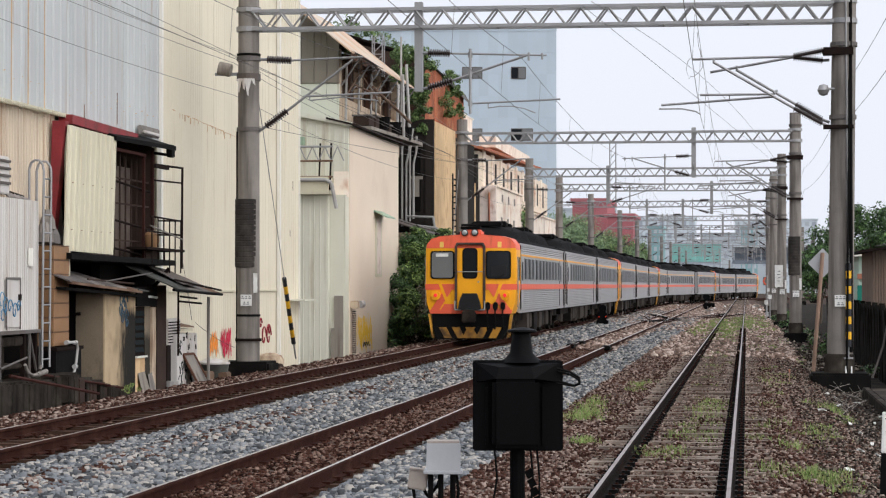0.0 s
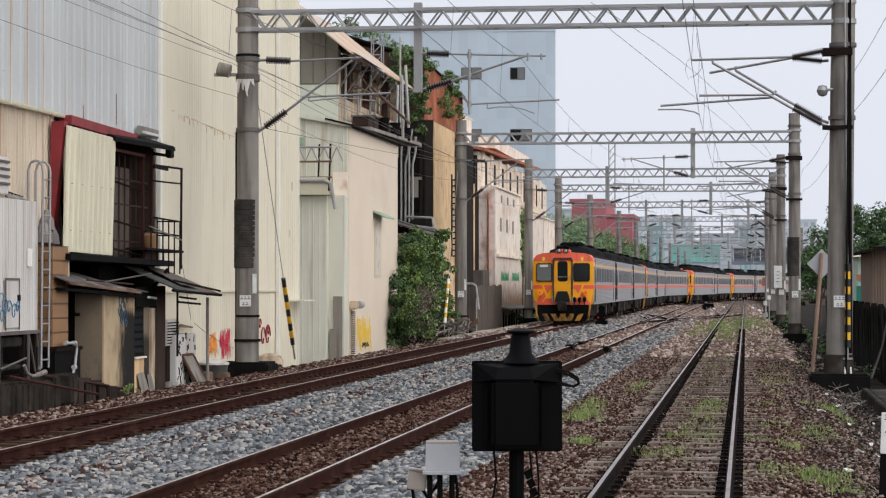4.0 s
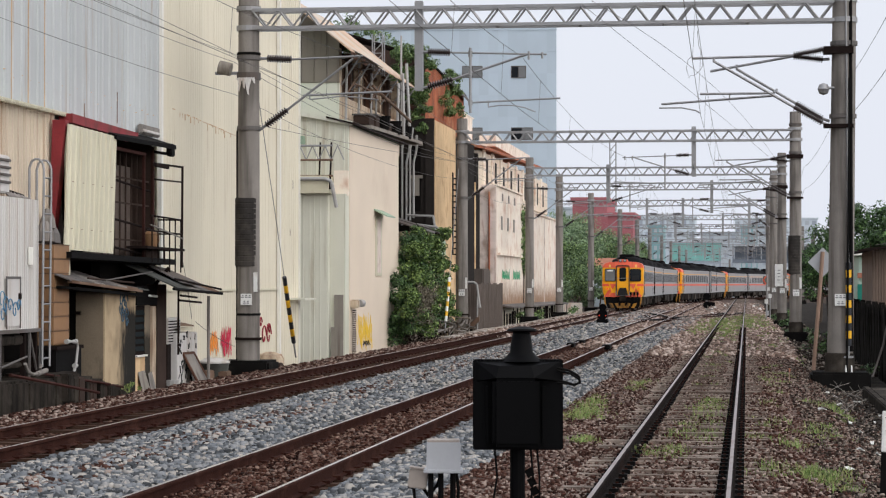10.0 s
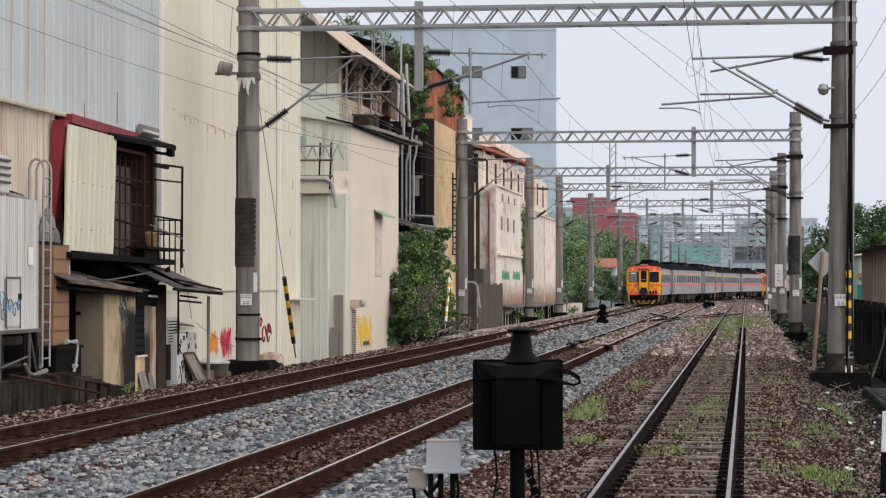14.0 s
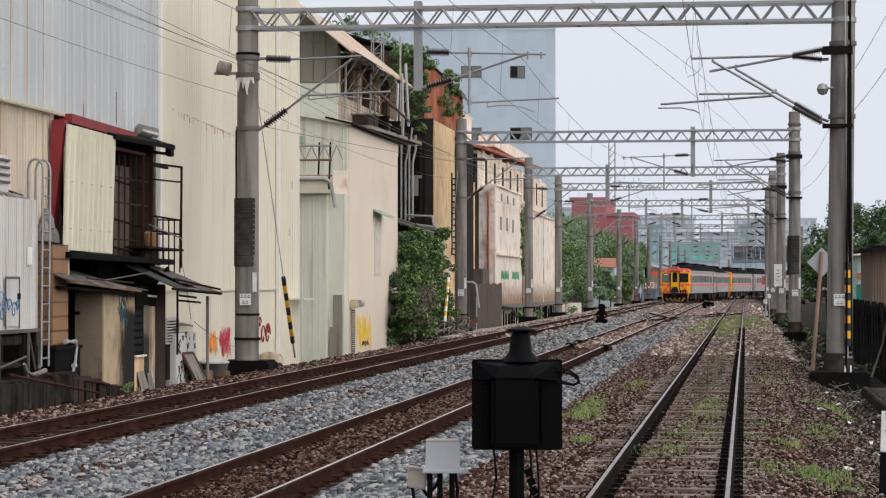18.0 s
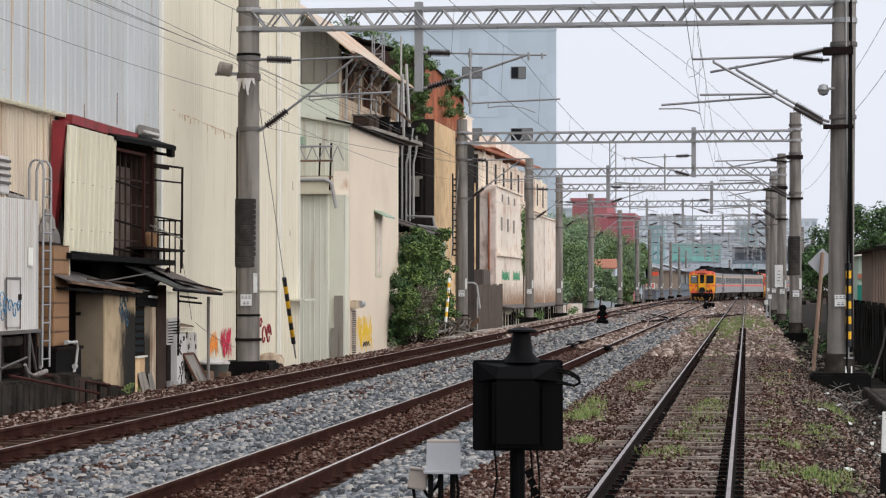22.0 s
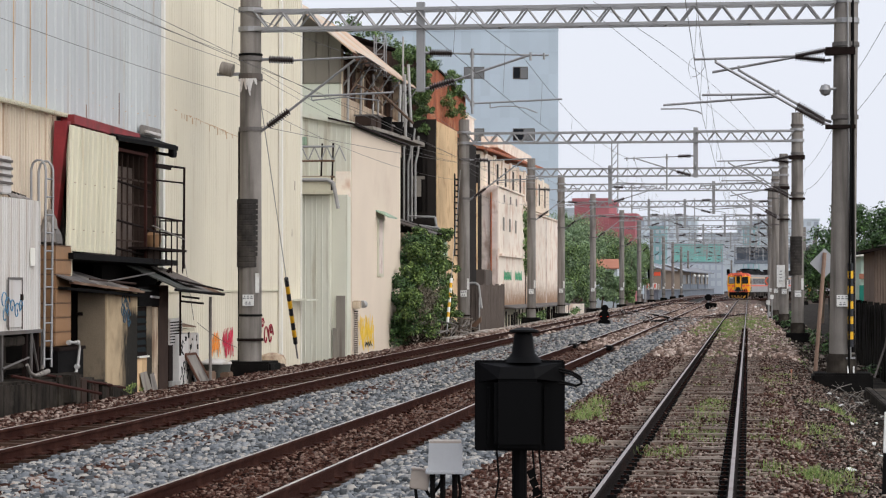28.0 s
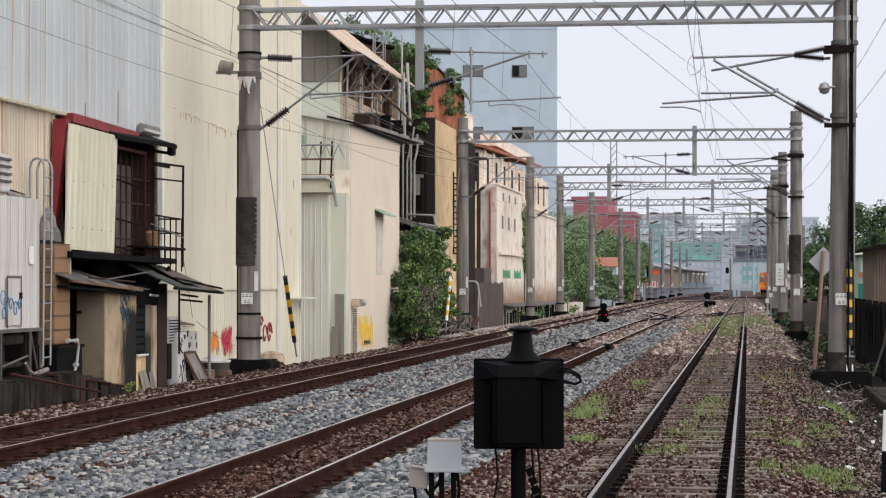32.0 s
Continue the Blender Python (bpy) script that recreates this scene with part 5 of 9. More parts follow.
    part("screen_sheet", Shape().box(-12.62, -12.55, 42.9, 46.4, 2.2, 4.15), M_SCREEN, bay, "grimy screen behind bars")
    part("bay_side", Shape().box(-13.3, -12.25, 46.85, 46.95, 2.1, 4.75), M_MESH, bay)
    for i in range(7):
        part("screen_bar", Shape().box(-12.3, -12.27, 43.3 + i * 0.42, 43.33 + i * 0.42, 2.2, 4.45), M_MESH, bay)
    for z in (2.62, 3.35, 3.85):
        part("screen_bar", Shape().box(-12.31, -12.28, 43.2, 46.8, z, z + 0.035), M_MESH, bay)
    for z in (2.95, 2.4, 3.72):
        part("loose_bar", Shape().tube((-12.22, 43.0, z + 0.12), (-12.18, 46.5, z - 0.06), 0.024, 6), M_DARKIRON, bay)
    part("bay_post", Shape().box(-12.16, -12.11, 45.8, 45.87, 2.2, 4.4), M_REDIRON, b)
    part("bay_post", Shape().box(-12.26, -12.2, 46.85, 46.95, 2.2, 4.6), M_REDIRON, b)
    part("bay_head", Shape().box(-12.2, -12.1, 43.3, 45.9, 4.36, 4.42), M_REDIRON, b)
    part("bay_floor", tilted([(-13.3, 40.0, 2.33), (-11.9, 40.0, 2.33), (-11.9, 47.6, 2.27), (-13.3, 47.6, 2.27)], 0.11), M_BLACK, b, "black rusty floor edge")
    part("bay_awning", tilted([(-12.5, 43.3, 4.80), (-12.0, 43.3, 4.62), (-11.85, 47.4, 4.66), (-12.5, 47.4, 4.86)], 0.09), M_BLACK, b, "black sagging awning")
    part("awning_end", Shape().box(-11.98, -11.86, 47.05, 47.35, 4.42, 4.68, b=0.02), M_BLACK, b)
    part("awning_edge_bar", Shape().tube((-12.2, 46.9, 4.5), (-11.9, 47.2, 4.46), 0.035, 6), M_BLACK, b)
    part("gutter_box", Shape().box(-12.45, -12.36, 46.5, 48.0, 4.86, 5.06, b=0.02), M_POLE, b)
    part("gutter_box", Shape().box(-12.4, -12.33, 46.6, 47.9, 4.90, 4.96, b=0.01), M_WHITESHEET, b)
    # cage balcony
    cage = part("balcony", tilted([(-12.3, 45.1, 2.52), (-11.86, 45.1, 2.52), (-11.86, 48.2, 2.50), (-12.3, 48.2, 2.50)], 0.05), M_DARKIRON, b, "rusty barred balcony cage")
    for z, y0, y1 in ((3.14, 45.5, 48.0), (2.84, 45.15, 48.0)):
        part("rail", Shape().tube((-11.9, y0, z), (-11.9, y1, z - 0.03), 0.02, 6).tube((-11.9, y1, z - 0.03), (-12.4, y1, z - 0.02), 0.018, 6), M_DARKIRON, cage)
    part("loose_bar", Shape().tube((-11.88, 45.4, 2.95), (-11.88, 48.1, 2.72), 0.016, 6), M_POLE, cage)
    for i in range(6):
        y = 45.6 + 0.48 * i
        part("bar", Shape().tube((-11.9, y, 2.0 if i > 2 else 2.2), (-11.9, y, 3.13), 0.016, 5), M_DARKIRON, cage)
        part("bar", Shape().tube((-12.25, y, 2.2), (-12.25, y, 2.5), 0.014, 5), M_DARKIRON, cage)
    part("post", Shape().tube((-11.9, 48.1, 2.1), (-11.9, 48.14, 4.26), 0.026, 6), M_DARKIRON, cage)
    for z, r in ((4.20, 0.035), (3.88, 0.028)):
        part("rail", Shape().tube((-11.9, 45.8, z), (-11.9, 48.12, z + 0.04), r * 0.7, 6), M_DARKIRON, cage)
    part("rail", Shape().box(-11.93, -11.87, 45.8, 46.9, 4.14, 4.20), M_DARKIRON, cage)
    part("bucket", Shape().turn([(0.12, 0), (0.17, 0.1), (0.17, 0.26), (0.06, 0.34)], (-12.1, 46.3, 2.52), 12), M_TANK, cage, smooth=True)
    part("crate", Shape().box(-12.4, -12.1, 45.9, 46.9, 2.22, 2.48), M_MESH, cage)
    part("strut", Shape().tube((-11.9, 47.0, 2.1), (-12.4, 47.0, 1.5), 0.04, 6), M_DARKIRON, b)


def make_white_store():
    w = thing("white_store", "chalky white ribbed metal store box on a steel stand", "shed")
    core = part("wall", Shape().box(-13.0, -12.05, 31, 38.34, 1.02, 3.15), M_WHITESHEET, w)
    sheets(core, "x", -12.03, 1, 31, 38.36, 1.0, 3.19, 0.8, M_WHITESHEET, 0.1, 0.02, 0.012)
    sheets(core, "y", 38.37, 1, -13.0, -12.0, 1.0, 3.19, 0.65, M_WHITESHEET, 0.1, 0.02, 0.012)
    part("bottom_channel", Shape().box(-12.08, -11.97, 31, 38.42, 0.94, 1.0), M_TIN, w)
    d = part("door", Shape().box(-12.03, -11.985, 36.62, 37.3, 1.06, 1.84), M_WHITESHEET, w)
    part("door_frame", Shape().box(-11.99, -11.975, 36.58, 37.34, 1.84, 1.88).box(-11.99, -11.975, 36.58, 36.62, 1.02, 1.84).box(-11.99, -11.975, 37.30, 37.34, 1.02, 1.84), M_TIN, d)
    part("hinge", Shape().box(-11.985, -11.965, 37.22, 37.34, 1.5, 1.6), M_DARKIRON, d)
    part("patch_panel", Shape().box(-12.01, -11.99, 37.8, 38.05, 2.08, 2.38), M_TRIM, core)
    for k, (y, z, r) in enumerate(((36.32, 1.5, 0.16), (36.38, 1.25, 0.14), (36.75, 1.4, 0.13), (37.0, 1.32, 0.16), (37.2, 1.4, 0.11), (36.5, 1.4, 0.18))):
        loop_tag(core, -11.974, y, z, r, M_GRAFBLUE, 1.2 + 0.25 * k, 0.009)
    ac = part("ac_unit", Shape().box(-12.4, -12.0, 35.2, 36.8, 3.24, 3.86, b=0.02), M_WHITESHEET, w)
    for z in (3.40, 3.52, 3.64, 3.76):
        part("louvre", Shape().box(-12.01, -11.97, 35.3, 36.78, z, z + 0.04), M_TIN, ac)
    grille = part("roof_grille", tilted([(-12.3, 36.9, 3.42), (-12.05, 36.9, 3.22), (-12.05, 38.1, 3.20), (-12.3, 38.1, 3.30)], 0.03), M_POLE, w, "grey perforated offcut on the roof")
    for i in range(6):
        part("hole", Shape().tube((-12.14, 37.0 + 0.18 * i, 3.30 - 0.012 * i), (-12.13, 37.0 + 0.18 * i, 3.33 - 0.012 * i), 0.03, 8), M_DARKIRON, grille)
    for y in (34.0, 36.42, 37.72, 38.34):
        part("leg", Shape().box(-12.10, -12.02, y - 0.05, y + 0.05, -0.3, 0.95), M_DARKIRON, w)
    for y in (36.3, 37.85, 38.45):
        part("leg_edge", Shape().box(-12.01, -11.98, y - 0.03, y + 0.03, 0.1, 0.95), M_TIN, w)
    part("brace", Shape().tube((-12.0, 37.9, 0.9), (-12.0, 38.25, 0.3), 0.022, 6), M_TIN, w)
    part("ledge", Shape().box(-12.5, -12.05, 35.6, 37.7, 0.74, 0.90, b=0.02), M_DITCH, w)
    part("ledge", Shape().box(-12.5, -12.05, 36.5, 37.65, 0.36, 0.44, b=0.02), M_DITCH, w)
    part("ledge", Shape().box(-12.4, -12.15, 36.5, 37.0, 0.3, 0.74, b=0.02), M_DITCH, w)
    # near-black panel paints the shade beneath the store box
    part("dark_back", Shape().box(-13.0, -12.8, 31, 38.9, -0.6, 0.98), M_DARKFILL, w)
    lad = thing("ladder", "grey steel cat ladder with hooped top", "ladder")
    for y in (38.5, 38.92):
        part("stile", Shape().line([(-11.95, y - 0.08, 0.34), (-11.95, y, 3.72), (-11.97, y, 3.82), (-12.03, y, 3.89), (-12.1, y, 3.9), (-12.17, y, 3.86), (-12.21, y, 3.74), (-12.21, y, 3.2)], 0.022), M_GALV, lad)
    for i in range(11):
        part("rung", Shape().tube((-11.95, 38.43 + 0.008 * i, 0.48 + 0.31 * i), (-11.95, 38.86 + 0.008 * i, 0.48 + 0.31 * i), 0.016, 6), M_GALV, lad)
    tank = thing("water_tank", "tall tan ribbed plastic tank on a black stand", "tank", at=(-12.15, 39.71, 0))
    for i in range(7):
        part("tank_ring", Shape().box(-0.15, 0.15, -0.48, 0.48, 0.68 + i * 0.253, 0.925 + i * 0.253, b=0.014), M_TANK, tank, smooth=True)
        part("hoop", Shape().box(-0.151, 0.151, -0.481, 0.481, 0.92 + i * 0.253, 0.936 + i * 0.253), M_TANKHOOP, tank)
    part("stand", Shape().box(-0.15, 0.22, -0.55, 1.0, 0.05, 0.62), M_BLACK, tank)
    part("stand_rim", Shape().box(-0.15, 0.25, -0.58, 1.05, 0.60, 0.66), M_DARKIRON, tank)
    part("drain_pipe", Shape().line([(0.27, -0.1, 0.74), (0.27, 0.42, 0.73), (0.27, 0.56, 0.70), (0.27, 0.60, 0.62), (0.27, 0.5, 0.35), (0.27, 0.36, 0.17), (0.27, 0.22, 0.14), (0.27, -0.85, 0.18)], 0.026, 10), M_PVC, tank, smooth=True)
    for y, z in ((0.45, 0.73), (0.45, 0.30), (-0.05, 0.74)):
        part("coupling", Shape().tube((0.27, y - 0.06, z), (0.27, y + 0.06, z), 0.042, 10), M_PVC, tank)
    bun = thing("sack_bundle", "grey crumpled sacks stuffed above the tank", "sacks")
    for k, (y, z, r) in enumerate(((39.5, 2.52, 0.2), (39.9, 2.50, 0.18), (39.7, 2.75, 0.15))):
        part("sack", Shape().turn([(0.02, 0.0), (r, 0.05), (r * 0.85, 0.22), (r * 0.3, 0.4)], (-12.25, y, z - 0.06), 7), M_TIN if k == 1 else M_POLE, bun)
    strip = thing("cream_offcut", "narrow cream sheet offcut beside the tank", "metal sheet")
    part("sheet", Shape().ribbed("x", -12.06, 1, 40.28, 40.45, 1.85, 2.45, 0.1, 0.02, 0.01), M_OLDCREAM, strip)
    low = thing("pipe_run", "bent grey plastic drain pipe above the ditch", "pipe")
    part("pipe", Shape().line([(-11.75, 35.6, 0.42), (-11.75, 36.95, 0.56)], 0.018, 8), M_TIN, low)
    part("pipe", Shape().line([(-11.7, 36.7, 0.45), (-11.7, 36.85, 0.32), (-11.7, 37.1, 0.26), (-11.7, 37.5, 0.26)], 0.028, 10), M_POLE, low, smooth=True)
    part("coupling", Shape().tube((-11.7, 37.35, 0.26), (-11.7, 37.85, 0.30), 0.042, 10), M_POLE, low)
    part("pipe", Shape().line([(-11.7, 37.5, 0.34), (-11.7, 37.55, 0.40)], 0.03, 8), M_POLE, low)
    d = thing("ditch_wall", "stained concrete ditch wall with rusty bars lying on it", "wall")
    rng = random.Random(31)
    for i in range(7):
        y = 29.5 + i * 1.45
        part("wall_block", Shape().box(-12.6, -11.6 + rng.uniform(-0.05, 0.05), y, y + 1.43, -1.4, 0.22 - 0.03 * (i % 3), b=0.04), M_DITCH, d)
    for y, h, w2 in ((39.7, 0.10, -11.62), (40.6, 0.02, -11.68), (41.4, -0.12, -11.6), (42.2, -0.25, -11.7)):
        part("wall_block", Shape().box(-12.6, w2, y - 0.02, y + 0.85, -1.4, h, b=0.05), M_DITCH, d)
    part("rusty_bar", Shape().tube((-11.66, 35.8, 0.30), (-11.2, 39.3, -0.14), 0.028, 5), M_REDIRON, d)
    part("rusty_bar", Shape().tube((-11.75, 37.6, 0.26), (-11.45, 40.9, -0.06), 0.022, 5), M_REDIRON, d)
    part("rusty_bar", Shape().tube((-11.7, 38.5, 0.15), (-11.5, 42.0, -0.16), 0.022, 5), M_REDIRON, d)
    for i in range(16):
        y = rng.uniform(38.6, 42.3)
        r = rng.uniform(0.05, 0.12)
        part("rubble", Shape().box(-11.62 - r, -11.62 + r, y - r * 1.6, y + r * 1.6, -0.35 - 0.1 * (y - 39.5), 0.06 - 0.11 * (y - 39.0) + r, b=0.02), M_DITCH if i % 3 else M_MESH, d)


def make_hut():
    h = thing("track_hut", "mouldy concrete hut with patched tin roof by the track", "hut")
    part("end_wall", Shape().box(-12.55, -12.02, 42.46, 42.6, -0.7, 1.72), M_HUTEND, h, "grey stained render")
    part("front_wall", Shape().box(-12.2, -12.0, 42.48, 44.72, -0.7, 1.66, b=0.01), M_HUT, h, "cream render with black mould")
    part("dark_door", Shape().box(-13.2, -12.56, 42.48, 42.6, -0.7, 1.72), M_DARKFILL, h)
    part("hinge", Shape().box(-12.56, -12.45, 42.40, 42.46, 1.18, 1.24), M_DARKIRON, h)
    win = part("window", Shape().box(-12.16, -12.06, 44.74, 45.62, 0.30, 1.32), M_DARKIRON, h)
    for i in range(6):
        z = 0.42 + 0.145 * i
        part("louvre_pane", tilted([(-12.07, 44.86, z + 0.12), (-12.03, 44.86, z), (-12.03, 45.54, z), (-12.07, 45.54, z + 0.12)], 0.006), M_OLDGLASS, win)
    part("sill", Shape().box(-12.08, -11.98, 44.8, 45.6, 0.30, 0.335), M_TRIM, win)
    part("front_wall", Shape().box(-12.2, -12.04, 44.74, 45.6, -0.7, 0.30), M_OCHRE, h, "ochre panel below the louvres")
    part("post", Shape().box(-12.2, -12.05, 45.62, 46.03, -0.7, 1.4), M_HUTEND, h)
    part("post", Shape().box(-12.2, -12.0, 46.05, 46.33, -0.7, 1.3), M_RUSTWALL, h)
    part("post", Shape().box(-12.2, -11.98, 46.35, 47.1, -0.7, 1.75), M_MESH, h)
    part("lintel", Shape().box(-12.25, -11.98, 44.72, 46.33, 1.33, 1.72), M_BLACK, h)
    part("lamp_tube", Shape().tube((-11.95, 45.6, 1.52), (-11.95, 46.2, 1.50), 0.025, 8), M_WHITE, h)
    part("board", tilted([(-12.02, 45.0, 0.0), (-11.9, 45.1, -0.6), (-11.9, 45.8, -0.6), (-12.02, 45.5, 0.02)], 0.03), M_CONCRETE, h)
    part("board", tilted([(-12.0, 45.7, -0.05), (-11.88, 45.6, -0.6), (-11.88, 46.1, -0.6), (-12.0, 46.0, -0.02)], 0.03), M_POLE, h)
    part("back", Shape().box(-13.3, -13.1, 42.5, 47.3, -0.7, 2.0), M_DARKFILL, h)
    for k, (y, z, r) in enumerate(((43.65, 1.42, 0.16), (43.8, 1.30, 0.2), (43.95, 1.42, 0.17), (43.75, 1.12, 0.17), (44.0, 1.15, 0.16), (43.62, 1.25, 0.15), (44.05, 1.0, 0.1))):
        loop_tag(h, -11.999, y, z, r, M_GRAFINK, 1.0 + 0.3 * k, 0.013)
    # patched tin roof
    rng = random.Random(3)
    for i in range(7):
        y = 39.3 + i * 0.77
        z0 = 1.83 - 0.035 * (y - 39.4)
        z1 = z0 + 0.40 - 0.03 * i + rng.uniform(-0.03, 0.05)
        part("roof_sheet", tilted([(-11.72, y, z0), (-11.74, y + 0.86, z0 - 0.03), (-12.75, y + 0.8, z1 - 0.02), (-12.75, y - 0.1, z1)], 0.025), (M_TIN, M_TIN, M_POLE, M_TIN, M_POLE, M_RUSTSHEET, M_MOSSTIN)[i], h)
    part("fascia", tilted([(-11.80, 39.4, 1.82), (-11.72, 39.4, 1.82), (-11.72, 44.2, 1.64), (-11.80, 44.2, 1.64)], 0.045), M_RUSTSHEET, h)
    # near-black board paints the shade under the patched tin roof
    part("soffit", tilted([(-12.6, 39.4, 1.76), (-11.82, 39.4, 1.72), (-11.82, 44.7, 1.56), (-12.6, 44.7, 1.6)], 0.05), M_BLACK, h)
    # near-black panel covers the cream wall and paints the gap's shade
    part("dark_gap", Shape().box(-12.75, -12.58, 44.2, 48.5, 1.6, 2.4), M_DARKFILL, h)
    part("loose_bar", Shape().tube((-11.74, 41.6, 1.82), (-12.0, 46.0, 2.0), 0.016, 6), M_TIN, h)
    part("loose_bar", Shape().tube((-11.72, 40.4, 1.86), (-11.9, 44.2, 1.78), 0.02, 6), M_MESH, h)
    # lean-to canopy
    c = thing("canopy", "sagging rusty tin canopy on thin posts", "canopy")
    for i in range(4):
        y = 45.4 + i * 0.9
        z = 1.96 - 0.025 * i
        part("roof_sheet", tilted([(-11.30 - 0.05 * (i % 2), y, z - 0.28 - 0.03 * (i % 2)), (-11.27, y + 1.0, z - 0.31), (-12.4, y + 1.05, z + 0.17), (-12.4, y - 0.05, z + 0.21)], 0.03), (M_MOSSTIN, M_POLE, M_TIN, M_RUSTSHEET)[i], c)
    part("loose_sheet", tilted([(-11.5, 46.4, 1.80), (-11.3, 47.7, 1.72), (-12.2, 47.8, 2.10), (-12.2, 46.5, 2.15)], 0.02), M_TIN, c)
    part("loose_bar", Shape().tube((-11.35, 45.3, 1.86), (-11.3, 49.2, 1.64), 0.022, 6), M_DARKIRON, c)
    part("gutter", Shape().tube((-11.3, 45.0, 1.66), (-11.26, 49.1, 1.55), 0.03, 8), M_BLACK, c)
    part("post", Shape().tube((-11.5, 48.87, -0.7), (-11.5, 48.87, 1.5), 0.034, 8), M_POLE, c)
    part("post", Shape().tube((-11.6, 46.6, 0.3), (-11.6, 46.6, 1.72), 0.022, 8), M_DARKIRON, c)
    for y0, z0, y1, z1 in ((46.5, 1.42, 48.4, 1.36), (46.6, 1.52, 48.0, 1.47)):
        part("cross_bar", Shape().tube((-11.55, y0, z0), (-11.55, y1, z1), 0.024, 6), M_DARKIRON, c)
    # clutter under the canopy
    p = thing("painted_cabinet", "white cabinet with black sprayed marks", "cabinet")
    part("body", Shape().box(-12.2, -11.85, 47.5, 49.3, -0.7, 0.72, b=0.02), M_WHITESHEET, p)
    part("top", Shape().box(-12.35, -11.95, 47.6, 49.3, 0.76, 0.82), M_OLDCREAM, p)
    part("tray", tilted([(-12.3, 47.8, 0.98), (-11.95, 47.9, 0.9), (-11.95, 49.4, 0.86), (-12.3, 49.2, 0.95)], 0.03), M_RUSTSHEET, p)
    rng = random.Random(12)
    s = Shape()
    for i in range(60):
        y, z = rng.uniform(47.6, 49.2), rng.uniform(-0.55, 0.65)
        s.tube((-11.848, y, z), (-11.848, y + rng.uniform(-0.12, 0.16), z + rng.uniform(0.03, 0.16)), rng.uniform(0.008, 0.022), 5)
    tagged(part("graffiti", s, M_INK, p), "black sprayed dabs", kind="stuff")
    a = thing("air_conditioner", "white louvred air conditioner on the ground", "air conditioner")
    part("body", Shape().box(-12.1, -11.95, 47.1, 48.2, 0.5, 1.05, b=0.02), M_WHITESHEET, a)
    part("stand", Shape().box(-12.08, -11.97, 47.15, 47.45, -0.7, 0.5), M_DARKIRON, a)
    part("pail", Shape().turn([(0.12, 0.0), (0.15, 0.3)], (-11.9, 47.25, -0.55), 12), M_PVC, a)
    for i in range(8):
        part("louvre", Shape().box(-11.955, -11.935, 47.15, 48.1, 0.54 + i * 0.06, 0.565 + i * 0.06), M_DARKIRON, a)
    f = thing("leaning_frame", "old wooden screen frame leaning on the cabinet", "frame")
    quad = [(-11.55, 48.35, -0.45), (-11.5, 49.15, -0.45), (-11.8, 48.75, 0.28), (-11.85, 48.0, 0.28)]
    part("screen", tilted(quad, 0.02), M_POLE, f)
    part("rim", Shape().line(quad + quad[:1], 0.03, 5), M_RUSTWOOD, f)
    t = thing("steel_tub", "rusty steel tub with a pale lid", "tub", at=(-11.6, 49.85, 0))
    part("tub", Shape().turn([(0.29, -0.6), (0.31, -0.1), (0.33, 0.02)], (0, 0, 0), 20), M_MOSSTIN, t, smooth=True)
    part("lid", Shape().turn([(0.35, 0.02), (0.35, 0.06), (0.2, 0.13), (0.02, 0.14)], (0, 0, 0), 20), M_WHITESHEET, t, smooth=True)
    l2 = thing("rusty_lid", "rust-brown domed lid lying at the factory wall", "lid", at=(-12.0, 57.8, 0))
    part("dome", Shape().turn([(0.34, -0.5), (0.36, -0.14), (0.30, -0.03), (0.12, 0.03), (0.02, 0.04)], (0, 0, 0), 18), M_RUSTWALL, l2, smooth=True)
    deb = thing("scrap_heap", "heap of dark rubble and rusty scrap at the pole", "scrap")
    for i in range(22):
        y, x, r = rng.uniform(49.2, 55.0), rng.uniform(-11.8, -11.2), rng.uniform(0.05, 0.14)
        part("scrap", Shape().box(x - r, x + r, y - r * 2, y + r * 2, -0.7, -0.28 + r * 1.2, b=0.02), (M_MESH, M_DARKCON, M_RUSTSHEET)[i % 3], deb)
    wire("slack_cable", "slack pale cable over the clutter", sag((-11.7, 48.5, 0.95), (-11.45, 51.2, 0.35), 0.05), 0.006, "loose cables")
    wire("slack_cable", "slack pale cable over the clutter", sag((-11.9, 49.0, 1.0), (-12.3, 49.5, 2.6), -0.1), 0.006, "loose cables")


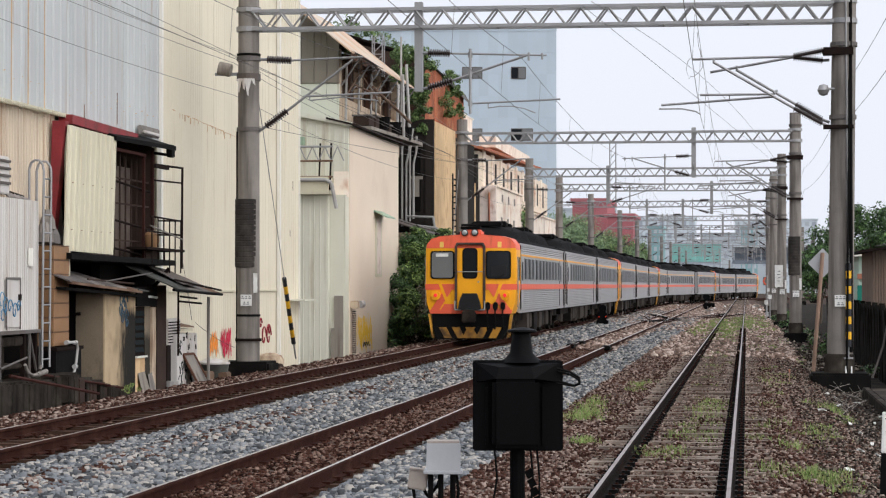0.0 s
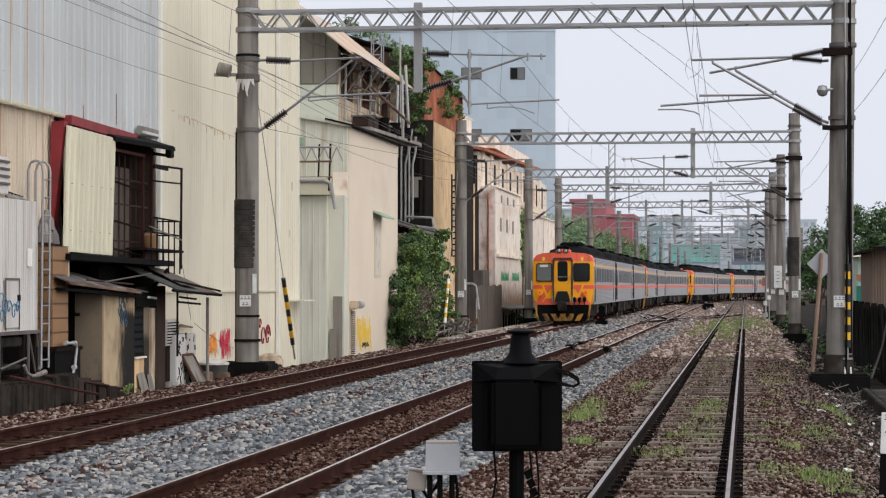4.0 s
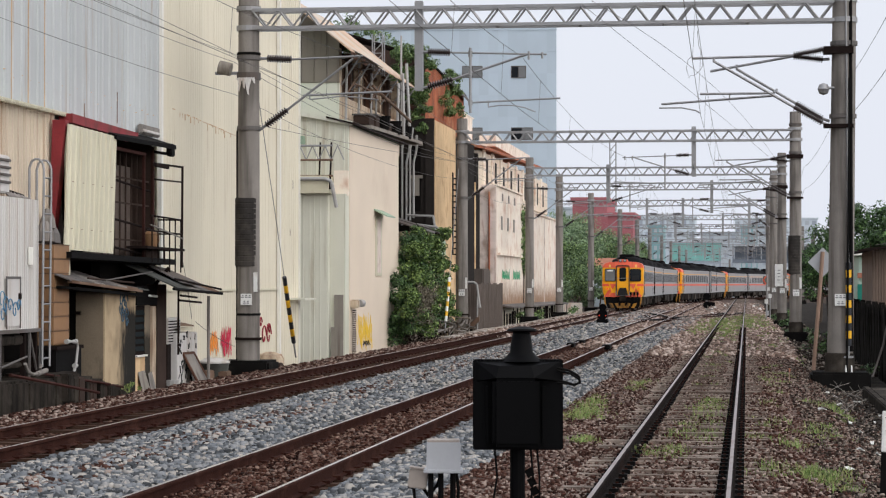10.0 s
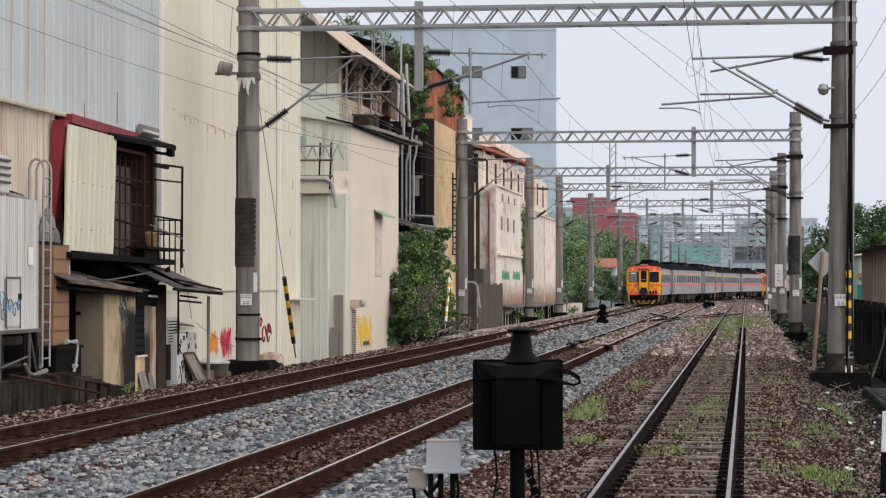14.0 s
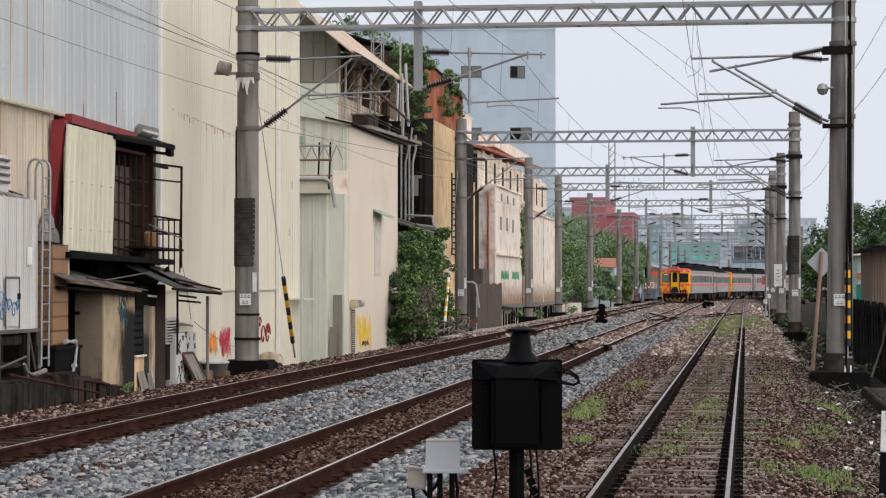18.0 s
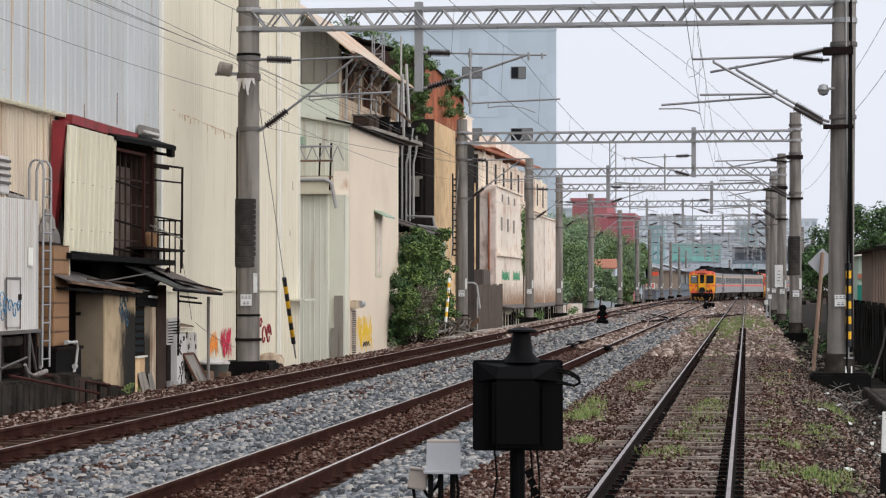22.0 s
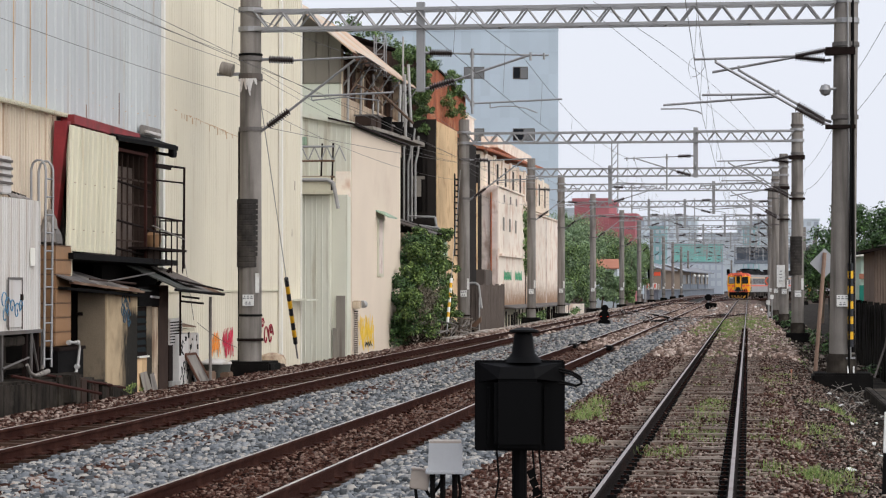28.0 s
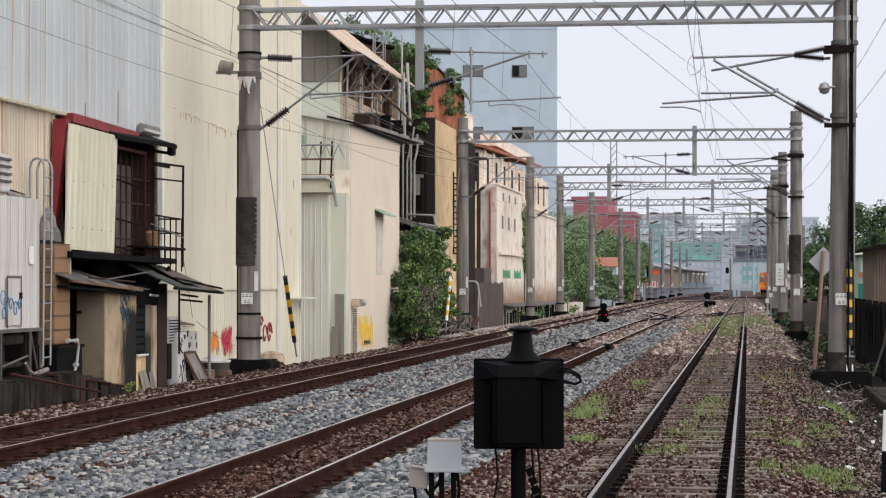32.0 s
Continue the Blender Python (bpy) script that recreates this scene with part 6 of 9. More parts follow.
def make_cream_factory():
    c = thing("cream_factory", "high cream-painted ribbed metal factory wall with graffiti", "factory building")
    core = part("wall", Shape().box(-22, -12.66, 48.75, 61.6, -1, 13.0), M_CREAM, c)
    sheets(core, "x", -12.63, 1, 48.75, 61.6, -0.9, 1.60, 1.07, M_CREAM, 0.2, 0.02, 0.007)
    sheets(core, "x", -12.62, 1, 48.75, 61.6, 1.62, 13.0, 1.07, M_CREAM, 0.2, 0.02, 0.007)
    part("seam", Shape().box(-12.63, -12.585, 48.75, 64.3, 1.59, 1.64), M_OLDCREAM, c)
    pil = part("wall", Shape().box(-22, -12.58, 61.6, 64.35, -1, 13.0), M_CREAM, c)
    sheets(pil, "x", -12.55, 1, 61.6, 64.35, -0.9, 13.0, 0.92, M_CREAM, 0.3, 0.02, 0.012)
    part("corner_flashing", Shape().box(-12.6, -12.51, 61.55, 61.68, -0.9, 13.0), M_TRIM, c)
    part("corner_flashing", Shape().box(-12.7, -12.51, 64.33, 64.42, -0.9, 13.0), M_TRIM, c)
    scrawl(core, -12.606, 53.6, 54.6, 0.0, 0.66, M_GRAFORANGE, 1, 8, 0.06)
    scrawl(core, -12.606, 54.9, 56.0, -0.05, 0.72, M_GRAFRED, 2, 12, 0.06)
    for y, z, r in ((59.0, 0.62, 0.24), (59.9, 0.40, 0.30), (60.5, 0.42, 0.34), (59.5, 0.75, 0.16)):
        loop_tag(core, -12.606, y, z, r, M_GRAFMAROON)
    loop_tag(core, -12.606, 60.6, 0.55, 0.14, M_GRAFMAROON)
    rust, rr = Shape(), random.Random(5)
    for k in range(24):
        y, z = 50.1 + k * 0.27, 5.63 - 0.008 * k
        if rr.random() < 0.8:
            rust.box(-12.62, -12.6115, y, y + 0.265, z, z + rr.uniform(0.008, 0.03))
        if rr.random() < 0.6:
            yy = y + rr.uniform(0, 0.2)
            rust.box(-12.62, -12.6112, yy, yy + rr.uniform(0.02, 0.08), z - rr.uniform(0.03, 0.16), z)
    tagged(part("lap_joint", rust, M_RUSTRUN, c), "rusty lap joint with runs", kind="stuff")
    for y, z, h in ((57.5, 8.2, 0.3), (62.9, 6.0, 0.2), (63.5, 4.4, 0.25), (63.1, 3.1, 0.2)):
        part("vent_slot", Shape().box(-12.56, -12.545, y, y + 0.06, z, z + h), M_RUSTSHEET, c)
    part("shelf", Shape().box(-12.5, -12.1, 63.0, 64.6, 1.32, 1.36), M_PALE, c)


def make_near_left():
    make_blue_shed()
    make_white_store()
    make_hut()
    make_cream_factory()
# ---------------------------------------------------------------- factory side, middle part
M_GREENHOOD = mat("faded_green_tin", (0.28, 0.38, 0.28), 0.6, 0, 0.12, 3, 30, 0.05, (0.2, 0.14, 0.09), 0.3)
M_RUSTROOF = mat("rust_washed_roof_sheet", (0.52, 0.36, 0.25), 0.75, 0.05, 0.2, 0.8, 30, 0.1, (0.50, 0.47, 0.41), 0.6, each=0.12)
M_GABLE = mat("grey_brown_board", (0.25, 0.215, 0.18), 0.8, 0, 0.12, 1.0, 30, 0.08, (0.16, 0.12, 0.09), 0.35, streak=True)
M_RUSTWALL = mat("rust_streaked_wall", (0.52, 0.42, 0.31), 0.9, 0, 0.22, 1.2, 30, 0.1, (0.20, 0.10, 0.055), 0.5, streak=True, fall=0.9, blotch=(0.13, 0.075, 0.05), patchy=0.35)
M_OCHRE = mat("ochre_plaster", (0.66, 0.47, 0.27), 0.9, 0, 0.14, 0.6, 35, 0.1, (0.36, 0.20, 0.10), 0.35, streak=True, fall=0.8, blotch=(0.42, 0.25, 0.13), patchy=0.3)
M_SOOTRUST = mat("soot_brown_sheet", (0.07, 0.045, 0.035), 0.85, 0.05, 0.3, 1.0, 30, 0.1, (0.17, 0.075, 0.045), 0.5, streak=True, each=0.2)
M_REDRUST = mat("red_rusted_sheet", (0.35, 0.115, 0.06), 0.85, 0.05, 0.2, 1.0, 30, 0.1, (0.19, 0.10, 0.075), 0.55, streak=True, each=0.2, fall=0.8, blotch=(0.44, 0.22, 0.12), patchy=0.35)
M_STAINWHITE = mat("rust_stained_white_wall", (0.82, 0.73, 0.63), 0.88, 0, 0.10, 0.5, 18, 0.08, (0.40, 0.26, 0.17), 0.33, streak=True, fall=0.9, blotch=(0.62, 0.42, 0.31), patchy=0.42)
M_PALEBRICK = mat("pale_dirty_block", (0.68, 0.585, 0.53), 0.9, 0, 0.1, 1.0, 35, 0.1, (0.36, 0.17, 0.10), 0.28, streak=True, each=0.08, fall=1.0, blotch=(0.36, 0.27, 0.22), patchy=0.4)
M_TOWER = mat("blue_grey_tile", (0.46, 0.54, 0.61), 0.6, 0, 0.05, 0.2, 20, 0.02, each=0.04)
M_TROUGH = mat("pale_weathered_trough", (0.40, 0.36, 0.32), 0.92, 0, 0.2, 2, 30, 0.2, (0.16, 0.13, 0.11), 0.5, each=0.3)
M_GRAFGREEN = mat("green_spray_paint", (0.04, 0.30, 0.14), 0.7, 0, 0.2, 6, 30, 0.05)
M_WORKSWALL = mat("white_wall_with_brown_foot", (0.82, 0.73, 0.63), 0.88, 0, 0.10, 0.5, 18, 0.08, (0.44, 0.29, 0.19), 0.22, streak=True, fall=0.9, comb=3.0, blotch=(0.66, 0.47, 0.36), patchy=0.40)
M_BROWNFENCE = mat("brown_grey_hoarding", (0.11, 0.088, 0.075), 0.85, 0, 0.2, 1.5, 30, 0.1, (0.06, 0.05, 0.045), 0.4, streak=True)


def slab(corners, thick):
    """A plate from four upper corners, with thickness downwards."""
    return Shape().add(list(corners) + [(x, y, z - thick) for x, y, z in corners], [(0, 1, 2, 3), (7, 6, 5, 4), (0, 4, 5, 1), (1, 5, 6, 2), (2, 6, 7, 3), (3, 7, 4, 0)])


mould_run(M_WORKSWALL, 200.0, 210.0, 0.4, 0.5, (0.30, 0.185, 0.115), 5.0, 2.2, 0.6)


def make_annex():
    a = thing("plaster_annex", "cream plastered factory annex with pale ribbed front", "factory building")
    part("side_wall", Shape().box(-20, -12.5, 72.6, 83.0, -1, 6.82), M_PLASTER, a, "smooth cream plaster wall")
    front = part("front_wall", Shape().box(-20, -12.52, 72.45, 72.62, 4.6, 6.95), M_PALE, a)
    sheets(front, "y", 72.43, -1, -14.9, -12.52, 4.62, lambda u: 6.86 - 0.19 * (u + 12.5), 0.6, M_PALE, 0.3, 0.02, 0.02)
    low = part("front_wall", Shape().box(-20, -13.02, 71.62, 72.6, -1, 4.6), M_PALE, a)
    sheets(low, "y", 71.6, -1, -15.2, -13.02, -0.9, 4.58, 0.55, M_PALE, 0.2, 0.02, 0.015)
    part("corner_panel", Shape().box(-13.03, -12.53, 71.9, 72.6, -1, 4.6), M_PALE, a)
    part("patched_panel", Shape().box(-12.95, -12.5, 72.2, 72.42, 4.55, 5.35), M_STAINWHITE, a)
    part("ledge", Shape().box(-15, -12.9, 71.3, 72.5, 4.6, 4.72).box(-15, -12.98, 71.35, 72.4, 4.72, 5.15), M_OLDCREAM, a, "projecting rusty ledge")
    part("eave", slab([(-12.3, 72.2, 6.86), (-12.3, 83.6, 6.90), (-13.2, 83.6, 7.12), (-13.2, 72.2, 7.08)], 0.06), M_DARKIRON, a, "dark roof edge")
    part("roof", slab([(-12.5, 72.4, 6.9), (-12.5, 83, 6.9), (-20, 83, 8.2), (-20, 72.4, 8.2)], 0.05), M_GREENHOOD, a)
    part("verge", slab([(-12.4, 72.25, 6.92), (-12.4, 72.55, 6.92), (-16, 72.55, 7.62), (-16, 72.25, 7.62)], 0.14), M_PALE, a)
    win = part("slit_window", Shape().box(-12.54, -12.47, 77.7, 78.95, 2.04, 4.05), M_OLDCREAM, a)
    part("pane", Shape().box(-12.5, -12.462, 77.95, 78.7, 2.15, 3.98), M_PALEBRICK, win)
    part("hood", slab([(-12.5, 77.4, 4.3), (-12.5, 79.3, 4.3), (-12.05, 79.3, 4.08), (-12.05, 77.4, 4.08)], 0.05), M_GREENHOOD, win)
    part("bare_pillar", Shape().box(-12.86, -12.58, 71.82, 71.9, -0.7, 1.42), M_CONCRETE, a, "exposed grey-brown brickwork pillar")
    part("bare_pillar", Shape().box(-12.96, -12.8, 71.78, 71.86, -0.7, 0.4), M_CONCRETE, a)
    meter = part("meter_box", Shape().box(-12.5, -12.28, 72.7, 73.2, 1.0, 1.26, b=0.03), M_RUSTWALL, a)
    part("glass", Shape().tube((-12.3, 73.3, 1.14), (-12.24, 73.5, 1.14), 0.12, 12), M_PVC, meter)
    hose = Shape()
    for i in range(26):
        hose.tube((-12.4, 72.85, -0.6 + i * 0.06), (-12.4, 72.85, -0.565 + i * 0.06), 0.07, 8)
    part("ribbed_hose", hose, M_DARKIRON, meter)
    scrawl(a, -12.497, 74.1, 77.0, -0.4, 0.8, M_GRAFYELLOW, 4, 16, 0.13)
    scrawl(a, -12.490, 75.0, 76.6, -0.3, -0.1, M_INK, 6, 8, 0.05)
    # pipe gantry on the front
    g = thing("pipe_gantry", "small rusty lattice gantry with bent vent pipe", "gantry")
    for z in (5.15, 5.65, 6.1):
        part("bar", Shape().tube((-14.6, 71.5, z), (-12.85, 71.5, z), 0.035, 6), M_GALV if z > 6 else M_RUSTSHEET, g)
    for i in range(5):
        x = -14.5 + i * 0.4
        part("brace", Shape().tube((x, 71.5, 5.65), (x + 0.2, 71.5, 6.1), 0.02, 5).tube((x + 0.2, 71.5, 6.1), (x + 0.4, 71.5, 5.65), 0.02, 5), M_GALV, g)
    for x, mt in ((-14.0, M_GALV), (-13.3, M_DARKIRON), (-12.95, M_DARKIRON)):
        part("upright", Shape().tube((x, 71.52, 4.7), (x + 0.05, 71.52, 6.2), 0.03, 6), mt, g)
    part("vent_pipe", Shape().line([(-14.6, 71.3, 5.05), (-13.05, 71.3, 5.05), (-12.86, 71.3, 4.95), (-12.70, 71.3, 4.15)], 0.06, 8), M_PVC, g)
    part("fan_box", Shape().box(-14.3, -13.9, 72.1, 72.4, 6.2, 6.45), M_GREENHOOD, g)


def make_upper_works():
    u = thing("roof_works", "old upper works with rusty lean-to roof and open windows", "factory building")
    part("end_wall", Shape().box(-20, -13.62, 76.9, 77.0, 8.55, 10.0).prism([(-20, 10.0), (-13.62, 10.0), (-15.6, 11.6), (-20, 11.6)], "y", 76.9, 77.0), M_GABLE, u)
    for i in range(4):
        part("board", Shape().box(-15.3 + i * 0.43, -14.9 + i * 0.43, 76.86, 76.9, 8.58, 9.9 + 0.3 * (3 - i)), M_GABLE, u)
    part("end_wall", Shape().box(-20, -13.62, 76.92, 77.1, 6.9, 8.55), M_PALE, u, "pale green lower wall")
    side = part("side_wall", Shape().box(-14.2, -13.6, 77.0, 90.5, 6.8, 8.15), M_RUSTWALL, u, "rust-streaked wall")
    part("back_wall", Shape().box(-20, -14.6, 77.1, 90.5, 6.8, 10.2), M_DARKFILL, u)
    for i in range(7):
        y = 77.1 + i * 2.15
        part("pier", Shape().box(-13.95, -13.62, y, y + 0.35, 8.15, 9.75), M_SOOTRUST if i % 2 else M_RUSTWALL, side)
        if i < 6:
            w = part("window_frame", Shape().box(-13.8, -13.72, y + 0.35, y + 2.15, 9.35, 9.45).box(-13.8, -13.72, y + 1.2, y + 1.26, 8.15, 9.45).box(-13.8, -13.72, y + 0.35, y + 2.15, 8.75, 8.8), M_RUSTSHEET, side)
            part("pane", Shape().box(-13.79, -13.75, y + 0.4, y + 1.2, 8.18, 9.35), M_CARGLASS, w)
        part("bracket", Shape().tube((-13.6, y + 0.17, 8.5), (-12.95, y + 0.17, 9.45), 0.03, 5).tube((-13.6, y + 0.17, 9.4), (-12.95, y + 0.17, 9.5), 0.025, 5), M_GALV, u)
    for i in range(9):
        y = 75.2 + i * 1.65
        part("roof_sheet", slab([(-12.95, y, 9.50), (-12.95, y + 1.68, 9.53), (-15.7, y + 1.68, 11.75), (-15.7, y, 11.72)], 0.05), M_RUSTROOF, u)
    part("torn_edge", slab([(-12.7, 76.2, 9.42), (-12.75, 81.0, 9.42), (-13.3, 81.0, 9.72), (-13.3, 76.2, 9.72)], 0.03), M_TIN, u)
    part("ledge", slab([(-12.6, 77.5, 7.15), (-12.6, 90, 7.35), (-13.6, 90, 7.35), (-13.6, 77.5, 7.15)], 0.12), M_CONCRETE, u)
    part("hoist_bar", Shape().tube((-12.8, 79.0, 8.6), (-12.6, 86.8, 7.9), 0.05, 6), M_RUSTSHEET, u)
    for k, (y, x) in enumerate(((84.6, -12.8), (86.0, -12.75), (87.3, -12.7))):
        part("steam_pipe", Shape().tube((x, y, 7.2), (x - 0.1 * k, y + 0.4, 9.2 + 0.5 * k), 0.055, 8), M_PVC, u)
    for y, z1 in ((77.6, 9.3), (80.2, 9.5), (82.9, 9.4), (84.0, 9.0)):
        part("drain_pipe", Shape().tube((-13.5, y, 7.3), (-13.48, y + 0.05, z1), 0.045, 7), M_PVC, u)
    for y0, z0, y1, z1 in ((77.5, 8.2, 80.5, 9.4), (80.0, 9.3, 84.5, 8.4), (82.5, 8.3, 85.0, 9.4), (78.5, 8.7, 88.0, 8.75)):
        part("rusty_bar", Shape().tube((-13.45, y0, z0), (-13.4, y1, z1), 0.03, 5), M_RUSTSHEET, u)
    part("mast", Shape().tube((-13.0, 87.0, 7.3), (-13.0, 87.0, 11.2), 0.04, 6), M_PVC, u)
    for k, y in enumerate((81.0, 83.6, 86.4)):
        pot = thing("plant_pot", "black bucket on the ledge", "bucket", "buckets on the ledge", at=(-12.75, y, 7.22))
        part("bucket", Shape().turn([(0.22, 0), (0.27, 0.45), (0.29, 0.45), (0.29, 0.48), (0.22, 0.46)], (0, 0, 0), 14), M_BLACK, pot)
    for y, ln, h in ((77.9, 1.1, 0.32), (79.3, 0.9, 0.42), (82.2, 0.8, 0.3)):
        crate = thing("ledge_crate", "dark rusty crate on the roof ledge", "crate", "crates on the ledge")
        part("body", Shape().box(-13.3, -12.75, y, y + ln, 7.2, 7.2 + h, b=0.03), M_MESH, crate)
        part("lid", Shape().box(-13.34, -12.7, y - 0.05, y + ln + 0.05, 7.2 + h, 7.25 + h), M_TIN, crate)
    # mast with open lattice on the roof behind
    m = thing("roof_lattice", "thin grey lattice mast on the roof", "mast")
    for x, y in ((-14.6, 90), (-14.2, 90), (-14.6, 90.5), (-14.2, 90.5)):
        part("leg", Shape().tube((x, y, 9.4), (x, y, 11.6), 0.025, 5), M_GALV, m)
    for i in range(5):
        z = 9.5 + 0.45 * i
        part("brace", Shape().tube((-14.6, 90, z), (-14.2, 90, z + 0.4), 0.018, 5).tube((-14.6, 90, z), (-14.2, 90, z), 0.018, 5), M_GALV, m)


def make_old_works():
    o = thing("old_works", "derelict soot-dark building with ochre side wall and rusty top", "factory building")
    part("front_wall", Shape().box(-20, -12.45, 92.0, 92.3, -1, 8.4), M_DARKCON, o, "soot-black front wall")
    part("side_wall", Shape().box(-12.7, -12.4, 92.3, 98.8, -1, 8.35), M_OCHRE, o, "ochre plaster wall")
    part("rear_wall", Shape().box(-20, -12.55, 98.9, 107, -1, 8.2), M_DARKCON, o)
    part("pilaster", Shape().box(-12.75, -12.41, 91.9, 92.02, -1, 8.4), M_DARKCON, o)
    # window openings are slabs with the dark of the unlit inside painted on
    for x0, x1, z0, z1 in ((-13.35, -12.95, 4.7, 6.0), (-13.35, -12.95, 6.2, 7.3), (-14.0, -13.5, 4.7, 7.0)):
        w = part("window_opening", Shape().box(x0, x1, 91.93, 92.02, z0, z1), M_DARKFILL, o)
        part("lintel", Shape().box(x0 - 0.08, x1 + 0.08, 91.86, 92.0, z1, z1 + 0.12), M_CONCRETE, w)
    part("blind", Shape().box(-13.3, -13.0, 91.88, 91.93, 5.3, 6.0), M_CONCRETE, o)
    part("cable_slot", Shape().box(-12.41, -12.37, 97.6, 97.9, 3.0, 6.5), M_BLACK, o)
    for i in range(14):
        part("rung", Shape().box(-12.41, -12.3, 98.1, 98.5, 3.0 + i * 0.25, 3.05 + i * 0.25), M_DARKIRON, o)
    top = part("upper_wall", Shape().box(-19, -12.95, 93.2, 106.0, 8.3, 10.3), M_REDRUST, o, "rust-red metal upper storey")
    sheets(top, "x", -12.93, 1, 93.2, 106.0, 8.3, lambda u: 10.9 - 0.03 * (u - 93), 0.9, M_REDRUST, 0.3, 0.02, 0.02)
    sheets(top, "y", 93.18, -1, -16, -12.95, 8.3, lambda u: 10.9 + 0.25 * (-12.95 - u), 0.75, M_SOOTRUST, 0.3, 0.02, 0.02)
    part("roof", slab([(-12.85, 93, 10.95), (-12.85, 106.4, 10.5), (-18, 106.4, 12.2), (-18, 93, 12.6)], 0.08), M_DARKIRON, o)
    part("roof_edge", slab([(-12.72, 99, 10.6), (-12.72, 107, 10.2), (-12.95, 107, 10.6), (-12.95, 99, 10.95)], 0.08), M_TIN, o)
    part("recess_wall", Shape().box(-14.3, -13.38, 91.62, 91.9, 3.6, 9.6), M_DARKCON, o, "soot-black recess")
    # pipes climbing the front
    p = thing("pipe_bundle", "bundle of grey pipes climbing the dark wall", "pipes")
    for k, x in enumerate((-13.62, -13.45, -13.3, -13.16)):
        part("pipe", Shape().line([(x, 91.4, 4.1 + 0.1 * k), (x, 91.4, 6.6), (x + 0.12 * (k % 2), 91.4, 7.1), (x + 0.12, 91.4, 8.6 - 0.3 * k)], 0.045, 7), M_PVC, p)
    part("pipe", Shape().line([(-13.6, 91.2, 4.3), (-13.2, 91.0, 4.15), (-12.1, 90.5, 4.0), (-12.0, 90.4, 3.5)], 0.05, 7), M_PVC, p)
    part("pipe", Shape().line([(-13.4, 91.2, 4.5), (-12.3, 90.9, 4.45), (-12.2, 90.9, 3.8)], 0.045, 7), M_PVC, p)
    # lean-to in front
    l = thing("lean_to", "low lean-to with broken dark roof", "shed")
    part("wall", Shape().box(-13.6, -11.95, 87.0, 91.8, -0.9, 3.75), M_RUSTWALL, l)
    rng = random.Random(21)
    for i in range(12):
        y = 86.6 + 0.42 * i
        part("roof_sheet", slab([(-11.7, y, 3.72 + rng.uniform(-0.05, 0.05)), (-11.7, y + 0.5, 3.75), (-13.7, y + 0.5, 4.35 + rng.uniform(-0.1, 0.1)), (-13.7, y, 4.32)], 0.05), M_DARKIRON if i % 3 else M_TIN, l)
    part("tarpaulin", Shape().box(-12.0, -11.9, 90.4, 91.7, 2.9, 3.5, b=0.03), M_GREENHOOD, l)


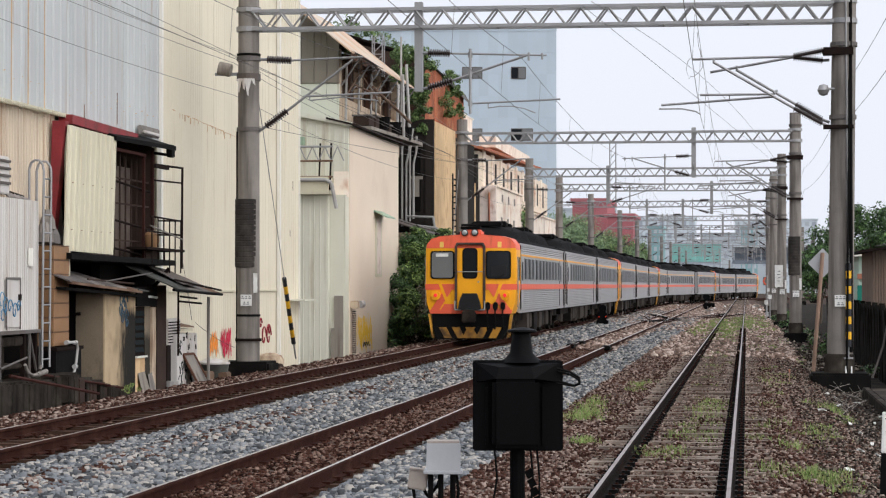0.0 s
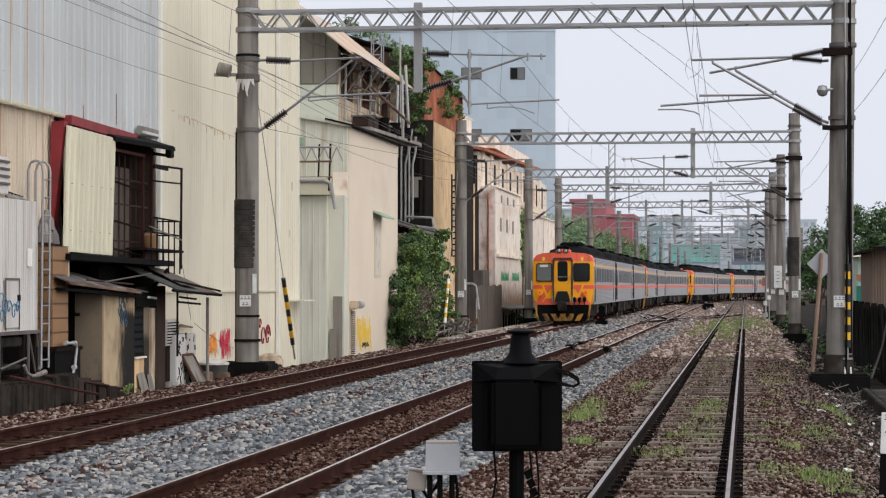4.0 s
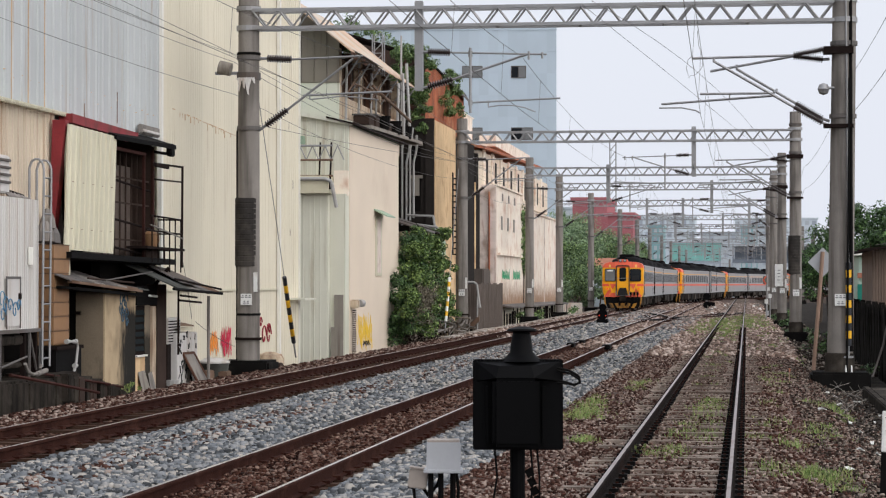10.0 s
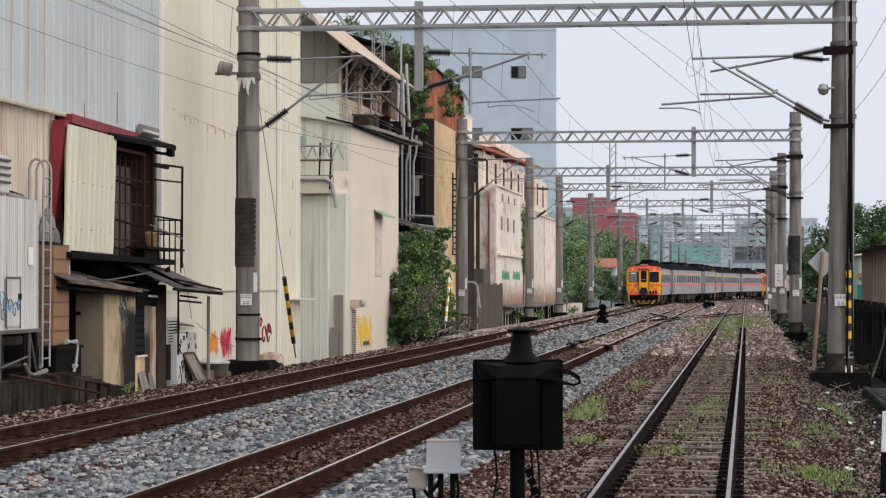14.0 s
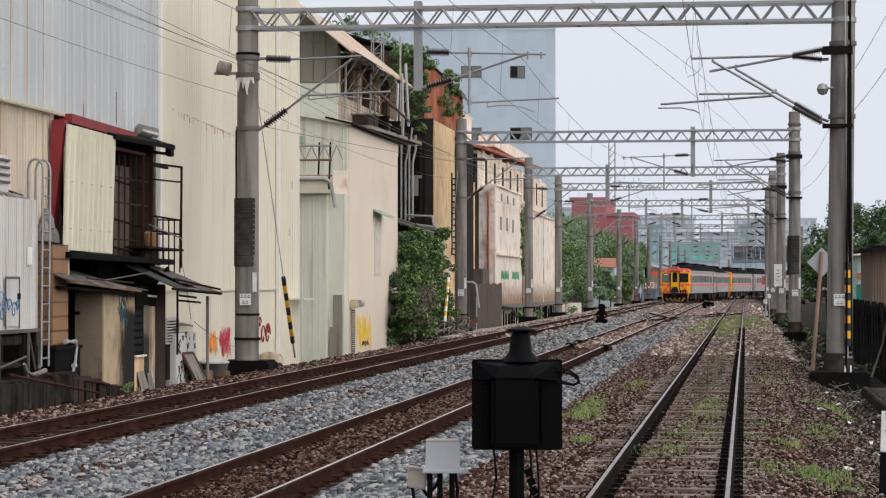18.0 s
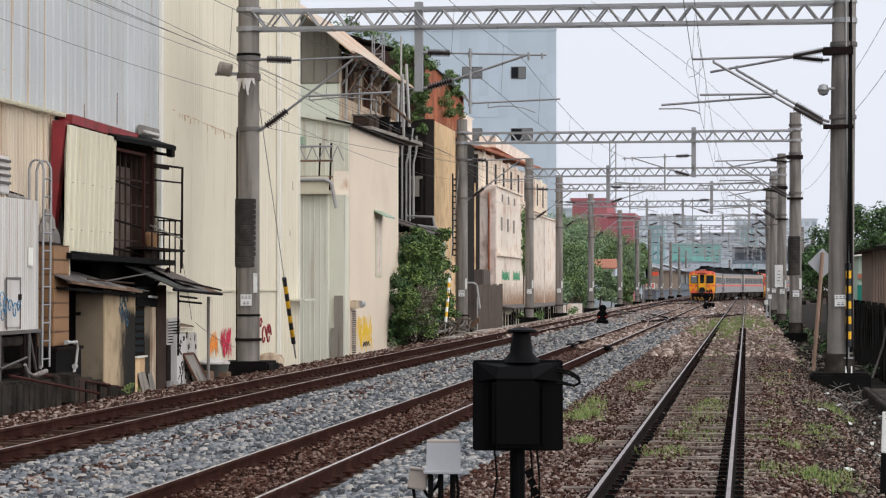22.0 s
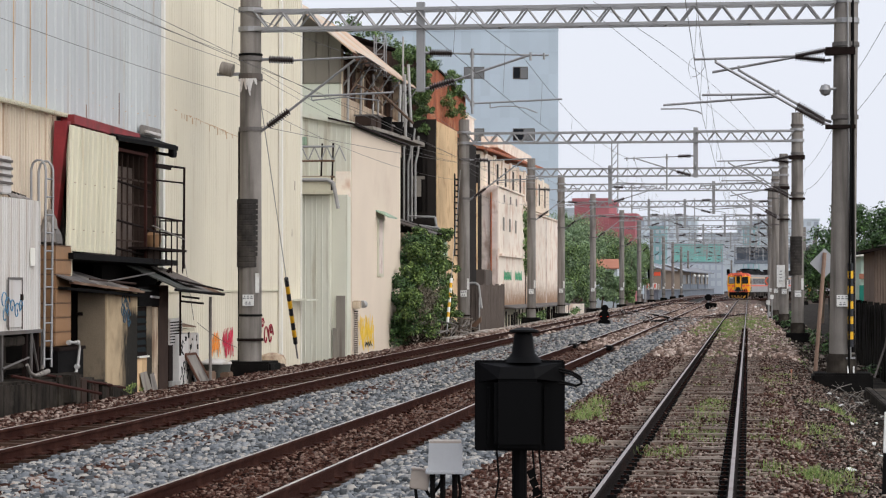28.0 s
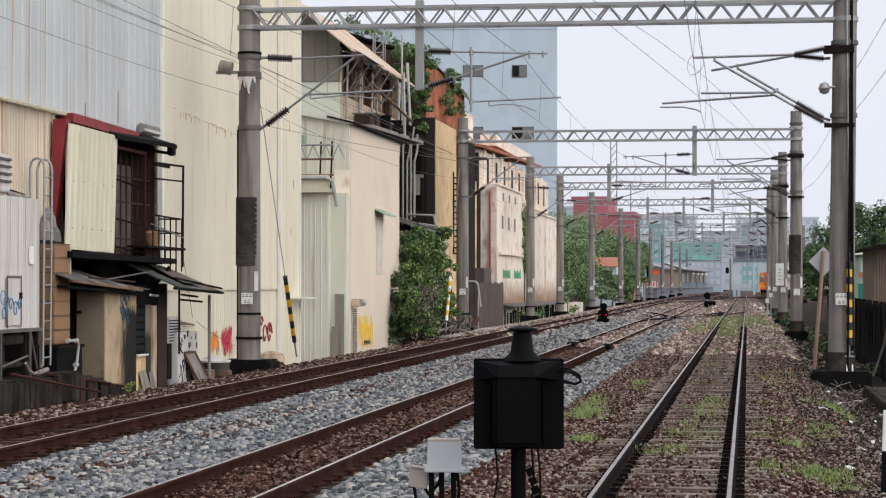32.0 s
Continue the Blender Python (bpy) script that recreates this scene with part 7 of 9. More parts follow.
def make_white_works():
    w = thing("white_works", "rust-stained white building with ivy strip and green graffiti", "factory building")
    part("front_wall", Shape().box(-20, -13.55, 116.2, 118.0, -1, 7.9), M_DARKCON, w, "near-black end wall")
    endw = part("front_wall", Shape().box(-13.55, -12.72, 117.9, 118.1, -1, 6.85), M_PALEBRICK, w)
    for r in range(17):
        for c in range(2):
            x0 = -13.55 + c * 0.41
            part("block", Shape().box(x0 + 0.004, x0 + 0.406, 117.885, 117.9, 0.6 + r * 0.367, 0.961 + r * 0.367), M_PALEBRICK, endw)
    part("rust_pipe", Shape().tube((-13.05, 117.8, 2.0), (-13.05, 117.8, 6.5), 0.05, 6), M_REDRUST, w)
    part("downpipe", Shape().tube((-13.62, 116.0, 1.6), (-13.62, 116.0, 6.9), 0.09, 8), M_OCHRE, w)
    side = part("side_wall", Shape().box(-18, -12.7, 118.1, 157.5, -1, 6.05).box(-18, -12.7, 118.1, 131.4, 6.05, 6.8), M_WORKSWALL, w, "white wall with rust streaks")
    part("coping", Shape().box(-13.2, -12.62, 118.0, 131.5, 6.8, 6.9).box(-13.2, -12.62, 131.4, 157.6, 6.0, 6.1), M_STAINWHITE, w)
    for y in (120.2, 123.4, 126.6):
        part("slot_window", Shape().box(-12.72, -12.68, y, y + 0.7, 4.6, 5.3), M_CONCRETE, side)
        part("slot_window", Shape().box(-12.72, -12.68, y + 0.4, y + 1.0, 6.1, 6.5), M_CONCRETE, side)
    part("ledge", Shape().box(-12.7, -12.55, 118.4, 130.6, 3.25, 3.38), M_STAINWHITE, w)
    part("seam", Shape().box(-12.7, -12.66, 146.0, 146.2, 0.5, 5.9), M_PALEBRICK, w)
    part("end_pier", Shape().box(-12.75, -12.5, 156.2, 157.6, -1, 2.6), M_PLASTER, w)
    upper = part("upper_wall", Shape().box(-18, -13.5, 117.0, 158, 6.5, 8.6), M_PLASTER, w)
    for i in range(9):
        part("pier", Shape().box(-13.5, -13.42, 118.5 + 4.2 * i, 119.6 + 4.2 * i, 6.8, 8.7), M_STAINWHITE, upper)
        # each opening is a dark slab that paints the unlit inside
        part("opening", Shape().box(-13.5, -13.46, 119.9 + 4.2 * i, 121.0 + 4.2 * i, 6.9, 8.3), M_DARKCON, upper)
    part("end_face", Shape().box(-18, -13.52, 116.7, 116.98, 6.6, 8.4), M_DARKCON, w)
    part("roof", slab([(-13.1, 116.5, 8.75), (-13.1, 150, 9.35), (-19, 150, 10.4), (-19, 116.5, 9.8)], 0.14), M_REDRUST, w)
    part("parapet", Shape().box(-14.5, -13.6, 126, 146, 9.3, 9.9), M_STAINWHITE, w)
    part("parapet", Shape().box(-17.5, -15.0, 121, 127, 9.5, 10.9), M_STAINWHITE, w)
    for i in range(11):
        part("tile", slab([(-14.95, 120.9 + 0.6 * i, 10.95), (-14.95, 121.4 + 0.6 * i, 10.95), (-17.6, 121.4 + 0.6 * i, 11.1), (-17.6, 120.9 + 0.6 * i, 11.1)], 0.06), M_TRIM, w)
    for y in (120.8, 126.6):
        sc = Shape()
        for k in range(7):
            sc.prism([(y + 0.55 * k, 2.05 + 0.08 * (k % 2)), (y + 0.55 * k + 0.5, 2.0), (y + 0.55 * k + 0.35, 2.55 - 0.1 * (k % 3)), (y + 0.55 * k + 0.05, 2.45)], "x", -12.7, -12.69)
        part("graffiti", sc, M_GRAFGREEN, side, "green sprayed shapes")
    part("awning", slab([(-11.9, 119, 0.58), (-11.9, 156, 0.5), (-12.75, 156, 0.62), (-12.75, 119, 0.72)], 0.08), M_TIN, w, "long grey awning")
    under = part("lower_wall", Shape().box(-12.7, -12.62, 119, 156, -0.9, 0.5), M_OLDCREAM, w)
    rng = random.Random(8)
    for i in range(26):
        y = 119.3 + 1.4 * i
        part("dark_panel", Shape().box(-12.62, -12.58, y, y + rng.uniform(0.3, 0.9), -0.9, rng.uniform(0.1, 0.5)), M_DARKFILL, under)
    for i in range(10):
        part("post", Shape().tube((-11.98, 119.5 + 4 * i, -0.6), (-11.98, 119.5 + 4 * i, 0.52), 0.03, 6), M_DARKIRON, w)
    # hoarding in front with a dark box and bent pipe
    h = thing("hoarding", "brown-grey sheet hoarding with a dark tank on it", "fence")
    for i in range(8):
        part("panel", Shape().ribbed("x", -12.05, 1, 104.0 + i * 1.35, 105.33 + i * 1.35, -0.9, 1.75 + 0.06 * (i % 2), 0.22, 0.03, 0.02), M_BROWNFENCE, h)
    part("end_panel", Shape().ribbed("y", 104.0, -1, -13.4, -12.05, -0.9, 1.75, 0.22, 0.03, 0.02), M_BROWNFENCE, h)
    part("tank", Shape().box(-13.6, -12.4, 109.5, 112.5, 1.6, 2.5, b=0.06), M_BROWNFENCE, h)
    part("bent_pipe", Shape().line([(-12.9, 103.7, 1.85), (-12.2, 103.7, 1.85), (-12.05, 103.7, 1.75), (-11.9, 103.6, 0.7)], 0.05, 8), M_PVC, h)
    part("stake", Shape().tube((-12.0, 103.5, -0.6), (-12.0, 103.5, 1.2), 0.035, 6), M_PVC, h)
    part("warning_board", slab([(-12.4, 103.3, -0.1), (-11.9, 103.3, 0.35), (-11.9, 103.5, 0.35), (-12.4, 103.5, -0.1)], 0.25), M_RUSTSHEET, h)


def make_tower():
    t = thing("blue_tower", "plain blue-grey tiled office tower", "tower building", at=Matrix.Translation((-17.55, 215, 0)) @ pose(0, 0, 0, 0, 0, 5.5) @ Matrix.Translation((17.55, -215, 0)))
    body = part("wall", Shape().box(-45, -17.55, 215, 240, -1, 25.45), M_TOWER, t)
    for r in range(12):
        for c in range(16):
            x0, z0 = -32.0 + c * 0.905, 1.2 + r * 2.02
            part("facing_panel", Shape().box(x0 + 0.004, x0 + 0.901, 214.955, 215.0, z0 + 0.005, z0 + 2.015), M_TOWER, body)
    for x0, x1, z0, z1 in ((-21.75, -20.35, 20.95, 22.1), (-26.3, -24.4, 21.0, 22.1), (-21.75, -19.7, 15.2, 16.35), (-26.3, -24.4, 15.2, 16.35), (-21.75, -19.7, 10.0, 11.2)):
        w = part("window", Shape().box(x0, x1, 214.9, 215.0, z0, z1), M_TIN, t)
        part("pane", Shape().box(x0 + 0.08, (x0 + x1) / 2 - 0.04, 214.88, 214.92, z0 + 0.08, z1 - 0.08), M_DULLGLASS if x0 < -26 else M_CARGLASS, w)
        part("pane", Shape().box((x0 + x1) / 2 + 0.04, x1 - 0.08, 214.88, 214.92, z0 + 0.08, z1 - 0.08), M_DULLGLASS, w)
    part("parapet", Shape().box(-45, -17.5, 214.9, 240.1, 25.45, 25.65), M_TOWER, t)


def make_mid_left():
    make_annex()
    make_upper_works()
    make_old_works()
    make_white_works()
    make_tower()
    tr = thing("cable_trough", "line of weathered concrete cable trough covers beside the track", "cable trough")
    lid = Shape().box(-0.2, 0.2, -0.48, 0.48, -0.24, -0.10, b=0.02).mesh("cover", M_TROUGH)
    rng = random.Random(31)
    for i in range(112):
        ob = new("cover", lid)
        ob.parent = tr
        ob.matrix_basis = pose(-10.62 + rng.uniform(-0.04, 0.04), 82 + i, rng.uniform(-0.03, 0.02), rng.uniform(-1, 1), rng.uniform(-3, 3), rng.uniform(-2, 2))
# ---------------------------------------------------------------- the side with the siding
M_FENCE = mat("dark_mossy_boards", (0.011, 0.010, 0.009), 0.95, 0, 0.35, 1.5, 30, 0.25, (0.028, 0.026, 0.021), 0.3, streak=True, each=0.25)
M_SHEDBROWN = mat("brown_ribbed_asbestos", (0.17, 0.125, 0.10), 0.9, 0, 0.2, 1.5, 30, 0.15, (0.09, 0.07, 0.06), 0.4, streak=True)
M_MINT = mat("pale_mint_paint", (0.42, 0.55, 0.47), 0.7, 0, 0.08, 1, 30, 0.05)
M_TEAL = mat("teal_sheet", (0.02, 0.20, 0.15), 0.6, 0, 0.2, 2, 30, 0.05)
M_POSTWOOD = mat("sun_bleached_post", (0.30, 0.20, 0.15), 0.9, 0, 0.15, 3, 40, 0.15)
M_SIGNBACK = mat("grey_sign_back", (0.42, 0.43, 0.45), 0.5, 0.2, 0.06, 2, 30, 0.02)
M_BIN = mat("grey_relay_paint", (0.42, 0.43, 0.45), 0.5, 0.1, 0.06, 3, 30, 0.03, (0.30, 0.27, 0.22), 0.25)
M_TANBOX = mat("tan_junction_box", (0.36, 0.31, 0.27), 0.6, 0, 0.1, 3, 30, 0.03)
M_SIGNALBLACK = mat("matt_black_signal", (0.0028, 0.0028, 0.0032), 0.55, 0.0, 0.2, 2, 30, 0.04, spec=0.06)
M_REDLIGHT = mat("red_signal_light", (1.0, 0.06, 0.03), 0.3, 0, 0.05, 3, 30, 0, glow=0.7)
M_PAPER = mat("crumpled_white_litter", (0.62, 0.62, 0.60), 0.8, 0, 0.1, 5, 30, 0.1)


def make_right():
    f = thing("board_fence", "dark mossy board fence along the siding", "fence")
    board = Shape().box(-0.02, 0.02, -0.105, 0.105, -0.9, 1.22, b=0.006).mesh("board", M_FENCE)
    rng = random.Random(4)
    for i in range(190):
        ob = new("board", board)
        ob.parent = f
        ob.matrix_basis = pose(3.22 + rng.uniform(-0.02, 0.02), 52 + i * 0.225, rng.uniform(-0.06, 0.05), rng.uniform(-1.0, 1.0), rng.uniform(-2, 2), 0)
    for z in (0.35, 1.0):
        part("rail", Shape().box(3.25, 3.33, 51.8, 95, z, z + 0.09), M_FENCE, f)
    for i in range(14):
        part("post", Shape().box(3.26, 3.40, 52 + 3.2 * i, 52.12 + 3.2 * i, -0.9, 1.3), M_FENCE, f)
    s = thing("corrugated_shed", "brown corrugated lean-to shed behind the fence", "shed")
    wall = part("wall", Shape().box(3.50, 6.5, 66.05, 72, -0.5, 2.75), M_SHEDBROWN, s)
    part("sheet", Shape().ribbed("y", 66.02, -1, 3.50, 3.92, 1.0, 2.72, 0.075, 0.026, 0.02), M_SHEDBROWN, wall)
    part("sheet", Shape().ribbed("y", 66.02, -1, 3.94, 5.4, 1.0, 2.72, 0.3, 0.02, 0.01), M_SIGNBACK, wall)
    part("roof", slab([(3.1, 65.4, 2.72), (6.8, 65.4, 3.25), (6.8, 72.5, 3.25), (3.1, 72.5, 2.72)], 0.07), M_DARKIRON, s)
    part("roof_patch", slab([(3.6, 65.35, 2.86), (4.2, 65.35, 2.95), (4.2, 66.5, 2.95), (3.6, 66.5, 2.86)], 0.02), M_TIN, s)
    h = thing("mint_house", "small pale mint house with red sill behind the fence", "house")
    part("wall", Shape().box(3.6, 9.0, 76, 84, -0.5, 2.75), M_MINT, h)
    part("roof", slab([(3.4, 75.6, 2.8), (9.2, 75.6, 2.95), (9.2, 84.5, 2.95), (3.4, 84.5, 2.8)], 0.12), M_TRIM, h)
    part("sill", Shape().box(3.55, 5.0, 75.9, 76.0, 1.95, 2.12), M_TILE, h)
    part("sheet", Shape().box(3.55, 5.0, 75.92, 76.0, 1.0, 1.75), M_TEAL, h)
    # slanting post with a diamond sign seen from behind
    p = thing("diamond_sign", "grey diamond sign seen from behind on a slanting wooden post", "sign")
    part("post", Shape().tube((1.50, 54, -0.5), (1.74, 54.0, 2.5), 0.045, 8), M_POSTWOOD, p)
    part("plate", Shape().prism([(1.40, 2.26), (1.74, 1.92), (2.08, 2.26), (1.74, 2.60)], "y", 54.05, 54.07), M_SIGNBACK, p)
    # white notice on the far pole, chevron board, small red lamp
    n = thing("notice_board", "tall white notice with unreadable lines on a pole", "sign")
    part("plate", Shape().box(1.46, 1.88, 121.70, 121.73, 1.65, 2.8), M_WHITE, n)
    for i in range(4):
        part("mark", Shape().box(1.58 + 0.03 * (i % 2), 1.74, 121.68, 121.70, 1.95 + 0.17 * i, 1.99 + 0.17 * i), M_PLATEMARK, n)
    part("clamp", Shape().box(1.7, 1.95, 121.73, 121.95, 2.1, 2.2), M_GALV, n)
    c = thing("chevron_board", "small grey board with a red-orange chevron", "sign")
    part("plate", Shape().box(1.06, 1.30, 149.95, 149.98, 1.76, 2.28), M_POLE, c)
    part("chevron", Shape().prism([(1.02, 2.02), (1.18, 2.26), (1.26, 2.26), (1.11, 2.02)], "y", 149.92, 149.95), M_ORANGE, c)
    part("chevron", Shape().prism([(1.02, 2.02), (1.11, 2.02), (1.26, 1.78), (1.18, 1.78)], "y", 149.92, 149.95), M_ORANGE, c)
    part("post", Shape().tube((1.30, 150, -0.4), (1.30, 150, 2.4), 0.04, 6), M_GALV, c)
    r = thing("track_indicator", "low black indicator box with a lit red lamp", "signal", at=(1.85, 150, 0))
    part("box", Shape().box(-0.22, 0.22, -0.15, 0.15, -0.35, 0.35, b=0.03), M_SIGNALBLACK, r)
    part("lamp", Shape().tube((0.05, -0.2, 0.02), (0.05, -0.14, 0.02), 0.07, 12), M_REDLIGHT, r)
    for dx in (-0.55, -0.3):
        part("relay_case", Shape().box(dx - 0.1, dx + 0.1, -0.1, 0.1, -0.35, 0.05, b=0.02), M_BIN, r)
    for k, (x, y, z) in enumerate(((0.75, 132, 0.7), (1.0, 136, 1.0))):
        b = thing("relay_post", "white relay case on a short post", "cabinet", "relay cases", at=(x + 0.35, y, 0))
        part("post", Shape().tube((0, 0, -0.4), (0, 0, z), 0.035, 6), M_GALV, b)
        part("case", Shape().box(-0.1, 0.1, -0.1, 0.1, z - 0.05, z + 0.2, b=0.02), M_WHITE, b)
    # concrete slab, milepost, litter, stakes by the near pole
    st = thing("concrete_platform", "low weathered concrete slab by the fence", "slab")
    part("slab", Shape().box(2.50, 3.4, 38.0, 48.5, -0.55, -0.37, b=0.02), M_DITCH, st)
    part("edge", Shape().box(2.36, 2.50, 38.0, 48.5, -1.0, -0.35, b=0.02), M_DITCH, st)
    m = thing("distance_post", "white enamel distance post with black figures", "distance post", at=pose(1.36, 22.4, 0, 0, 2.0, 0))
    plate = part("plate", Shape().box(-0.10, 0.10, -0.012, 0.012, 0.155, 0.545, b=0.004), M_WHITE, m)
    part("foot", Shape().box(-0.10, 0.10, -0.02, 0.02, -0.5, 0.15), M_BLACK, m)
    for word, x, z, size in (("35", -0.078, 0.475, 0.075), ("4", -0.066, 0.325, 0.135)):
        cu = bpy.data.curves.new("figure", "FONT")
        cu.body, cu.size, cu.extrude = word, size, 0.001
        cu.materials.append(M_INK)
        fig = new("figure", cu)
        fig.parent = plate
        fig.matrix_basis = pose(x, -0.0145, z, 90, 0, 0)
        tagged(fig, "black painted figure")
    rng = random.Random(17)
    for i in range(26):
        x, y = rng.uniform(0.9, 2.3), rng.uniform(24, 46)
        if x > 0.09 * y - 1.0 + 1.4 or x < 0.035 * y - 0.2:
            continue
        a, b = rng.uniform(0.03, 0.09), rng.uniform(0.015, 0.05)
        q = thing("litter", "scrap of white litter on the ground", "litter", "litter", at=pose(x, y, bed(x, y) + 0.035, rng.uniform(-15, 15), rng.uniform(-15, 15), rng.uniform(0, 360)))
        part("scrap", Shape().add([(-a, -b, 0), (a, -b * 0.6, 0.02), (a * 0.8, b, 0), (0, b * 1.2, 0.03), (-a * 0.9, b * 0.7, 0), (-a, -b, -0.012), (a, -b * 0.6, 0.008), (a * 0.8, b, -0.012), (0, b * 1.2, 0.018), (-a * 0.9, b * 0.7, -0.012)],
                                      [(0, 1, 2, 3, 4), (9, 8, 7, 6, 5), (0, 5, 6, 1), (1, 6, 7, 2), (2, 7, 8, 3), (3, 8, 9, 4), (4, 9, 5, 0)]), M_PAPER, q)
    sack = thing("litter_sack", "flattened white plastic sack on the dirt", "litter", "litter", at=(1.22, 21.8, -0.33))
    part("sack", Shape().turn([(0.01, 0.0), (0.30, 0.0), (0.26, 0.05), (0.12, 0.09), (0.01, 0.10)], (0, 0, 0), 9), M_PAPER, sack)
    r3 = random.Random(44)
    for x, y, dx in [(r3.uniform(1.5, 2.45), r3.uniform(38, 50), r3.choice((-1, 1)) * r3.uniform(0.2, 0.6)) for _ in range(14)]:
        t = thing("dead_branch", "thin bare dead branch on the ground", "branch", "branches", at=(x, y, bed(x, y)))
        part("twig", Shape().line([(0, 0, -0.02), (dx * 0.5, 0.3, 0.10), (dx, 0.5, 0.16)], 0.006, 5).line([(dx * 0.5, 0.3, 0.10), (dx * 0.3, 0.2, 0.22)], 0.004, 5), M_POLE, t)
    for x, y in ((0.85, 47),):
        t = thing("survey_peg", "small red-tipped peg in the ground", "peg", "pegs", at=(x, y, bed(x, y)))
        part("stake", Shape().tube((0, 0, -0.1), (0, 0, 0.25), 0.012, 6), M_POSTWOOD, t)
        part("tip", Shape().tube((0, 0, 0.2), (0, 0, 0.27), 0.018, 6), M_TILE, t)
    wire("fence_pipe", "thin grey pipe leaning on the fence", [(2.75, 52.0, -0.3), (3.0, 52.2, 0.4), (3.15, 52.4, 1.1)], 0.025, "loose cables")


# ---------------------------------------------------------------- signals and boxes between the tracks
def make_foreground():
    s = thing("railway_signal", "matt black signal head seen from behind on a post", "signal", at=pose(-1.765, 17.95, 0, 0, 0, 7.2))
    w, z0, z1 = 0.345, 0.475, 1.16
    part("case", Shape().box(-w, w, 0.0, 0.30, z0, z1, b=0.015), M_SIGNALBLACK, s)
    part("backplate", Shape().box(-w - 0.005, w + 0.005, -0.03, 0.0, z0 - 0.01, z1 + 0.008, b=0.01), M_SIGNALBLACK, s)
    hood = Shape().add([(-w + 0.02, -0.03, z1 - 0.01), (w - 0.02, -0.03, z1 - 0.01), (w - 0.02, -0.03, z1 - 0.16), (-w + 0.02, -0.03, z1 - 0.16), (-0.17, -0.19, z1 - 0.13), (0.12, -0.19, z1 - 0.13), (0.10, -0.14, z1 - 0.04), (-0.15, -0.14, z1 - 0.04)],
                       [(3, 2, 5, 4), (4, 5, 6, 7), (7, 6, 1, 0), (0, 3, 4, 7), (1, 6, 5, 2), (0, 1, 2, 3)])
    part("hood", hood, M_SIGNALBLACK, s)
    part("door", Shape().box(-0.20, 0.16, -0.20, -0.02, z0 + 0.02, z1 - 0.13, b=0.03), M_SIGNALBLACK, s)
    for x in (-0.24, 0.20):
        part("hinge_rib", Shape().box(x - 0.012, x + 0.012, -0.06, -0.02, z0 + 0.04, z1 - 0.2), M_SIGNALBLACK, s)
    part("neck", Shape().turn([(0.17, -0.01), (0.125, 0.025), (0.092, 0.06), (0.072, 0.20), (0.066, 0.215)], (0.03, 0.05, z1), 24), M_SIGNALBLACK, s, smooth=True)
    part("cap", Shape().turn([(0.02, 0.0), (0.105, 0.008), (0.118, 0.018), (0.112, 0.03), (0.05, 0.046), (0.01, 0.05)], (0.035, 0.05, z1 + 0.212), 26), M_SIGNALBLACK, s, smooth=True)
    part("post", Shape().tube((0.0, 0.1, -0.5), (0.0, 0.1, z0), 0.06, 14), M_SIGNALBLACK, s)
    for o in (0.0, 0.02):
        part("cable_loop", Shape().line([(0.24, -0.03, z1 - 0.06 + o), (0.40, -0.06, z1 - 0.10 + o), (0.47, -0.06, z1 - 0.14 + o), (0.48, -0.05, z1 - 0.17), (0.44, -0.04, z1 - 0.19), (0.30, -0.03, z1 - 0.17 + o)], 0.010, 6), M_RUBBER, s)
    for x, dz in ((-0.18, 0), (0.15, 0.04), (0.10, 0.02)):
        part("cable", Shape().line([(x, 0.05, z0), (x + 0.02, 0.06, 0.25), (x - 0.02 + dz, 0.08, 0.0), (x * 0.6, 0.1, -0.3)], 0.009, 6), M_RUBBER, s)
    for i in range(6):
        part("creeper_leaf", Shape().add([(0.05 + 0.02 * i, 0.0, 0.30 - 0.07 * i), (0.10 + 0.02 * i, -0.02, 0.33 - 0.07 * i), (0.13 + 0.02 * i, 0.02, 0.27 - 0.07 * i), (0.08 + 0.02 * i, 0.03, 0.24 - 0.07 * i)], [(0, 1, 2, 3)]), M_RUBBER, s)
    # relay box
    r = thing("relay_box", "light grey relay box on two dark posts", "relay box", at=pose(-2.375, 18.15, -0.03, 0, 0, 7.0))
    part("case", Shape().prism([(-0.135, 0.325), (0.135, 0.325), (0.128, 0.54), (-0.128, 0.54)], "y", -0.12, 0.12), M_BIN, r)
    part("case_side", Shape().box(0.05, 0.136, -0.128, -0.118, 0.325, 0.535), M_SIGNBACK, r)
    part("lid", Shape().box(-0.128, 0.128, -0.12, 0.12, 0.54, 0.556, b=0.005), M_TANBOX, r)
    part("flange", Shape().box(-0.155, 0.155, -0.14, 0.14, 0.30, 0.326, b=0.006), M_BIN, r)
    for x in (-0.02, 0.075, -0.1):
        part("post", Shape().tube((x, 0, -0.5), (x, 0, 0.30), 0.022, 8), M_BLACK, r)
    part("conduit", Shape().line([(0.1, 0.02, 0.30), (0.12, 0.03, 0.15), (0.10, 0.03, 0.0), (0.13, 0.05, -0.3)], 0.014, 6), M_RUBBER, r)
    j = thing("junction_box", "small tan junction box tilted on a bent conduit", "junction box", at=pose(-2.615, 18.2, -0.012, 0, 8, 7.0))
    part("case", Shape().box(-0.075, 0.075, -0.06, 0.06, 0.15, 0.30, b=0.01), M_TANBOX, j)
    part("lid", Shape().box(-0.08, 0.08, -0.065, 0.065, 0.30, 0.315, b=0.004), M_TANBOX, j)
    part("conduit", Shape().line([(-0.03, 0, 0.16), (0.0, 0, 0.05), (0.03, 0.02, -0.4)], 0.014, 6), M_RUBBER, j)
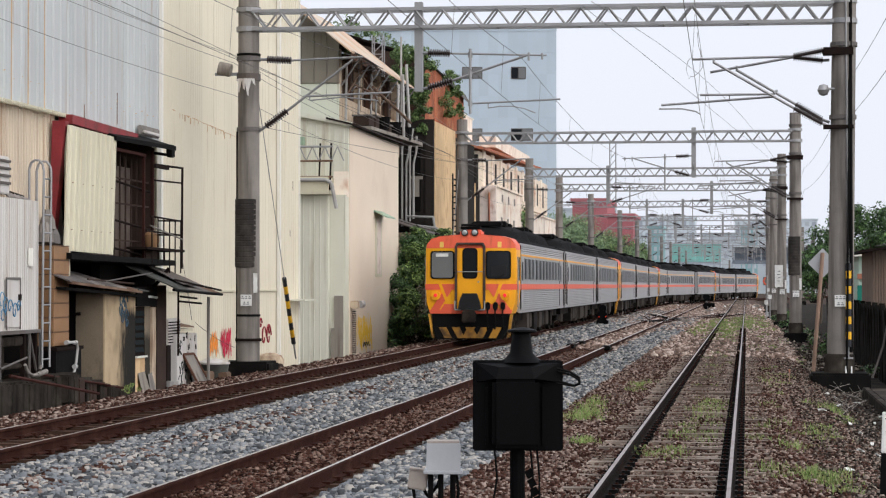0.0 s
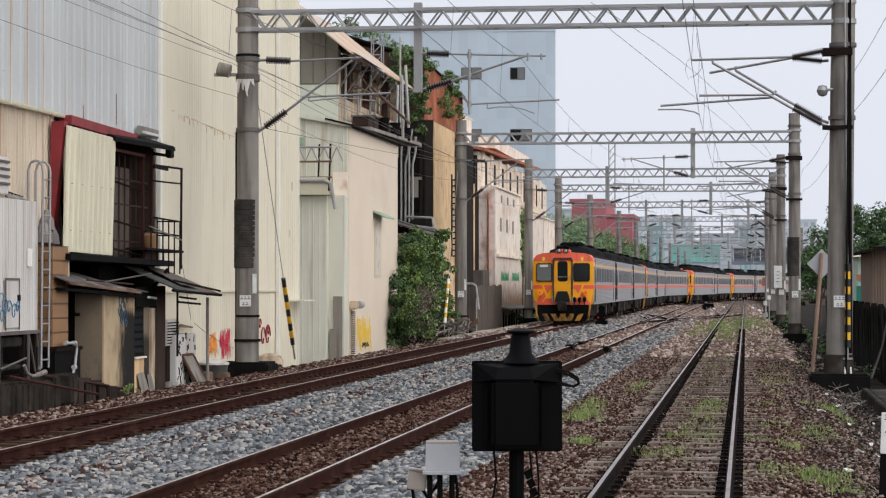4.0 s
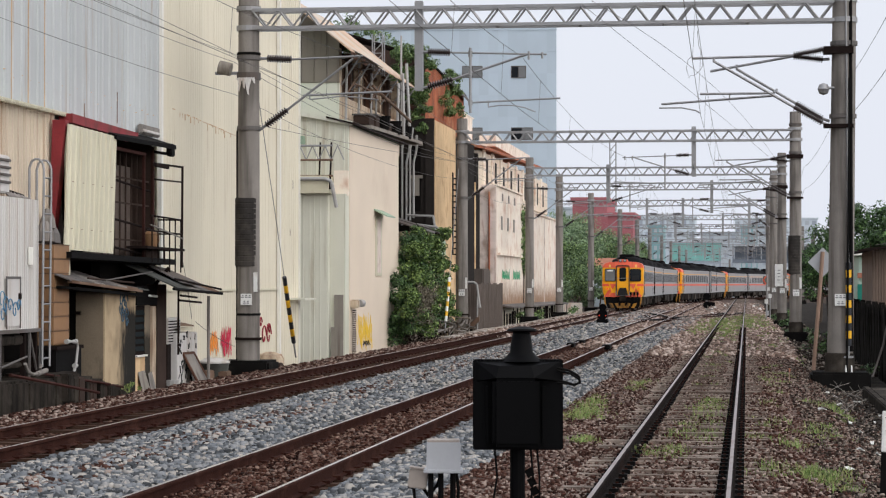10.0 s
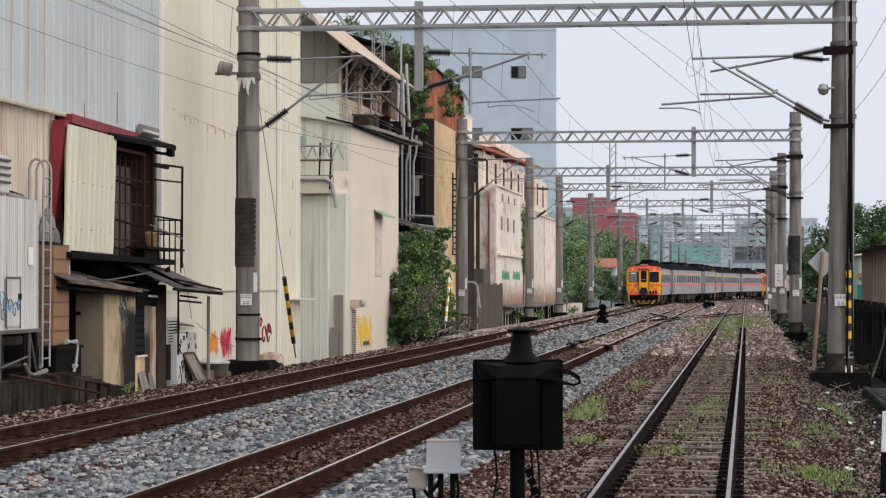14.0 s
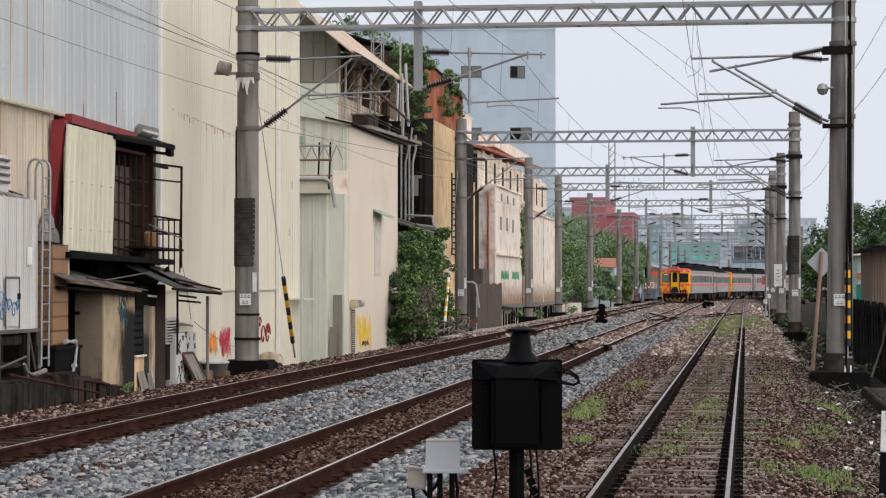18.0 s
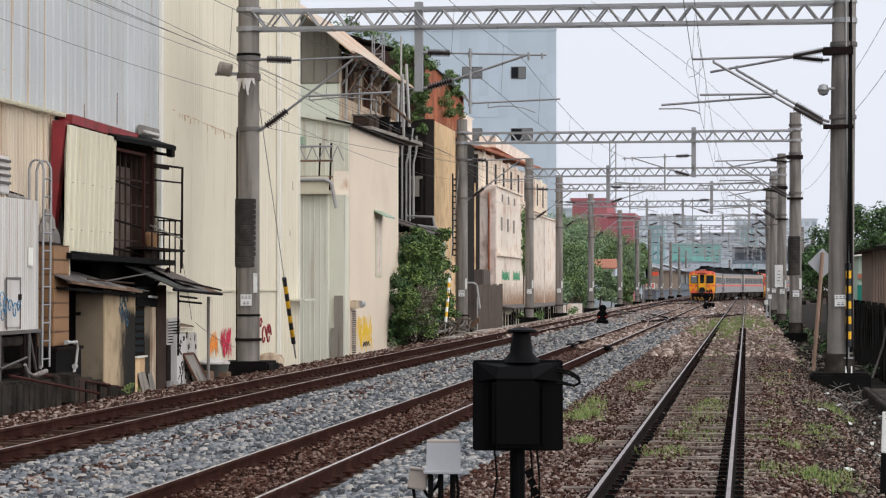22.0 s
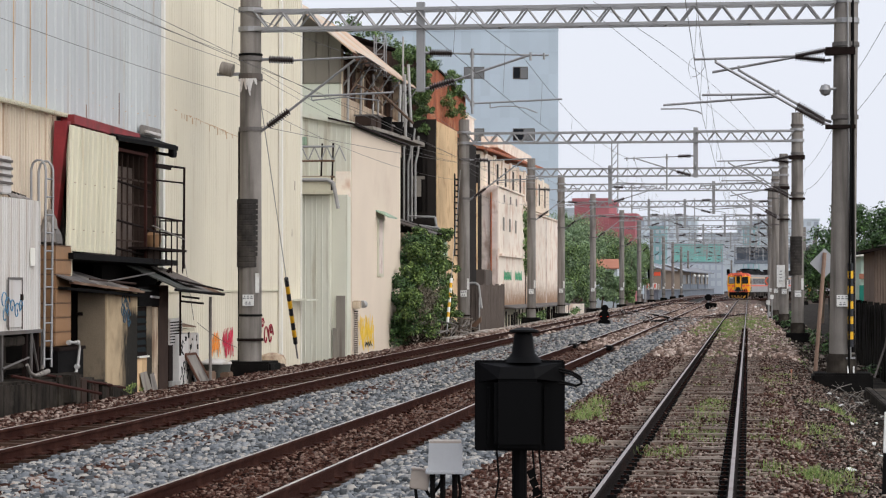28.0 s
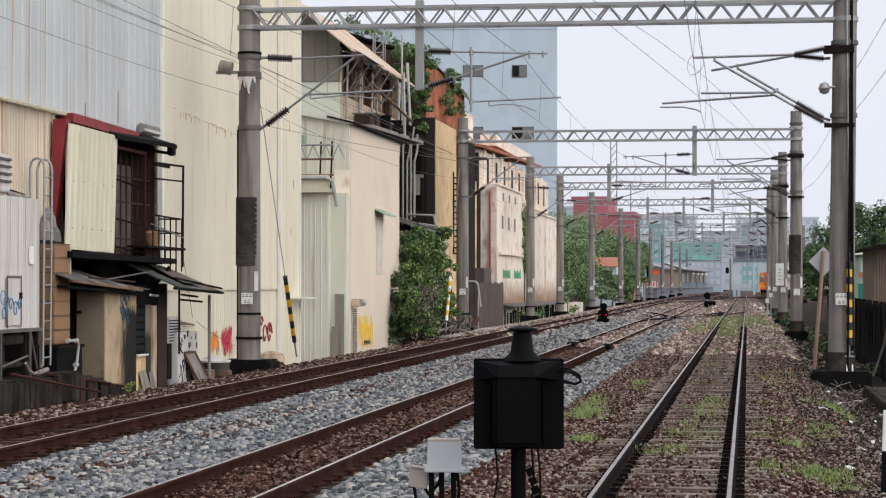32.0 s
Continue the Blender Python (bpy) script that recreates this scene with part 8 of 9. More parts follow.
    part("conduit", Shape().line([(0.05, 0, 0.16), (0.10, 0, 0.1), (0.16, 0, 0.2), (0.18, 0, 0.32)], 0.014, 6), M_RUBBER, j)
    # dwarf signals
    d = thing("dwarf_signal", "small black dwarf signal with two lit red lamps", "signal", "dwarf signals", at=(-6.75, 109.5, 0))
    part("base", Shape().box(-0.28, 0.28, -0.2, 0.2, -0.4, 0.12, b=0.04), M_SIGNALBLACK, d)
    part("head", Shape().tube((0, 0.15, 0.32), (0, -0.15, 0.32), 0.25, 20), M_SIGNALBLACK, d)
    part("top", Shape().tube((0.02, 0.12, 0.66), (0.02, -0.12, 0.66), 0.17, 18), M_SIGNALBLACK, d)
    part("mast", Shape().tube((0, 0, 0.1), (0, 0, 0.7), 0.06, 8), M_SIGNALBLACK, d)
    for x in (-0.15, 0.16):
        part("lamp", Shape().tube((x, -0.2, 0.27), (x, -0.14, 0.27), 0.022, 10), M_REDLIGHT, d)
    e = thing("dwarf_signal", "black dwarf signal with two round heads", "signal", "dwarf signals", at=(-2.9, 170, 0))
    for z in (0.86, 0.24):
        part("head", Shape().tube((0.0, 0.1, z), (0.0, -0.1, z), 0.25, 20), M_SIGNALBLACK, e)
    part("mast", Shape().tube((0, 0, -0.4), (0, 0, 0.95), 0.06, 8), M_GALV, e)
    part("wing", Shape().box(0.1, 0.6, -0.1, 0.1, 0.15, 0.45, b=0.03), M_SIGNALBLACK, e)
    # point machines and white switch lamps
    for k, (x, y) in enumerate(((-3.0, 116), (-2.55, 162), (-6.9, 128), (0.9, 205))):
        p = thing("point_machine", "grey point machine beside the rails", "point machine", "point machines", at=(x, y, 0))
        part("case", Shape().box(-0.22, 0.22, -0.4, 0.4, -0.25, 0.06, b=0.05), M_POLE if k != 2 else M_BROWNFENCE, p)
        part("lever", Shape().tube((0.1, -0.1, 0.1), (0.14, -0.1, 0.32), 0.03, 6), M_POLE, p)
        part("lever", Shape().tube((-0.12, -0.1, 0.1), (-0.12, -0.1, 0.28), 0.03, 6), M_POLE, p)
    for x, y in ((-2.85, 124), (-2.6, 175), (-2.5, 186), (-6.4, 150), (0.6, 200), (1.0, 178), (-6.3, 215), (-1.9, 205), (-2.2, 150)):
        p = thing("switch_lamp", "white rounded switch marker on the ground", "marker", "switch markers", at=(x, y, 0))
        part("dome", Shape().turn([(0.12, 0.0), (0.13, 0.07), (0.09, 0.16), (0.02, 0.2)], (0, 0, -0.22), 14), M_WHITE, p, smooth=True)
        part("foot", Shape().tube((0, 0, -0.4), (0, 0, -0.2), 0.12, 10), M_BLACK, p)
    for y, x in ((70.5, -5.3), (68.5, -4.1), (74, -5.25), (118, -5.2), (120, -4.2)):
        b = thing("rail_joint", "black fishplate joint box on the rail", "rail joint", "rail joints", at=(x, y, 0))
        part("plate", Shape().box(-0.12, 0.12, -0.5, 0.5, -0.16, -0.03, b=0.02), M_BLACK, b)
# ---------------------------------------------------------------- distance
# far walls, steel and cladding are paled and blued to paint in haze
M_FARTEAL = mat("hazed_teal_glass_wall", (0.22, 0.38, 0.40), 0.5, 0, 0.1, 0.3, 10, 0.02)
M_REDBRICK = mat("hazed_red_cladding", (0.36, 0.125, 0.14), 0.85, 0, 0.12, 0.3, 15, 0.05)
M_FARGREY = mat("hazed_grey_render", (0.44, 0.49, 0.53), 0.85, 0, 0.1, 0.2, 10, 0.02)
M_FARWHITE = mat("hazed_white_render", (0.55, 0.61, 0.66), 0.85, 0, 0.08, 0.2, 10, 0.02)
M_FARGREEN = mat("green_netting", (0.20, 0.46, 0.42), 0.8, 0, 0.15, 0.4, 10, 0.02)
M_FARDARK = mat("hazed_dark_steel", (0.16, 0.185, 0.22), 0.8, 0, 0.2, 0.5, 10, 0.02)
M_FARBLUE = mat("hazed_blue_grey_render", (0.36, 0.40, 0.46), 0.85, 0, 0.1, 0.2, 10, 0.02)
M_TILE = mat("orange_roof_tile", (0.40, 0.17, 0.11), 0.85, 0, 0.15, 0.6, 20, 0.1)
M_STATION = mat("brown_station_wall", (0.28, 0.22, 0.17), 0.85, 0, 0.15, 0.5, 15, 0.05)
M_BARK = mat("grey_brown_bark", (0.11, 0.085, 0.065), 0.95, 0, 0.25, 3, 30, 0.4)
M_LEAF = mat("green_leaves", (0.072, 0.128, 0.042), 0.55, 0, 0.45, 0.8, 20, 0.0, island=0.55, tint=(0.17, 0.24, 0.085))
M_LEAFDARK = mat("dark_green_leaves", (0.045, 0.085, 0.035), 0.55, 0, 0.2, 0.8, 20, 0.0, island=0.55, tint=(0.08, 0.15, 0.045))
# distant leaf green, made paler and bluer to paint in haze
M_LEAFFAR = mat("hazed_green_leaves", (0.165, 0.24, 0.135), 0.6, 0, 0.45, 0.45, 8, 0.0, island=0.35, tint=(0.20, 0.28, 0.135))
M_STATIONROOF = mat("dull_grey_station_roof", (0.20, 0.21, 0.23), 0.8, 0, 0.1, 0.4, 10, 0.02)
M_BUSH = mat("deep_green_bush_leaves", (0.058, 0.106, 0.030), 0.6, 0, 0.7, 1.4, 5, 0.0, island=0.55, tint=(0.16, 0.225, 0.065))
M_DEADLEAF = mat("dry_brown_foliage", (0.12, 0.105, 0.075), 0.8, 0, 0.25, 1.0, 20, 0.0, island=0.5)
M_GRASS = mat("short_grass", (0.20, 0.30, 0.085), 0.7, 0, 0.2, 1.5, 20, 0.0, island=0.4, tint=(0.24, 0.24, 0.10))


def far_block(name, label, x0, x1, y0, y1, z1, wall, rows, cols, roof=None):
    b = thing(name, label, "building", "distant buildings")
    part("wall", Shape().box(x0, x1, y0, y1, -1, z1), wall, b)
    part("roof", Shape().box(x0 - 0.3, x1 + 0.3, y0 - 0.3, y1 + 0.3, z1, z1 + 0.5), roof or wall, b)
    h, w = (z1 - 1) / max(1, rows), (x1 - x0) / cols
    for r in range(rows):
        for c in range(cols):
            part("window", Shape().box(x0 + (c + 0.2) * w, x0 + (c + 0.8) * w, y0 - 0.12, y0, 1 + (r + 0.3) * h, 1 + (r + 0.8) * h), M_FARGREY if (r + c) % 3 else M_FARBLUE, b)
    return b


def make_far():
    far_block("red_building", "dull red clad building beyond the trees", -26.1, -20.9, 350, 372, 14.4, M_REDBRICK, 0, 1)
    far_block("red_annex", "lower red clad wing", -20.9, -16.95, 350.6, 370, 12.1, M_REDBRICK, 0, 1)
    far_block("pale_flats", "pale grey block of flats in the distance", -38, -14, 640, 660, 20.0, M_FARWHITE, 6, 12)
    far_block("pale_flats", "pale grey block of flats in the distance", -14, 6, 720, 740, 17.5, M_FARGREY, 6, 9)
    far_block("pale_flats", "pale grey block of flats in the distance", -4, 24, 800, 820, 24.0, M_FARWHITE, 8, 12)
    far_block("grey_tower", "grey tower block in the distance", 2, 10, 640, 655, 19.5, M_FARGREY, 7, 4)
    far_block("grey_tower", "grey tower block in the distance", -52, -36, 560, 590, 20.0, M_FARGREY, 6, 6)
    far_block("teal_tower", "distant teal glass tower with haze in its colour", -25.2, -21.4, 600, 620, 16.6, M_FARTEAL, 7, 3)
    far_block("teal_tower", "distant teal glass tower with haze in its colour", -1.4, 2.8, 600, 620, 16.4, M_FARTEAL, 7, 3)
    g = thing("netted_building", "building wrapped in green netting across the line's end", "building", "distant buildings")
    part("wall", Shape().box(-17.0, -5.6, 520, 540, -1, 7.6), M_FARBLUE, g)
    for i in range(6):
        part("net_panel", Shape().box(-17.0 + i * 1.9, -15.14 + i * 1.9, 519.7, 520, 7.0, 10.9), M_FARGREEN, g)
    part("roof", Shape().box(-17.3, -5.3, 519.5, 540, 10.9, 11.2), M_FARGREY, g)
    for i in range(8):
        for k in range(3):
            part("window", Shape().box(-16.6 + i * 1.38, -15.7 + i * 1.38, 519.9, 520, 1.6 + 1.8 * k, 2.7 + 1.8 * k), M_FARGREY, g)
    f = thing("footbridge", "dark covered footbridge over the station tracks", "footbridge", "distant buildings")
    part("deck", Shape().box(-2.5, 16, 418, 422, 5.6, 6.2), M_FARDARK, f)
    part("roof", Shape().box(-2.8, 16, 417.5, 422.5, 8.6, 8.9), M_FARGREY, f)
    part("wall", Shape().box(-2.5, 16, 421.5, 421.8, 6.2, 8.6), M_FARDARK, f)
    for x in (-2.2, 1.2, 5.2, 9.2, 13.2):
        part("column", Shape().box(x - 0.2, x + 0.2, 418.5, 419, -0.5, 5.6), M_FARGREY, f)
    for x in (-2.2, 0.2, 2.6, 5.0):
        part("mullion", Shape().box(x - 0.06, x + 0.06, 417.9, 418.1, 6.2, 8.6), M_FARWHITE, f)
    # station platform with canopy roofs
    swing = Matrix.Translation((-13.86, 365, 0)) @ Matrix.Rotation(radians(-2.73), 4, "Z") @ Matrix.Translation((12.6, -365, 0))
    p = thing("station_platform", "grey station platform with dark face", "platform", at=swing)
    part("deck", Shape().box(-15.0, -12.6, 365, 424, 0.9, 1.05).box(-19.5, -12.6, 424, 505, 0.9, 1.05), M_STATIONROOF, p)
    part("face", Shape().box(-14.9, -12.8, 365.2, 424, -0.5, 0.9).box(-19.4, -12.8, 424, 505, -0.5, 0.9), M_FARDARK, p)
    for i in range(8):
        part("fence_post", Shape().box(-15.0 + i * 0.32, -14.92 + i * 0.32, 365.3, 365.4, 1.05, 2.0), M_WHITE, p)
    part("fence_board", Shape().box(-14.9, -13.0, 365.2, 365.3, 1.2, 2.1), M_WHITE, p)
    for i in range(4):
        part("fence_mark", Shape().box(-14.7 + i * 0.42, -14.45 + i * 0.42, 365.14, 365.2, 1.35, 1.95), M_ORANGE, p)
    s = thing("station_building", "brown station building with long grey gabled canopy", "station building", at=Matrix.Translation((0.6, 0, -0.35)) @ swing)
    part("wall", Shape().box(-20.0, -14.4, 424, 500, 1.0, 4.6), M_STATION, s)
    part("dado", Shape().box(-14.4, -14.3, 424, 500, 1.0, 2.3), M_FARDARK, s)
    part("gable", Shape().prism([(-20.4, 4.6), (-13.6, 4.6), (-17.0, 5.8)], "y", 423.5, 423.9), M_STATION, s)
    for y0, ln in ((372, 30), (423, 79)):
        part("roof", slab([(-13.2, y0, 4.7), (-13.2, y0 + ln, 4.7), (-17.0, y0 + ln, 5.9), (-17.0, y0, 5.9)], 0.2), M_STATIONROOF, s)
        part("roof", slab([(-17.0, y0, 5.9), (-17.0, y0 + ln, 5.9), (-20.8, y0 + ln, 4.7), (-20.8, y0, 4.7)], 0.2), M_STATIONROOF, s)
        part("fascia", Shape().tube((-13.2, y0, 4.7), (-17.0, y0, 5.9), 0.12, 5).tube((-17.0, y0, 5.9), (-20.8, y0, 4.7), 0.16, 5), M_FARWHITE, s)
    for i in range(6):
        part("opening", Shape().box(-14.3, -14.2, 427 + 12 * i, 434 + 12 * i, 2.4, 4.0), M_DULLGLASS, s)
        part("column", Shape().tube((-13.6, 374 + 21 * i, 1.0), (-13.6, 374 + 21 * i, 4.7), 0.11, 8), M_FARDARK, s)
    part("red_panel", Shape().box(-15.0, -13.6, 371.5, 371.7, 3.6, 4.2), M_ORANGE, s, "red name board")
    for k in range(4):
        part("lamp_globe", Shape().turn([(0.02, -0.3), (0.22, -0.18), (0.3, 0.0), (0.22, 0.18), (0.02, 0.3)], (-13.0, 440 + 12 * k, 3.9), 10), M_WHITE, s)
    # signals and cabinets at the station end
    q = thing("station_signal", "black colour light signal on a mast at the platform end", "signal", "station signals")
    part("mast", Shape().tube((-13.2, 300, -0.4), (-13.2, 300, 4.3), 0.12, 8), M_GALV, q)
    part("head", Shape().box(-12.9, -12.1, 299.7, 300, 2.2, 4.9, b=0.1), M_SIGNALBLACK, q)
    part("ladder", Shape().box(-13.5, -13.4, 299.8, 300, 0, 3.8), M_FARWHITE, q)
    q = thing("station_signal", "black signal head by the branch track", "signal", "station signals")
    part("mast", Shape().tube((-2.45, 340, -0.4), (-2.45, 340, 5.4), 0.14, 8), M_POLE, q)
    part("head", Shape().box(-3.15, -2.65, 339.5, 339.8, 3.2, 4.1, b=0.1), M_SIGNALBLACK, q)
    part("case", Shape().box(-2.1, -1.65, 339.4, 339.9, -0.4, 2.1, b=0.05), M_FARGREY, q)
    c = thing("signal_cabinets", "pale grey equipment cabinets near the station", "cabinet")
    part("body", Shape().box(-1.5, -1.05, 348, 349, -0.3, 2.0), M_FARWHITE, c)
    part("panel", Shape().box(-1.0, 0.6, 348.2, 348.6, 0.7, 1.7), M_FARGREY, c)
    part("post", Shape().box(-0.3, -0.2, 348.3, 348.5, -0.3, 0.7), M_FARDARK, c)
    part("door", Shape().box(-1.45, -1.1, 347.9, 348, -0.2, 1.9), M_FARGREY, c)
    # tiled hut among the trees and a low white wall
    h = thing("tiled_hut", "small house with orange tiled roof among trees", "house")
    part("wall", Shape().box(-15.8, -13.0, 232, 237, -0.5, 3.5), M_FARGREY, h)
    part("roof", slab([(-16.0, 231.6, 3.5), (-12.8, 231.6, 3.5), (-13.0, 234.5, 4.4), (-15.8, 234.5, 4.4)], 0.12), M_TILE, h)
    w = thing("low_wall", "low white wall by the trees", "wall")
    part("panel", Shape().box(-14.6, -12.4, 176, 176.3, -0.6, 0.35), M_STAINWHITE, w)
    a = thing("radio_mast", "thin lattice radio mast far off", "mast")
    for x in (-22.2, -21.2):
        part("leg", Shape().tube((x, 380, 0), (x, 380, 25), 0.1, 5), M_GALV, a)
    for i in range(14):
        part("brace", Shape().tube((-22.2, 380, 8 + 1.2 * i), (-21.2, 380, 9.2 + 1.2 * i), 0.06, 4), M_GALV, a)


# ---------------------------------------------------------------- plants
def leaves(name, clumps, size, material, parent, seed, label=""):
    """Many small leaves in loose clumps (x, y, z, radius, count), turned outwards and up."""
    rng = np.random.default_rng(seed)
    vs, fs, k = [], [], 0
    for x, y, z, r, n in clumps:
        d = rng.normal(size=(n, 3))
        d /= np.linalg.norm(d, axis=1)[:, None]
        p = d * (r * rng.uniform(0.2, 1.0, n) ** 0.45)[:, None] * np.array([1, 1, 0.8]) + np.array([x, y, z])
        up = 0.8 * d + np.array([0, 0, 0.55]) + 0.55 * rng.normal(size=(n, 3))
        a = np.cross(up, rng.normal(size=(n, 3)))
        a /= np.linalg.norm(a, axis=1)[:, None]
        b = np.cross(up, a)
        b /= np.linalg.norm(b, axis=1)[:, None]
        s = (size * rng.uniform(0.6, 1.4, n))[:, None]
        q = np.stack([p - a * s, p + b * s * 0.5, p + a * s, p - b * s * 0.5], 1)
        vs.append(q.reshape(-1, 3))
        fs.append((np.arange(4)[None] + (k + 4 * np.arange(n))[:, None]))
        k += 4 * n
    ob = new(name, quick(name, np.concatenate(vs), np.concatenate(fs), [material]))
    ob.parent = parent
    return tagged(ob, label)


def bough(rng, x, y, z, r, n, count):
    """Clumps of leaves gathered round the end of a branch, thinner below."""
    out = []
    for _ in range(count):
        a, b = rng.uniform(0, 2 * math.pi), rng.uniform(-0.55, 1.0)
        h, c = math.sqrt(1 - b * b), rng.uniform(0.45, 1.0)
        out.append((x + r * c * h * math.cos(a), y + r * c * h * math.sin(a), z + 0.8 * r * c * b, r * rng.uniform(0.34, 0.62), n))
    return out


def crown(rng, x, y, z, rx, rz, clumps, n, r):
    out = []
    boughs = max(7, clumps // 5)
    for i in range(boughs):
        a, b, c = i * 2.4 + rng.uniform(0, 0.9), -0.75 + 1.7 * (i + rng.uniform(0, 1)) / boughs, rng.uniform(0.6, 1.0)
        h = math.sqrt(max(0.05, 1 - b * b))
        out += bough(rng, x + rx * c * h * math.cos(a), y + rx * c * h * math.sin(a), z + rz * c * b, r * rng.uniform(0.8, 1.5), n, 8)
    return out


def tree(x, y, height, rx, rz, seed, material, size, clumps=26, n=130, label="leafy green tree beside the railway"):
    rng = random.Random(seed)
    t = thing("tree", label, "tree", "trees", at=(x, y, -0.6))
    top = height - rz
    s = Shape().tube((0, 0, -0.2), (0.1 * rx, 0, top * 0.6), 0.05 * height * 0.5, 8, 0, 0.03 * height * 0.5)
    for i in range(6):
        a = i * 1.05 + rng.uniform(0, 0.5)
        s.tube((0.1 * rx * 0.8, 0, top * (0.4 + 0.05 * i)), (rx * 0.55 * math.cos(a), rx * 0.55 * math.sin(a), top + rz * rng.uniform(-0.3, 0.5)), 0.012 * height, 6, 0, 0.004 * height)
    part("trunk", s, M_BARK, t)
    leaves("crown", crown(rng, 0, 0, top, rx, rz, clumps, n, rx * 0.36), size * 0.62, material, t, seed)
    return t


def grass(name, label, spots, height, seed, blade=0.0035):
    """Blades in patches (x, y, rx, ry, count)."""
    rng = np.random.default_rng(seed)
    vs, fs, k = [], [], 0
    for x, y, rx, ry, n in spots:
        tufts = max(6, n // 22)
        pick = rng.integers(0, tufts, n)
        px = rng.normal(x, rx * 0.5, tufts)[pick] + rng.normal(0, 0.07, n)
        py = rng.normal(y, ry * 0.6, tufts)[pick] + rng.normal(0, 0.10, n)
        pz = np.array([bed(a, b) for a, b in zip(px, py)]) - 0.01
        h = height * rng.uniform(0.35, 1.0, tufts)[pick] * rng.uniform(0.5, 1.4, n)
        a = rng.uniform(0, 2 * np.pi, n)
        w = blade * (1 + 0.9 * rng.random(n))
        lean = rng.normal(0, 0.4, (n, 2)) * h[:, None]
        dx, dy = np.cos(a) * w, np.sin(a) * w
        q = np.stack([np.stack([px - dx, py - dy, pz], -1), np.stack([px + dx, py + dy, pz], -1),
                      np.stack([px + dx * 0.5 + lean[:, 0], py + dy * 0.5 + lean[:, 1], pz + h], -1), np.stack([px - dx * 0.5 + lean[:, 0], py - dy * 0.5 + lean[:, 1], pz + h], -1)], 1)
        vs.append(q.reshape(-1, 3))
        fs.append(np.arange(4)[None] + (k + 4 * np.arange(n))[:, None])
        k += 4 * n
    ob = new(name, quick(name, np.concatenate(vs), np.concatenate(fs), [M_GRASS]))
    return tagged(ob, label, "grass", kind="stuff")


def make_plants():
    # bush by the annex
    rng = random.Random(2)
    b = thing("bush", "dense green bush against the factory wall", "bush", at=(-12.0, 86.0, -0.4))
    s = Shape()
    for i in range(10):
        a = i * 0.63
        s.tube((0, 0.4 * i - 2, 0), (0.5 * math.cos(a), 0.4 * i - 2 + 0.6 * math.sin(a), 2.2), 0.04, 5, 0, 0.015)
    part("stems", s, M_BARK, b)
    # boughs: along the wall, height, size
    heads = [(-5.6, 1.25, 0.42), (-5.0, 0.95, 0.45), (-5.2, 1.8, 0.42), (-4.3, 2.5, 0.42), (-4.4, 1.5, 0.5), (-3.4, 0.9, 0.45), (-3.0, 3.3, 0.46), (-2.6, 2.3, 0.52), (-1.8, 1.2, 0.5), (-1.6, 3.0, 0.45),
             (-0.8, 4.0, 0.45), (-0.6, 2.8, 0.52), (0.4, 1.8, 0.5), (0.8, 3.6, 0.5), (2.0, 2.8, 0.56), (2.4, 1.5, 0.5), (2.8, 4.1, 0.4), (3.4, 3.5, 0.5), (4.0, 2.1, 0.52), (5.0, 3.0, 0.45), (5.2, 1.3, 0.45), (5.9, 2.2, 0.45), (4.7, 0.9, 0.5), (-4.6, 0.6, 0.45), (-2.6, 0.6, 0.45)]
    cl, low = [], []
    for y, z, r in heads:
        x = rng.uniform(-0.1, 0.45)
        cl += bough(rng, x, y, z, r * rng.uniform(0.85, 1.2), 120, 11)
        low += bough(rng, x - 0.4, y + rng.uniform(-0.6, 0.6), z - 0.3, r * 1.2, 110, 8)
        low += bough(rng, x - 0.35, y + 0.3, 0.5 + 0.12 * z, 0.4, 80, 4)
    leaves("foliage", cl, 0.056, M_BUSH, b, 5)
    # darker leaves behind and below paint the bush's own inner shade
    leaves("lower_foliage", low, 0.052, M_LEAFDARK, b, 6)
    leaves("dry_foliage", [(rng.uniform(0.35, 0.7), rng.uniform(-5.6, -2.2), rng.uniform(0.9, 2.1), rng.uniform(0.22, 0.4), 120) for _ in range(26)], 0.036, M_DEADLEAF, b, 8, "dry grey-brown twigs and leaves")
    # added dark leaf mass stands in for the near-black shade at the foot
    leaves("undergrowth", [(rng.uniform(-0.3, 0.25), rng.uniform(-5.0, 5.6), rng.uniform(0.05, 0.5), rng.uniform(0.25, 0.4), 120) for _ in range(46)], 0.05, M_LITTER, b, 9, "dark brown leaf mass painting the shade under the bush")
    twigs = Shape()
    for _ in range(40):
        y, z = rng.uniform(-5.5, -1.0), rng.uniform(0.6, 1.9)
        twigs.tube((rng.uniform(0.2, 0.5), y, z), (rng.uniform(0.5, 0.85), y + rng.uniform(-0.9, 0.9), z + rng.uniform(-0.3, 0.6)), 0.012, 4, 0, 0.005)
    tagged(part("twigs", twigs, M_POLE, b, "bare grey twigs"), kind="stuff")
    t = thing("brush_heap", "heap of grey dead branches by a pole", "branches")
    r2 = random.Random(9)
    for i in range(26):
        y = r2.uniform(84.5, 92)
        s = Shape().line([(-10.9 + r2.uniform(-0.4, 0.3), y, -0.3), (-10.9 + r2.uniform(-0.5, 0.5), y + r2.uniform(-1.5, 1.5), r2.uniform(0.0, 0.5)), (-10.9 + r2.uniform(-0.6, 0.5), y + r2.uniform(-2, 2), r2.uniform(-0.2, 0.5))], 0.025, 5)
        part("branch", s, M_POLE if i % 2 else M_BARK, t)
    # growth on the old works and its roof
    o = thing("wall_creeper", "green creeper growing over the old works' roof", "creeper")
    cl = []
